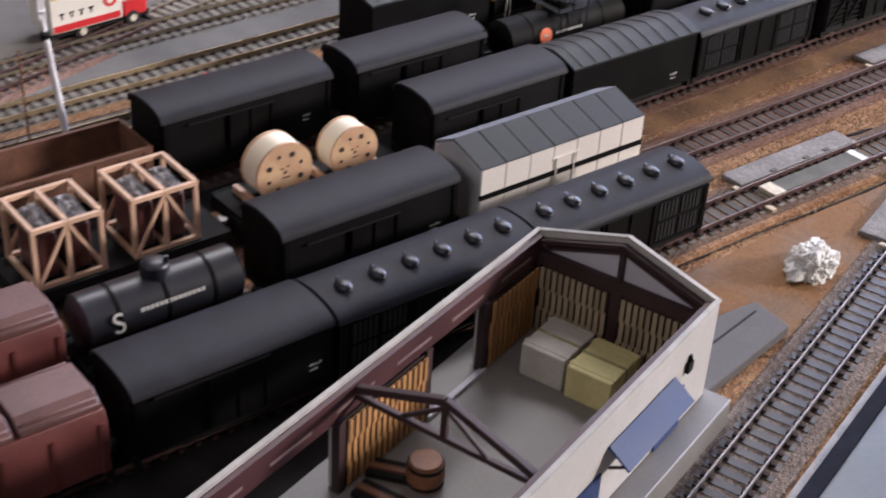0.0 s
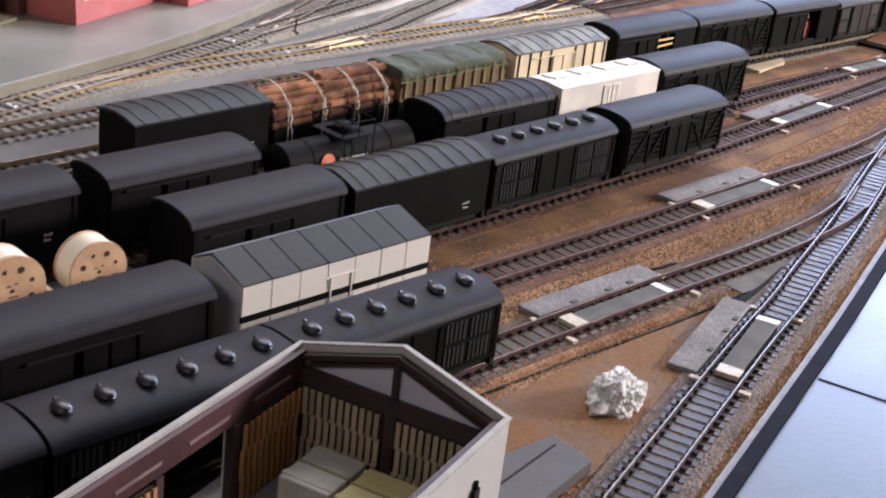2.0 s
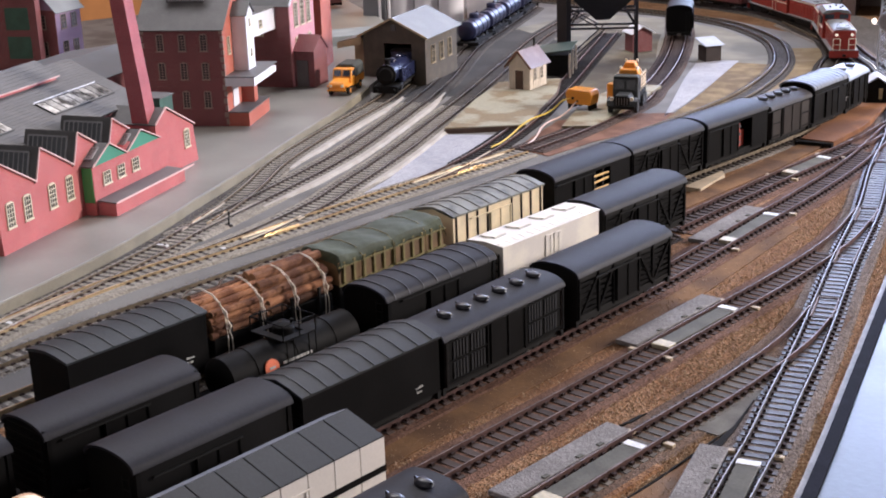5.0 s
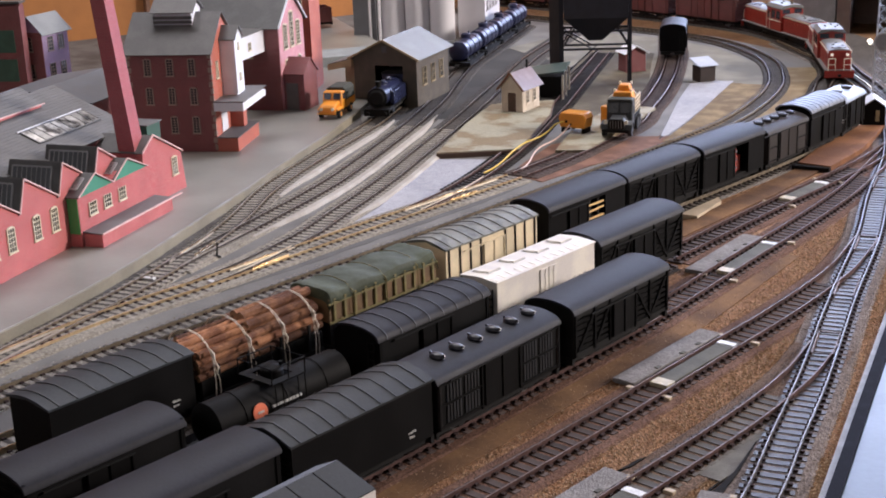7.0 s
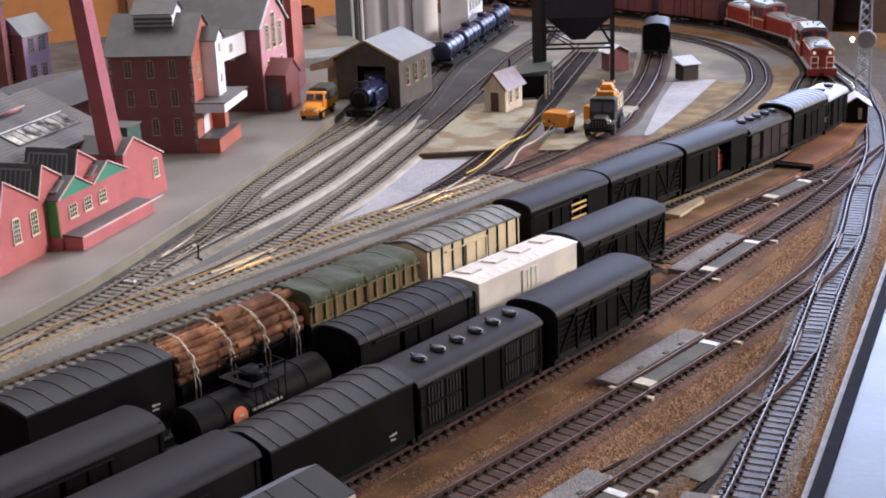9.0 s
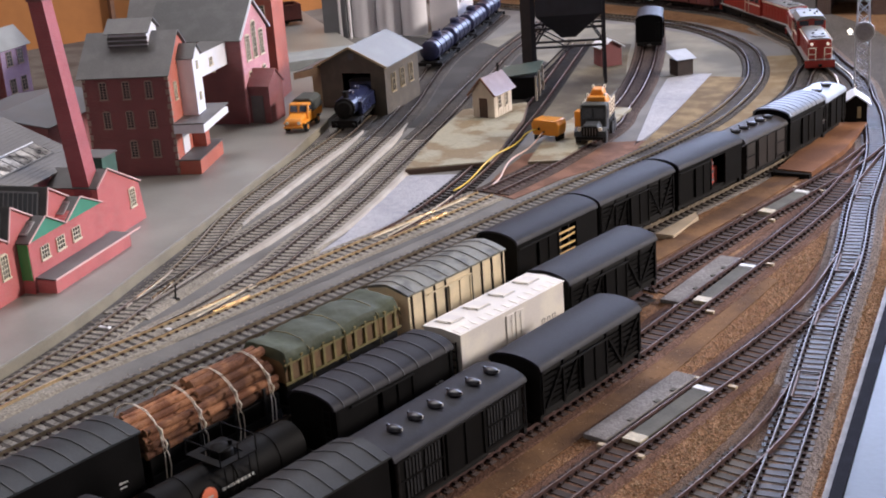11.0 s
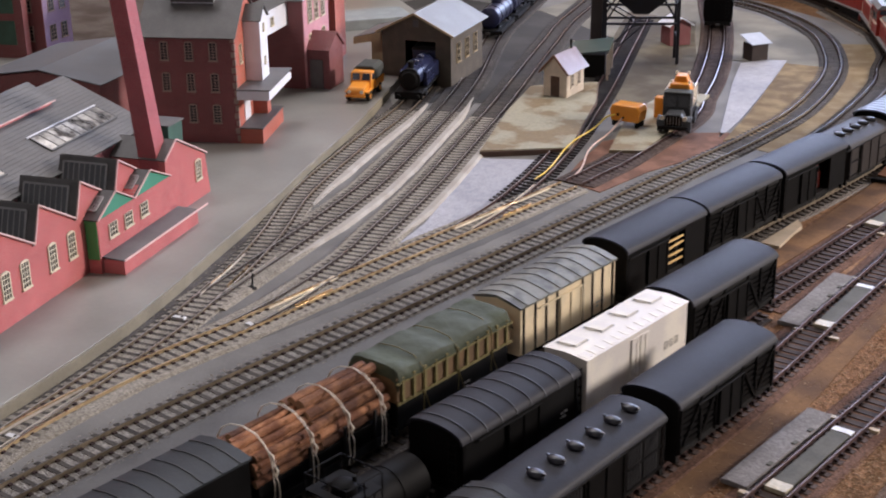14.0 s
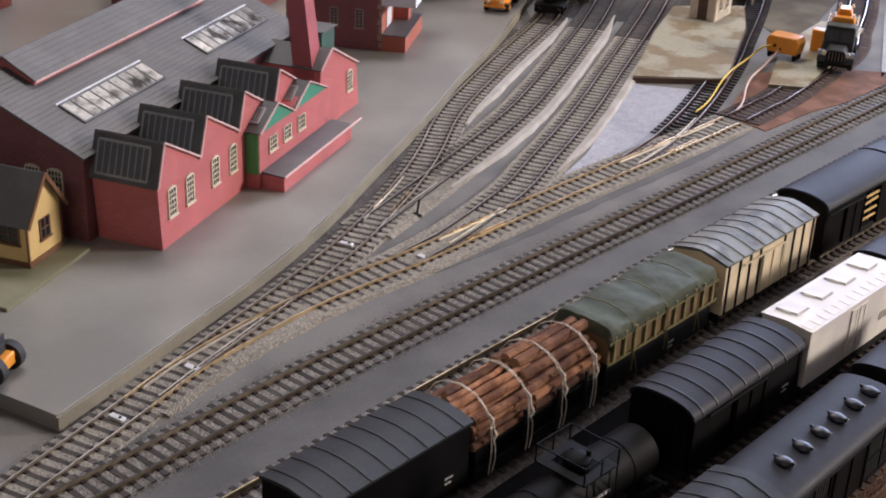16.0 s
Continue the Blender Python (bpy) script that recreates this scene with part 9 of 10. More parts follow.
def locomotive(lit):
    root = thing("diesel_locomotive", "red diesel locomotive with grey bonnets and a centre cab", "locomotive", "pair of red locomotives")
    L, w = 0.203, 0.0165
    deck, hz = 0.0165, 0.0400
    bm = BM()
    box(bm, -w + 0.002, w - 0.002, -L / 2 + 0.003, L / 2 - 0.003, 0.0115, deck - 0.0003)
    box(bm, -w + 0.004, w - 0.004, -0.03, 0.03, 0.007, 0.0118)
    part("underframe", bm, SOOT, root)
    bm = BM()
    box(bm, -w, w, -L / 2, L / 2, deck - 0.0003, deck + 0.0009)
    part("running_board", bm, LOCOGREY, root)
    c0, c1 = -L / 2 + 0.079, -L / 2 + 0.122
    for tag, y0, y1 in (("front", -L / 2 + 0.003, c0 - 0.0003), ("rear", c1 + 0.0003, L / 2 - 0.004)):
        hw = 0.0126
        bm = BM()
        prism(bm, [(-hw, deck + 0.0009), (hw, deck + 0.0009), (hw, hz - 0.0022), (hw - 0.0010, hz - 0.0008), (-hw + 0.0010, hz - 0.0008), (-hw, hz - 0.0022)], y0, y1)
        b = part("bonnet", bm, LOCORED, root, "red bonnet", 0.0006)
        bm = BM()
        prism(bm, [(hw - 0.0004, hz - 0.0012), (hw - 0.0026, hz + 0.0003), (0, hz + 0.0012), (-hw + 0.0026, hz + 0.0003), (-hw + 0.0004, hz - 0.0012), (0, hz - 0.0016)], y0 + 0.0004, y1)
        part("bonnet_top", bm, LOCOGREY, b, "grey bonnet top")
        for s in (-1, 1):
            bm = BM()
            box(bm, s * (hw + 0.0002) - 0.0003, s * (hw + 0.0002) + 0.0003, y0, y1, hz - 0.0036, hz - 0.0023)
            part("line", bm, LOCOLINE, b)
            n = int((y1 - y0) / 0.0085)
            for k in range(n):

                def panel_door(bm):
                    box(bm, -0.0004, 0.0004, 0, 0.0065, 0.0215, 0.0330)

                put("side_door", "locodoor", panel_door, LOCORED, b, pose(s * (hw + 0.0002), y0 + 0.004 + k * 0.0085, 0))
            bm = BM()
            zr = hz + 0.0016
            rod(bm, (s * (hw + 0.0012), y0 + 0.002, hz - 0.0018), (s * (hw + 0.0012), y1 - 0.001, hz - 0.0018), 0.00035, n=6, m=0)
            part("handrail", bm, LOCOLINE, b)
        yf = y0 + 0.013 if tag == "front" else y1 - 0.013
        for r, m, z in ((0.0085, LOCOGREY, 0.0018), (0.0074, FANDARK, 0.0021), (0.0028, LOCOGREY, 0.0024)):
            bm = BM()
            rod(bm, (0, yf, hz + 0.0002), (0, yf, hz + z), r, n=28)
            part("fan", bm, m, b)
        bm = BM()
        for dx, dy in ((0.006, 0.024), (-0.004, 0.030), (0.001, 0.045)):
            yy = y0 + dy if tag == "front" else y1 - dy
            box(bm, dx - 0.0015, dx + 0.0015, yy - 0.001, yy + 0.001, hz + 0.0004, hz + 0.0020)
        part("roof_fitting", bm, FANDARK, b)
    # cab
    cz = 0.0520
    bm = BM()
    prism(bm, [(-w + 0.0004, deck + 0.0009), (w - 0.0004, deck + 0.0009), (w - 0.0004, 0.0475), (0.0125, cz - 0.0008), (-0.0125, cz - 0.0008), (-w + 0.0004, 0.0475)], c0, c1)
    cab = part("cab", bm, LOCORED, root, "red centre cab", 0.0005)
    bm = BM()
    prism(bm, [(w + 0.0004, 0.0468), (w + 0.0002, 0.0478), (0.0125, cz), (0, cz + 0.0008), (-0.0125, cz), (-w - 0.0002, 0.0478), (-w - 0.0004, 0.0468), (0, cz - 0.002)], c0 - 0.0022, c1 + 0.0022)
    part("cab_roof", bm, LOCOGREY, cab, "weathered grey cab roof")
    bm = BM()
    for x, y in ((0.005, c0 + 0.012), (-0.006, c0 + 0.020), (0.002, c1 - 0.012), (0.009, c1 - 0.020)):
        rod(bm, (x, y - 0.0018, cz + 0.0013), (x, y + 0.0018, cz + 0.0013), 0.0011, n=8)
    part("roof_fitting", bm, FANDARK, cab)
    for s in (-1, 1):
        for y0, y1 in ((c0 + 0.004, c0 + 0.015), (c0 + 0.018, c0 + 0.029)):
            bm = BM()
            box(bm, s * (w - 0.0003) - 0.0003, s * (w - 0.0003) + 0.0003, y0, y1, 0.0335, 0.0440)
            part("window", bm, LOCOWIN, cab)
        bm = BM()
        box(bm, s * (w - 0.0002) - 0.0005, s * (w - 0.0002) + 0.0005, c0 + 0.0320, c0 + 0.0405, 0.0205, 0.0450)
        d = part("door", bm, LOCORED, cab)
        bm = BM()
        box(bm, s * (w + 0.0003) - 0.0003, s * (w + 0.0003) + 0.0003, c0 + 0.0335, c0 + 0.0390, 0.0335, 0.0435)
        part("pane", bm, LOCOWIN, d)
        bm = BM()
        box(bm, s * (w + 0.0001) - 0.0004, s * (w + 0.0001) + 0.0004, c0, c1, 0.0300, 0.0312)
        part("line", bm, LOCOLINE, cab)
        bm = BM()
        for y in (c0 + 0.0310, c0 + 0.0415):
            rod(bm, (s * (w + 0.0009), y, 0.018), (s * (w + 0.0009), y, 0.040), 0.0004, n=6)
        part("grab_rail", bm, LOCOLINE, cab)
    for yy, s in ((c0, -1), (c1, 1)):
        for x in (-0.0085, 0.0085):
            bm = BM()
            box(bm, x - 0.0052, x + 0.0052, yy + s * 0.0001 - 0.0003, yy + s * 0.0001 + 0.0003, 0.0412, 0.0468)
            part("windscreen", bm, LOCOWIN, cab)
    # ends
    for s in (-1, 1):
        y = s * (L / 2 - 0.003)
        for x in (-0.0088, 0.0088):
            bm = BM()
            rod(bm, (x, y, 0.0345), (x, y + s * 0.0016, 0.0345), 0.0017, n=14)
            part("headlamp", bm, LAMPON if (lit and s < 0) else LOCOLINE, root, "round headlamp")
            bm = BM()
            ya, yb = s * (L / 2 - 0.001), s * (L / 2 + 0.0005)
            rod(bm, (x * 1.45, yb, deck), (x * 1.45, yb, 0.0305), 0.0005, n=6)
            rod(bm, (x * 0.55, yb, deck), (x * 0.55, yb, 0.0305), 0.0005, n=6)
            rod(bm, (x * 1.45, yb, 0.0305), (x * 0.55, yb, 0.0305), 0.0005, n=6)
            rod(bm, (x * 1.45, yb, 0.0235), (x * 0.55, yb, 0.0235), 0.0005, n=6)
            part("end_rail", bm, LOCOLINE, root, "white end railing")
        bm = BM()
        box(bm, -w, w, s * (L / 2) - 0.0012, s * (L / 2) + 0.0012, 0.0085, deck)
        part("buffer_beam", bm, LOCORED, root)
        bm = BM()
        box(bm, -0.0018, 0.0018, min(s * L / 2, s * (L / 2 + 0.005)), max(s * L / 2, s * (L / 2 + 0.005)), 0.0100, 0.0125)
        part("coupler", bm, SOOT, root)
        for x in (-0.013, 0.013):
            bm = BM()
            box(bm, x - 0.0018, x + 0.0018, s * (L / 2 - 0.008) - 0.003, s * (L / 2 - 0.008) + 0.003, 0.0065, deck - 0.0004)
            part("step", bm, SOOT, root)

    def bogie(bm):
        for s in (-1, 1):
            box(bm, s * 0.0128 - 0.001, s * 0.0128 + 0.001, -0.023, 0.023, 0.0075, 0.0118)
            for k in (-1, 0, 1):
                box(bm, s * 0.0128 - 0.0016, s * 0.0128 + 0.0016, k * 0.0145 - 0.003, k * 0.0145 + 0.003, 0.0088, 0.0128)
        box(bm, -0.012, 0.012, -0.004, 0.004, 0.009, 0.0116)

    def wheels(bm):
        for s in (-1, 1):
            rod(bm, (s * 0.0068, 0, 0), (s * 0.0090, 0, 0), 0.0053, n=16)
        rod(bm, (-0.010, 0, 0), (0.010, 0, 0), 0.001, n=8)

    for k in (-1, 1):
        b = put("bogie", "locobogie", bogie, SOOT, root, pose(0, k * 0.066, 0))
        for j in (-0.0125, 0.0125):
            put("wheelset", "locowheel", wheels, WHEEL, b, pose(0, j, 0.0105))
    return root


NOSE = 0.785
stand(locomotive(True), along("main", NOSE, 0.1035))
stand(locomotive(False), along("main", NOSE, 0.1035 + 0.210))
tv = train_van()
s = 0.1035 + 0.210 + 0.1015 + 0.008 + 0.059
stand(tv, along("main", NOSE, s))
for k in range(1, 5):
    copy_thing(tv, along("main", NOSE, s + k * 0.127))

NAVY = mat("tank_navy_gloss", (0.012, 0.015, 0.050), 0.35, vary=0.3, scale=60, spec=0.45)
# tank wagons by the silos, a closed wagon on the far spur, the engine at the shed door
tk = tank_wagon(0.080, True, "glossy navy-blue model tank wagon in the far yard", platform=False, r=0.0125, paint=NAVY)
stand(tk, pose(-0.757, 0.660, -0.0009, 0, 0, 25))
for x, y in ((-0.795, 0.741), (-0.833, 0.822), (-0.871, 0.903)):
    copy_thing(tk, pose(x, y, -0.0009, 0, 0, 25))
stand(plain_van(0.066, label="black model van with a silver roof on the far spur", mark=False), pose(-0.5660, 0.852, 0, 0, 0, 30) @ Matrix.Scale(0.92, 4))


def steam_engine():
    BLUEBLK = mat("engine_blue_black", (0.018, 0.023, 0.062), 0.28, vary=0.2, scale=60)
    root = thing("steam_engine", "glossy blue-black tank engine standing in the shed doorway", "locomotive")
    zc = 0.0305
    bm = BM()
    rod(bm, (0, -0.050, zc), (0, 0.030, zc), 0.0118, n=28)
    part("boiler", bm, BLUEBLK, root)
    bm = BM()
    rod(bm, (0, -0.0535, zc), (0, -0.0498, zc), 0.0126, n=28)
    rod(bm, (0, -0.0555, zc), (0, -0.0535, zc), 0.0080, 0.0105, n=24)
    part("smokebox", bm, SOOT, root)
    bm = BM()
    rod(bm, (0, -0.044, zc + 0.010), (0, -0.044, zc + 0.019), 0.0032, 0.0038, n=14)
    part("chimney", bm, SOOT, root)
    for y in (-0.020, 0.004):
        bm = BM()
        rod(bm, (0, y, zc + 0.009), (0, y, zc + 0.0135), 0.0045, n=14)
        dome(bm, (0, y, zc + 0.0135), 0.0045, 0.0045, 0.0028, n=14, k=4)
        part("dome", bm, BLUEBLK, root)
    for s in (-1, 1):
        bm = BM()
        box(bm, s * 0.0135 - 0.0028, s * 0.0135 + 0.0028, -0.034, 0.030, 0.0185, 0.0350)
        part("side_tank", bm, BLUEBLK, root, bevel=0.0006)
        bm = BM()
        box(bm, s * 0.014 - 0.003, s * 0.014 + 0.003, -0.046, -0.034, 0.010, 0.0175)
        part("cylinder", bm, SOOT, root, bevel=0.001)
        for y in (-0.026, -0.008, 0.010, 0.028):

            def wheel(bm):
                rod(bm, (-0.0011, 0, 0), (0.0011, 0, 0), 0.0066, n=18)

            put("wheel", "steamwheel", wheel, SOOT, root, pose(s * 0.0080, y, 0.0118))
        bm = BM()
        beam(bm, (s * 0.0110, -0.040, 0.0115), (s * 0.0110, 0.028, 0.0105), 0.0012, 0.0018)
        part("rod", bm, WHEEL, root)
        bm = BM()
        rod(bm, (s * 0.011, -0.0585, 0.0125), (s * 0.011, -0.0625, 0.0125), 0.0024, n=12)
        part("buffer", bm, SOOT, root)
    bm = BM()
    box(bm, -0.016, 0.016, -0.0580, 0.056, 0.0148, 0.0172)
    box(bm, -0.016, 0.016, -0.0590, -0.0570, 0.009, 0.0172)
    part("frame", bm, SOOT, root)
    bm = BM()
    box(bm, -0.0162, 0.0162, 0.0305, 0.056, 0.0172, 0.0460)
    part("cab", bm, BLUEBLK, root, bevel=0.0006)
    bm = BM()
    prism(bm, arch(0.0172, 0.0455, 0.0495) + [(-0.0165, 0.0450), (0.0165, 0.0450)], 0.028, 0.058)
    part("cab_roof", bm, SOOT, root)
    return root


stand(steam_engine(), along("yard_lead", 0.355, 0.046) @ pose(0, 0, 0.0002) @ Matrix.Scale(0.88, 4))


# ---- road vehicles ----
RUBBER = mat("tyre_rubber", (0.02, 0.02, 0.021), 0.7, vary=0.2)
TAXI = mat("orange_yellow_enamel", (0.78, 0.30, 0.03), 0.35, vary=0.08, scale=60)
CANVAS = mat("dark_canvas", (0.055, 0.06, 0.055), 0.8, vary=0.2)
VANWHITE = mat("van_cream_white", (0.80, 0.76, 0.68), 0.4, vary=0.05)
VANRED = mat("van_red", (0.62, 0.03, 0.035), 0.35, vary=0.06)
VANYEL = mat("van_yellow_band", (0.75, 0.55, 0.12), 0.4, vary=0.05)


def road_wheels(root, places, r, w, rim=LOCOLINE):
    for x, y in places:

        def tyre(bm):
            rod(bm, (-w / 2, 0, 0), (w / 2, 0, 0), r, n=18)

        def hub(bm):
            rod(bm, (-w / 2 - 0.0003, 0, 0), (w / 2 + 0.0003, 0, 0), r * 0.5, n=14)

        t = put("tyre", ("tyre", r, w), tyre, RUBBER, root, pose(x, y, r))
        put("rim", ("rim", r, w, rim.name), hub, rim, t, Matrix())


def bonnet_lorry():
    root = thing("yellow_lorry", "orange-yellow bonneted lorry with a dark canvas back", "lorry", at=pose(-0.667, 0.334, SLABTOP, 0, 0, 27) @ Matrix.Scale(1.03, 4))
    road_wheels(root, [(s * 0.010, y) for s in (-1, 1) for y in (-0.018, 0.016)], 0.0048, 0.0032, TAXI)
    bm = BM()
    box(bm, -0.0095, 0.0095, -0.028, 0.030, 0.0048, 0.0072)
    part("chassis", bm, SOOT, root)
    bm = BM()
    prism(bm, [(-0.029, 0.0072), (-0.006, 0.0072), (-0.006, 0.0165), (-0.011, 0.0165), (-0.027, 0.0145), (-0.029, 0.0125)], -0.0085, 0.0085, axis="x")
    part("bonnet", bm, TAXI, root, "orange-yellow bonnet", 0.0012)
    bm = BM()
    prism(bm, [(-0.012, 0.0072), (0.002, 0.0072), (0.002, 0.0255), (-0.007, 0.0255), (-0.0105, 0.0165)], -0.0105, 0.0105, axis="x")
    cab = part("cab", bm, TAXI, root, "orange-yellow cab", 0.0012)
    for x in (-0.0050, 0.0050):
        bm = BM()
        slab_between(bm, (x - 0.0038, -0.0103, 0.0178), (x + 0.0038, -0.0103, 0.0178), (x + 0.0036, -0.0079, 0.0238), (x - 0.0036, -0.0079, 0.0238), 0.0005)
        part("windscreen", bm, LOCOWIN, cab)
    for s in (-1, 1):
        bm = BM()
        box(bm, s * 0.0106 - 0.0003, s * 0.0106 + 0.0003, -0.0065, 0.000, 0.0178, 0.0235)
        part("side_window", bm, LOCOWIN, cab)
        bm = BM()
        rod(bm, (s * 0.0062, -0.0288, 0.0110), (s * 0.0062, -0.0300, 0.0110), 0.0017, n=12)
        part("headlamp", bm, LOCOLINE, root)
        bm = BM()
        box(bm, s * 0.0095 - 0.0022, s * 0.0095 + 0.0022, -0.026, -0.010, 0.0088, 0.0108)
        part("mudguard", bm, TAXI, root, bevel=0.0008)
    bm = BM()
    box(bm, -0.010, 0.010, -0.0308, -0.0292, 0.0060, 0.0078)
    part("bumper", bm, TAXI, root)
    bm = BM()
    box(bm, -0.0112, 0.0112, 0.003, 0.032, 0.0072, 0.0150)
    part("body_side", bm, TAXI, root, bevel=0.0005)
    bm = BM()
    prism(bm, [(-0.0112, 0.0148), (0.0112, 0.0148), (0.0112, 0.0255), (0.0075, 0.0285), (-0.0075, 0.0285), (-0.0112, 0.0255)], 0.003, 0.032)
    part("canvas", bm, CANVAS, root, "dark canvas tilt", 0.001)


bonnet_lorry()


def works_lorry():
    DARKCAB = mat("lorry_dark_grey", (0.040, 0.043, 0.046), 0.5, vary=0.25, spec=0.35)
    DARKGLASS = mat("lorry_dark_glass", (0.010, 0.012, 0.016), 0.3, vary=0.1, bump=0, spec=0.3)
    root = thing("works_lorry", "dark grey bonneted lorry with a pale rack behind the cab", "lorry", at=pose(-0.3725, 0.446, 0.0048, 0, 0, 24) @ Matrix.Scale(1.15, 4))
    road_wheels(root, [(s * 0.0112, y) for s in (-1, 1) for y in (-0.0185, 0.012, 0.023)], 0.0056, 0.0034, DARKCAB)
    bm = BM()
    box(bm, -0.0095, 0.0095, -0.028, 0.032, 0.0050, 0.0075)
    part("chassis", bm, SOOT, root)
    bm = BM()
    prism(bm, [(-0.0072, 0.0075), (0.0072, 0.0075), (0.0078, 0.0135), (0.0055, 0.0168), (-0.0055, 0.0168), (-0.0078, 0.0135)], -0.0265, -0.0095)
    part("bonnet", bm, DARKCAB, root, "dark grey rounded bonnet", 0.0008)
    bm = BM()
    box(bm, -0.0062, 0.0062, -0.0272, -0.0264, 0.0078, 0.0155)
    part("grille", bm, SOOT, root)
    for k in range(5):
        bm = BM()
        box(bm, -0.0052 + k * 0.0024, -0.0044 + k * 0.0024, -0.0276, -0.0271, 0.0084, 0.0148)
        part("grille_bar", bm, WHEEL, root)
    for s in (-1, 1):
        bm = BM()
        prism(bm, [(-0.0262, 0.0070), (-0.0250, 0.0112), (-0.0215, 0.0132), (-0.0160, 0.0132), (-0.0115, 0.0105), (-0.0098, 0.0075), (-0.0108, 0.0075), (-0.0130, 0.0100), (-0.0165, 0.0120), (-0.0212, 0.0120), (-0.0240, 0.0102), (-0.0250, 0.0070)][::-1], s * 0.0105 - 0.0030, s * 0.0105 + 0.0030, axis="x")
        part("mudguard", bm, DARKCAB, root)
        bm = BM()
        rod(bm, (s * 0.0088, -0.0262, 0.0138), (s * 0.0088, -0.0278, 0.0138), 0.0017, n=12)
        part("headlamp", bm, LOCOLINE, root)
    bm = BM()
    prism(bm, [(-0.0105, 0.0075), (0.0035, 0.0075), (0.0035, 0.0285), (-0.0062, 0.0285), (-0.0098, 0.0172)], -0.0112, 0.0112, axis="x")
    cab = part("cab", bm, DARKCAB, root, "dark grey cab", 0.0010)
    for s in (-1, 1):
        bm = BM()
        slab_between(bm, (s * 0.0053 - 0.0043, -0.0097, 0.0184), (s * 0.0053 + 0.0043, -0.0097, 0.0184), (s * 0.0050 + 0.0040, -0.0071, 0.0264), (s * 0.0050 - 0.0040, -0.0071, 0.0264), 0.0006)
        part("windscreen", bm, DARKGLASS, cab)
        bm = BM()
        box(bm, s * 0.0113 - 0.0003, s * 0.0113 + 0.0003, -0.0060, 0.0012, 0.0186, 0.0255)
        part("side_window", bm, DARKGLASS, cab)
    bm = BM()
    prism(bm, [(-0.0115, 0.0280), (0.0115, 0.0280), (0.0100, 0.0300), (-0.0100, 0.0300)], -0.0080, 0.0040)
    part("cab_roof", bm, CANVAS, cab, "dark canvas cab roof", 0.0006)
    bm = BM()
    box(bm, -0.0118, 0.0118, -0.0298, -0.0282, 0.0052, 0.0078)
    part("bumper", bm, SOOT, root)
    bm = BM()
    box(bm, -0.0112, 0.0112, 0.0042, 0.032, 0.0075, 0.0150)
    part("body", bm, SOOT, root, bevel=0.0008)
    for x in (-0.0108, 0.0108):
        for z in (0.0178, 0.0212, 0.0246, 0.0280):
            bm = BM()
            box(bm, x - 0.0004, x + 0.0004, 0.0045, 0.0315, z - 0.0006, z + 0.0006)
            part("rack_bar", bm, LOCOLINE, root)
        for y in (0.0050, 0.0140, 0.0230, 0.0312):
            bm = BM()
            box(bm, x - 0.0006, x + 0.0006, y - 0.0006, y + 0.0006, 0.0148, 0.0292)
            part("rack_post", bm, LOCOLINE, root)
    m = thing("orange_machine", "orange machine on top of the works lorry", "machine", at=pose(-0.3800, 0.4635, 0.0048 + 0.0172, 0, 0, 24) @ Matrix.Scale(1.15, 4))
    bm = BM()
    box(bm, -0.0088, 0.0088, -0.0120, 0.0120, 0, 0.0125)
    part("base", bm, TAXI, m, bevel=0.0010)
    bm = BM()
    prism(bm, [(-0.0090, 0.0124), (0.0090, 0.0124), (0.0078, 0.0190), (-0.0078, 0.0190)], -0.0128, 0.0020)
    part("housing", bm, TAXI, m, bevel=0.0010)
    bm = BM()
    prism(bm, [(-0.0060, 0.0189), (0.0060, 0.0189), (0.0042, 0.0240), (-0.0042, 0.0240)], -0.0070, 0.0050)
    part("hood", bm, TAXI, m, "orange hood", 0.0008)
    for x, y, z in ((-0.0072, -0.0100, 0.0192), (0.0072, -0.0100, 0.0192), (0.0082, 0.0060, 0.0126), (-0.0046, 0.0020, 0.0238), (0.0050, 0.0030, 0.0236), (0.0085, 0.0000, 0.0150)):
        bm = BM()
        rod(bm, (x, y, z), (x, y, z + 0.0016), 0.0013, 0.0010, n=10)
        dome(bm, (x, y, z + 0.0016), 0.0010, 0.0010, 0.0008, n=10, k=3)
        part("lamp", bm, LOCOLINE, m, "small pale lamp")
    g = thing("orange_generator", "orange generator trailer with a tapered cover", "generator", at=pose(-0.4105, 0.421, 0.0048, 0, 0, 8) @ Matrix.Scale(1.05, 4))
    bm = BM()
    prism(bm, [(-0.013, 0.0050), (0.013, 0.0050), (0.0145, 0.0150), (0.0120, 0.0195), (-0.0120, 0.0195), (-0.0145, 0.0150)], -0.0085, 0.0085)
    part("cover", bm, TAXI, g, bevel=0.0010)
    road_wheels(g, [(-0.007, 0.009), (0.007, 0.009)], 0.0032, 0.002)
    for x in (-0.011, 0.011):
        bm = BM()
        box(bm, x - 0.0012, x + 0.0012, -0.007, 0.007, 0.0, 0.0052)
        part("foot", bm, SOOT, g)
    bm = BM()
    rod(bm, (-0.006, -0.0084, 0.011), (-0.006, -0.0090, 0.011), 0.0014, n=10)
    rod(bm, (-0.001, -0.0084, 0.0085), (-0.001, -0.0090, 0.0085), 0.0010, n=10)
    part("socket", bm, SOOT, g)
    o = thing("orange_crate", "small orange box behind the generator", "box", at=pose(-0.4000, 0.462, 0.0048, 0, 0, 12))
    bm = BM()
    box(bm, -0.006, 0.006, -0.005, 0.005, 0, 0.020)
    part("case", bm, TAXI, o, bevel=0.0008)


works_lorry()


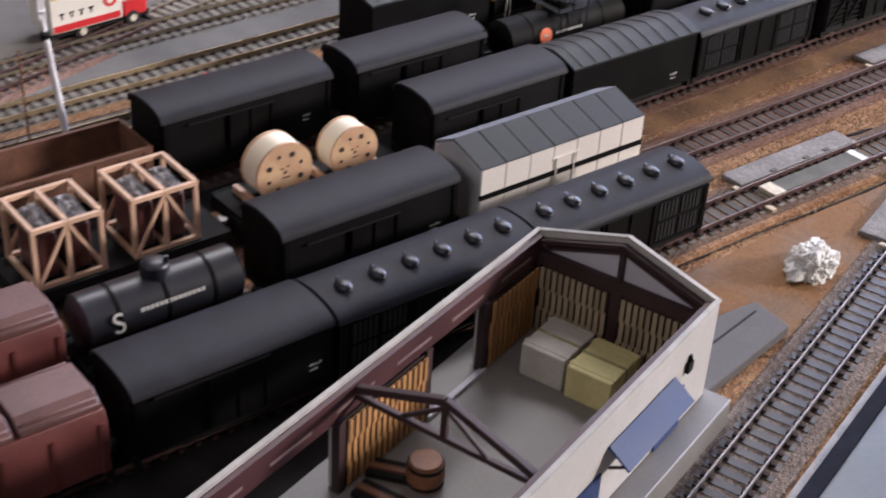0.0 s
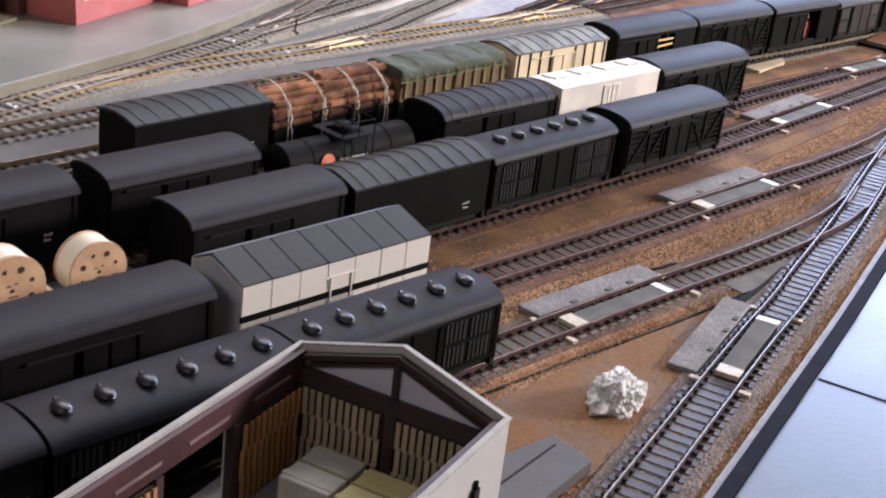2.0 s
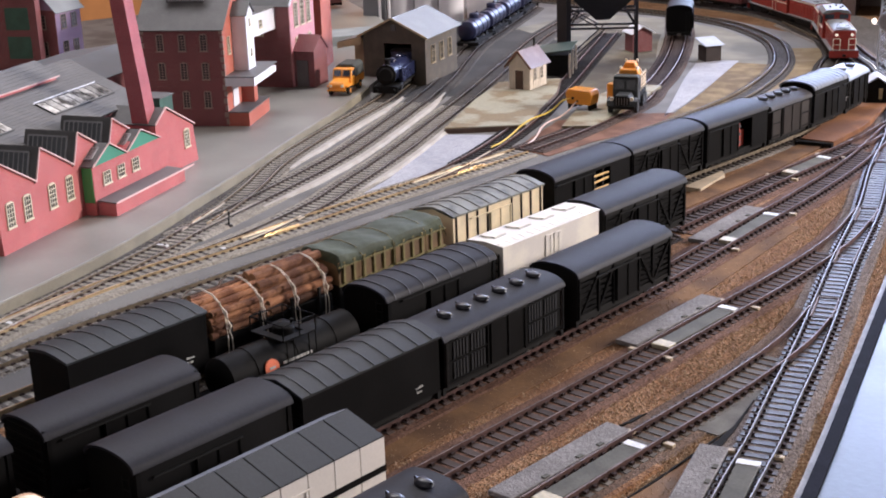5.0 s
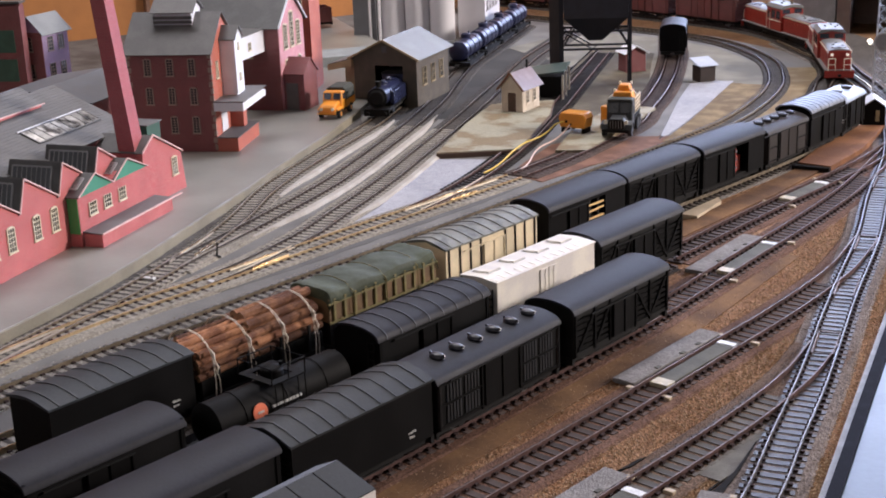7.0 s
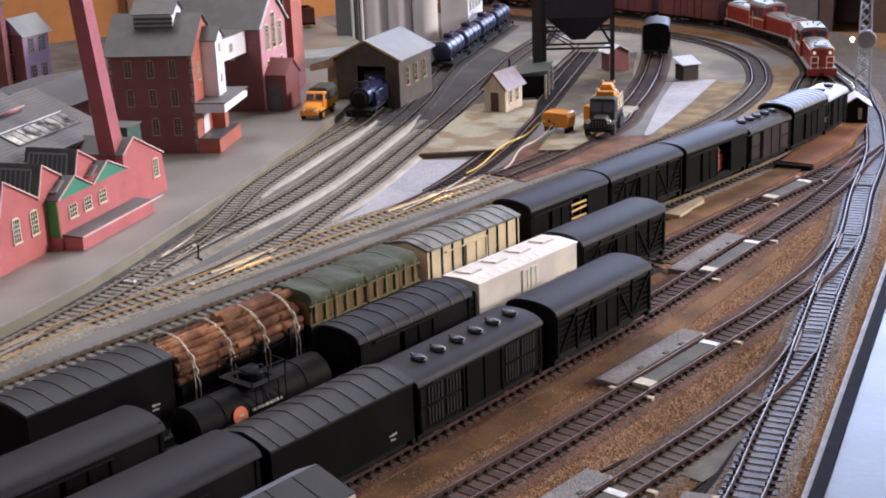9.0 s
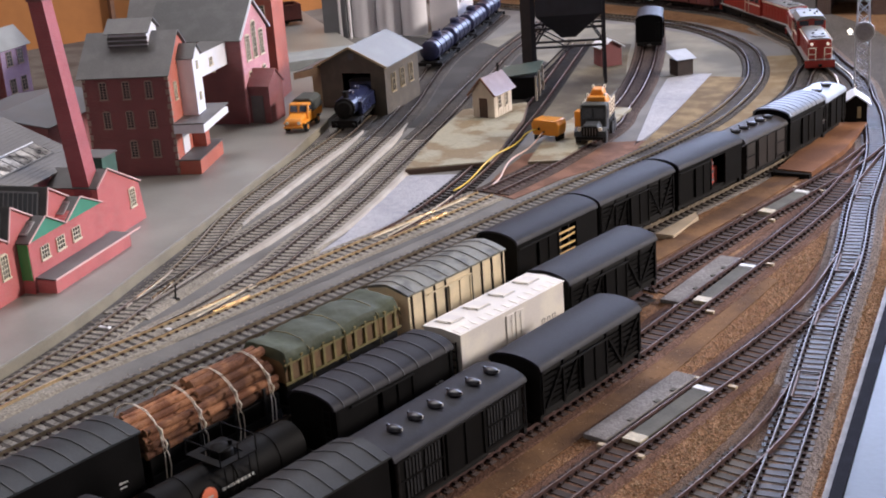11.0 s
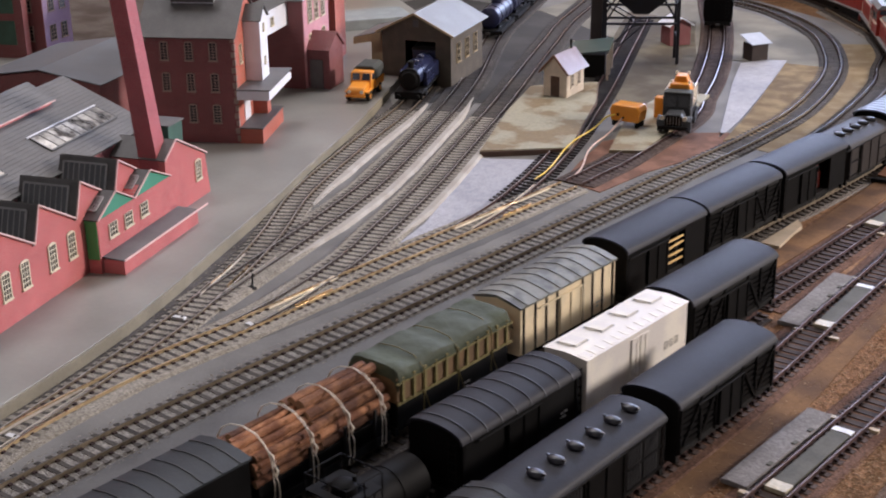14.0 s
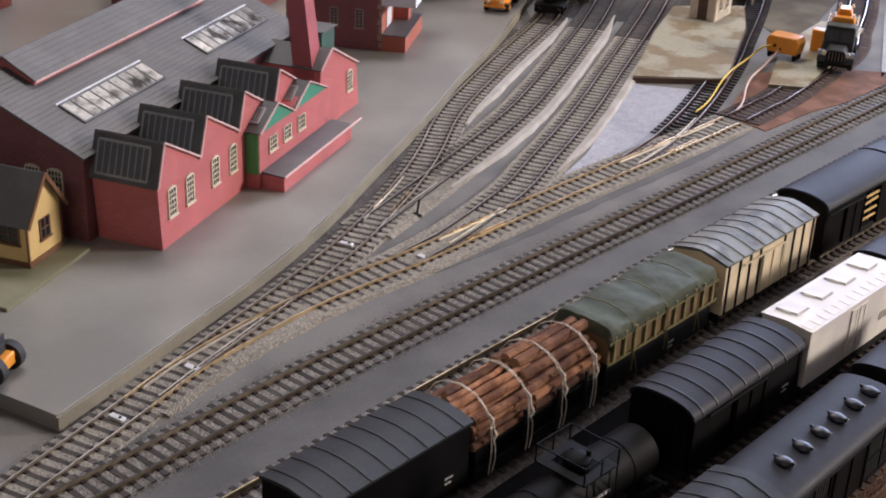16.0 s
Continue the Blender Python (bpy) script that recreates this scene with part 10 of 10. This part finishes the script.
def cable(name, pts, r, material, label):
    root = thing(name, label, "cable")
    cu = bpy.data.curves.new("lead", "CURVE")
    cu.dimensions, cu.bevel_depth, cu.bevel_resolution = "3D", r, 3
    sp = cu.splines.new("BEZIER")
    sp.bezier_points.add(len(pts) - 1)
    for b, p in zip(sp.bezier_points, pts):
        b.co, b.handle_left_type, b.handle_right_type = p, "AUTO", "AUTO"
    cu.materials.append(material)
    tmp = new("lead", cu)
    mesh = bpy.data.meshes.new_from_object(tmp)
    bpy.data.objects.remove(tmp)
    ob = new("lead", mesh)
    ob.parent = root


cable("yellow_lead", [(-0.385, 0.243, 0.004), (-0.389, 0.262, 0.004), (-0.414, 0.335, 0.0075), (-0.428, 0.398, 0.0075), (-0.424, 0.404, 0.0135), (-0.4185, 0.411, 0.0160)], 0.0008, mat("yellow_flex", (0.66, 0.48, 0.06), 0.45, vary=0.05), "yellow cable from the generator to the track")
cable("pale_lead", [(-0.365, 0.272, 0.004), (-0.370, 0.287, 0.004), (-0.392, 0.332, 0.0066), (-0.412, 0.400, 0.0066), (-0.4110, 0.411, 0.0133)], 0.0008, mat("pale_flex", (0.62, 0.44, 0.36), 0.5, vary=0.05), "pale pink cable from the generator to the track")


def delivery_van():
    root = thing("delivery_van", "cream delivery lorry with red and yellow bands", "van", at=pose(-0.3185, -0.468, 0.0006, 0, 0, 5))
    road_wheels(root, [(s * 0.0115, y) for s in (-1, 1) for y in (-0.018, 0.018)], 0.0048, 0.0034)
    bm = BM()
    box(bm, -0.012, 0.012, -0.036, 0.030, 0.0045, 0.0075)
    part("chassis", bm, SOOT, root)
    bm = BM()
    box(bm, -0.0138, 0.0138, -0.040, 0.010, 0.0075, 0.0385)
    bd = part("box_body", bm, VANWHITE, root, "cream box body", 0.0008)
    for s in (-1, 1):
        x = s * 0.0139
        for z0, z1, m in ((0.0085, 0.0128, VANRED), (0.0300, 0.0345, VANYEL)):
            bm = BM()
            box(bm, x - 0.0002, x + 0.0002, -0.0385, 0.0085, z0, z1)
            part("band", bm, m, bd)
        bm = BM()
        for k in range(4):
            y = -0.034 + k * 0.0068
            box(bm, x - 0.0002, x + 0.0002, y, y + 0.0035, 0.0195, 0.0203)
            box(bm, x - 0.0002, x + 0.0002, y + 0.0012, y + 0.0021, 0.0165, 0.0195)
        tagged(part("painted_mark", bm, SOOT, bd), kind="stuff")
        bm = BM()
        rod(bm, (x - s * 0.0002, 0.0015, 0.0220), (x + s * 0.0003, 0.0015, 0.0220), 0.0048, n=20)
        part("roundel", bm, VANRED, bd, "red round mark")
        bm = BM()
        rod(bm, (x, 0.0015, 0.0215), (x + s * 0.0005, 0.0015, 0.0215), 0.0024, n=16)
        part("roundel_centre", bm, VANWHITE, bd)
    bm = BM()
    prism(bm, [(0.0112, 0.0060), (0.0285, 0.0060), (0.0295, 0.0150), (0.0255, 0.0265), (0.0112, 0.0265)], -0.0125, 0.0125, axis="x")
    cab = part("cab", bm, VANRED, root, "red cab", 0.0012)
    bm = BM()
    prism(bm, [(0.0112, 0.0165), (0.0291, 0.0165), (0.0258, 0.0272), (0.0112, 0.0272)], -0.0127, 0.0127, axis="x")
    part("cab_top", bm, VANWHITE, cab, "cream cab top", 0.0010)
    for s in (-1, 1):
        bm = BM()
        box(bm, s * 0.0128 - 0.0003, s * 0.0128 + 0.0003, 0.0140, 0.0235, 0.0175, 0.0245)
        part("side_window", bm, LOCOWIN, cab)
    bm = BM()
    slab_between(bm, (-0.0110, 0.0293, 0.0172), (0.0110, 0.0293, 0.0172), (0.0105, 0.0264, 0.0258), (-0.0105, 0.0264, 0.0258), 0.0005)
    part("windscreen", bm, LOCOWIN, cab)


delivery_van()


def loader():
    root = thing("yellow_loader", "orange-yellow tractor loader with big black tyres", "tractor", at=pose(-0.4040, -0.3735, SLABTOP, 0, 0, -60) @ Matrix.Scale(0.85, 4))
    road_wheels(root, [(s * 0.0105, 0.012) for s in (-1, 1)], 0.0090, 0.0060, TAXI)
    road_wheels(root, [(s * 0.0100, -0.014) for s in (-1, 1)], 0.0060, 0.0045, TAXI)
    bm = BM()
    box(bm, -0.0065, 0.0065, -0.024, 0.018, 0.0065, 0.0150)
    part("body", bm, TAXI, root, bevel=0.0012)
    bm = BM()
    prism(bm, [(-0.022, 0.015), (-0.004, 0.015), (-0.004, 0.0215), (-0.020, 0.0195)], -0.0055, 0.0055, axis="x")
    part("bonnet", bm, TAXI, root, bevel=0.001)
    bm = BM()
    box(bm, -0.005, 0.005, 0.004, 0.013, 0.015, 0.0205)
    box(bm, -0.005, 0.005, 0.0115, 0.013, 0.0205, 0.0270)
    part("seat", bm, RUBBER, root, bevel=0.0006)
    bm = BM()
    for s in (-1, 1):
        beam(bm, (s * 0.0085, 0.002, 0.019), (s * 0.0085, -0.030, 0.0085), 0.0016, 0.0026)
    prism(bm, [(-0.034, 0.001), (-0.028, 0.0015), (-0.0275, 0.0105), (-0.0285, 0.0105)], -0.013, 0.013, axis="x")
    part("bucket", bm, TAXI, root, bevel=0.0004)


loader()

# ---- signal post, a thin post and small trackside pieces ----
SIGW = mat("signal_white", (0.72, 0.70, 0.72), 0.5, vary=0.15, scale=80)
root = thing("signal_post", "leaning white signal post on a black base", "signal", at=pose(-0.1790, -0.5545, 0.0))
foot, tip = Vector((0, 0, 0.002)), Vector((-0.022, -0.003, 0.112))
bm = BM()
rod(bm, foot, tip, 0.0019, 0.0014, n=12)
part("mast", bm, SIGW, root)
bm = BM()
rod(bm, (0, 0, 0), (0, 0, 0.004), 0.0045, 0.0035, n=12)
box(bm, -0.004, 0.013, -0.0016, 0.0016, 0.0, 0.003)
part("base", bm, SOOT, root)
for f in (0.55, 0.66, 0.80):
    p = foot.lerp(tip, f)
    bm = BM()
    rod(bm, p - Vector((0.001, 0, 0.0022)), p + Vector((0.001, 0, 0.0022)), 0.0026, n=10)
    part("collar", bm, SOOT if f != 0.66 else SIGW, root)
bm = BM()
p = foot.lerp(tip, 0.72)
box(bm, p.x + 0.002, p.x + 0.0036, p.y - 0.002, p.y + 0.002, p.z - 0.010, p.z + 0.006)
part("bracket", bm, SIGW, root)
root = thing("thin_post", "thin dark post beside the siding", "post", at=pose(-0.1850, -0.5735, 0.0))
bm = BM()
rod(bm, (0, 0, 0), (-0.001, 0.0, 0.060), 0.0007, n=8)
part("rod", bm, BROWNTRIM, root)
for z in (0.030, 0.046):
    bm = BM()
    beam(bm, (-0.001, 0, z), (-0.001, 0.014, z + 0.0005), 0.0006, 0.0006)
    part("arm", bm, BROWNTRIM, root)
root = thing("red_lamp", "small red marker lamp between the rails", "lamp", at=pose(-0.2123, -0.4515, 0.0006))
bm = BM()
rod(bm, (0, 0, 0), (0, 0, 0.004), 0.0020, 0.0016, n=10)
dome(bm, (0, 0, 0.004), 0.0016, 0.0016, 0.0014, n=10, k=3)
part("lens", bm, VANRED, root)

# switch machines and blades: bright point motors beside the turnouts
for x, y, t in ((-0.3330, -0.344, 12), (-0.3455, -0.288, 12), (-0.3530, -0.104, 4), (-0.3990, -0.126, 20)):
    root = thing("point_motor", "small white point machine between the rails", "point machine", "point machines", at=pose(x, y, 0.0022, 0, 0, t))
    bm = BM()
    box(bm, -0.0045, 0.0045, -0.0018, 0.0018, 0, 0.0016)
    part("cover", bm, MARKW, root, bevel=0.0003)
    bm = BM()
    rod(bm, (0.002, 0, 0.0015), (0.002, 0, 0.0022), 0.0008, n=8)
    part("pin", bm, SOOT, root)
# switch blades, glints put in their pale colour: thin rails that close in from the stock rails to the frog
for name, other, y0, y1, gold in (("yard_lead", "yard_one", -0.345, -0.236, False), ("yard_lead", "yard_two", -0.118, -0.026, False), ("yard_one", "yard_three", -0.104, -0.022, True), ("yard_one", "yard_four", 0.085, 0.225, True)):
    left_branch = LINES[other][len(LINES[other]) // 2][0] < LINES[name][len(LINES[name]) // 2][0]
    for line, s in ((LINES[name], 1 if not left_branch else -1), (LINES[other], 1 if left_branch else -1)):
        for inset, late in ((0.0, 0.0), (0.0024, 0.022)):
            run = [q for q in line if y0 + late < q[1] < y1 + late / 2]
            if len(run) > 4:
                o = s * (GAUGE / 2 - inset)
                root = thing("switch_blade", "bright switch blade of a turnout, glint put in its colour", "switch blade", "switch blades")
                bm = BM()
                strip(bm, run, o - 0.00030, o + 0.00030, 0.0028, 0.0041)
                part("blade", bm, GLINTBLADE if gold else PALEBLADE, root, smooth=False)

# small lineside stake seen among the yard tracks
root = thing("lever_stand", "small black point lever in the yard", "lever", at=pose(-0.4010, -0.0600, 0.0006))
bm = BM()
box(bm, -0.003, 0.003, -0.0015, 0.0015, 0, 0.002)
part("base", bm, SOOT, root)
bm = BM()
rod(bm, (0, 0, 0.002), (0.0015, 0.0, 0.0125), 0.0007, n=6)
part("lever", bm, SOOT, root)
# ---- far end, trestles and the hall round the layout ----
def far_end():
    DARKBR = brickwork("far_dark_brick", (0.16, 0.10, 0.085), (0.12, 0.08, 0.07), (0.2, 0.17, 0.15))
    GREYW = mat("far_grey_wall", (0.26, 0.26, 0.265), 0.6, vary=0.15)
    r = thing("portal_building", "grey building with a dark tunnel portal behind the curve", "building", at=pose(-0.47, 1.12, 0, 0, 0, 22))
    bm = BM()
    box(bm, -0.060, -0.002, 0, 0.09, 0, 0.11)
    part("side_block", bm, GREYW, r, smooth=False)
    bm = BM()
    box(bm, 0.0, 0.018, 0, 0.10, 0, 0.10)
    box(bm, 0.072, 0.16, 0, 0.10, 0, 0.10)
    prism(bm, [(0.018, 0.055), (0.025, 0.068), (0.045, 0.076), (0.065, 0.068), (0.072, 0.055), (0.072, 0.10), (0.018, 0.10)], 0, 0.10)
    box(bm, 0.018, 0.072, 0.098, 0.10, 0, 0.06)
    part("wall", bm, DARKBR, r, smooth=False)
    roof_plate(r, (-0.064, -0.004, 0.108), (0.164, -0.004, 0.108), (0.164, 0.05, 0.135), (-0.064, 0.05, 0.135), SLATE)
    roof_plate(r, (-0.064, 0.104, 0.108), (0.164, 0.104, 0.108), (0.164, 0.05, 0.135), (-0.064, 0.05, 0.135), SLATE)
    q = thing("low_platform", "pale grey-green goods platform at the back", "platform", at=pose(-0.94, 0.50, 0.0, 0, 0, 58))
    bm = BM()
    box(bm, -0.12, 0.14, -0.03, 0.03, 0, 0.022)
    part("deck", bm, mat("platform_blue_grey", (0.28, 0.31, 0.31), 0.6, vary=0.15), q, bevel=0.0008)
    for k, (x, y, t) in enumerate(((-1.10, 0.62, 30), (-1.16, 0.735, 30))):
        g = gondola(0.11, MAROON, "maroon open model wagon at the back of the town", 0.036)
        stand(g, pose(x, y, 0.0043, 0, 0, -28))
    ORANGE = mat("orange_backdrop", (0.42, 0.17, 0.045), 0.7, vary=0.15, scale=5, fine=60)
    bm = BM()
    beam(bm, (-1.72, -0.55, 0.24), (-1.02, 1.62, 0.24), 0.018, 0.55)
    tagged(part("backdrop_board", bm, ORANGE), "orange-brown painted board behind the town", "backdrop", kind="structure")
    for x, y in ((-1.415, 0.36), (-1.340, 0.60)):
        p = thing("backdrop_strut", "dark brown upright against the orange board", "strut", "struts of the backdrop", at=pose(x + 0.012, y - 0.004, 0.0095))
        bm = BM()
        beam(bm, (-0.004, 0, 0), (0.004, 0, 0.40), 0.007, 0.007)
        part("batten", bm, BROWNTRIM, p)
    DARKB = mat("dark_back_board", (0.07, 0.05, 0.045), 0.7, vary=0.3, scale=6)
    bm = BM()
    beam(bm, (-1.10, 1.62, 0.05), (0.15, 1.50, 0.05), 0.018, 0.20)
    tagged(part("end_board", bm, DARKB), "low dark board closing the far end", "board", kind="structure")


far_end()


def hall():
    PLASTER = mat("hall_wall_paint", (0.30, 0.26, 0.22), 0.8, vary=0.1, scale=2, fine=60)
    CEIL = mat("hall_ceiling_paint", (0.30, 0.28, 0.26), 0.85, vary=0.06, scale=2, fine=60)
    LINO = mat("hall_floor_lino", (0.20, 0.17, 0.14), 0.5, vary=0.2, scale=2, fine=80)
    X0, X1, Y0, Y1, Z0, Z1 = -4.0, 4.0, -4.0, 4.2, -0.92, 1.80

    def slab_of(name, x0, x1, y0, y1, z0, z1, m, label):
        bm = BM()
        box(bm, x0, x1, y0, y1, z0, z1)
        tagged(part(name, bm, m, smooth=False), label, name.split("_")[0], kind="structure")

    slab_of("floor", X0, X1, Y0, Y1, Z0 - 0.1, Z0, LINO, "brown lino floor of the hall")
    slab_of("ceiling", X0, X1, Y0, Y1, Z1, Z1 + 0.1, CEIL, "off-white ceiling of the hall")
    slab_of("wall_west", X0 - 0.1, X0, Y0, Y1, Z0, Z1, PLASTER, "beige painted wall of the hall")
    slab_of("wall_east", X1, X1 + 0.1, Y0, Y1, Z0, Z1, PLASTER, "beige painted wall of the hall")
    slab_of("wall_south", X0, X1, Y0 - 0.1, Y0, Z0, Z1, PLASTER, "beige painted wall of the hall")
    wx0, wx1, wz0, wz1 = -2.5, 0.7, 0.40, 1.70
    bm = BM()
    box(bm, X0, wx0, Y1, Y1 + 0.1, Z0, Z1)
    box(bm, wx1, X1, Y1, Y1 + 0.1, Z0, Z1)
    box(bm, wx0, wx1, Y1, Y1 + 0.1, Z0, wz0)
    box(bm, wx0, wx1, Y1, Y1 + 0.1, wz1, Z1)
    tagged(part("wall_north", bm, PLASTER, smooth=False), "beige hall wall with a wide window", "wall", kind="structure")
    WOODL = mat("trestle_timber", (0.35, 0.24, 0.13), 0.7, vary=0.2, scale=20)
    for x in (-1.45, -0.45, 0.25):
        for y in (-0.85, 0.45, 1.15):
            if x > 0 and y > 0.2:
                continue
            leg = thing("trestle_leg", "plain timber trestle leg under the layout", "trestle", "trestle legs", at=pose(x, y, Z0))
            bm = BM()
            box(bm, -0.03, 0.03, -0.03, 0.03, 0, -Z0 - 0.03)
            part("post", bm, WOODL, leg)
            bm = BM()
            box(bm, -0.06, 0.06, -0.05, 0.05, 0, 0.02)
            part("foot", bm, WOODL, leg)


hall()
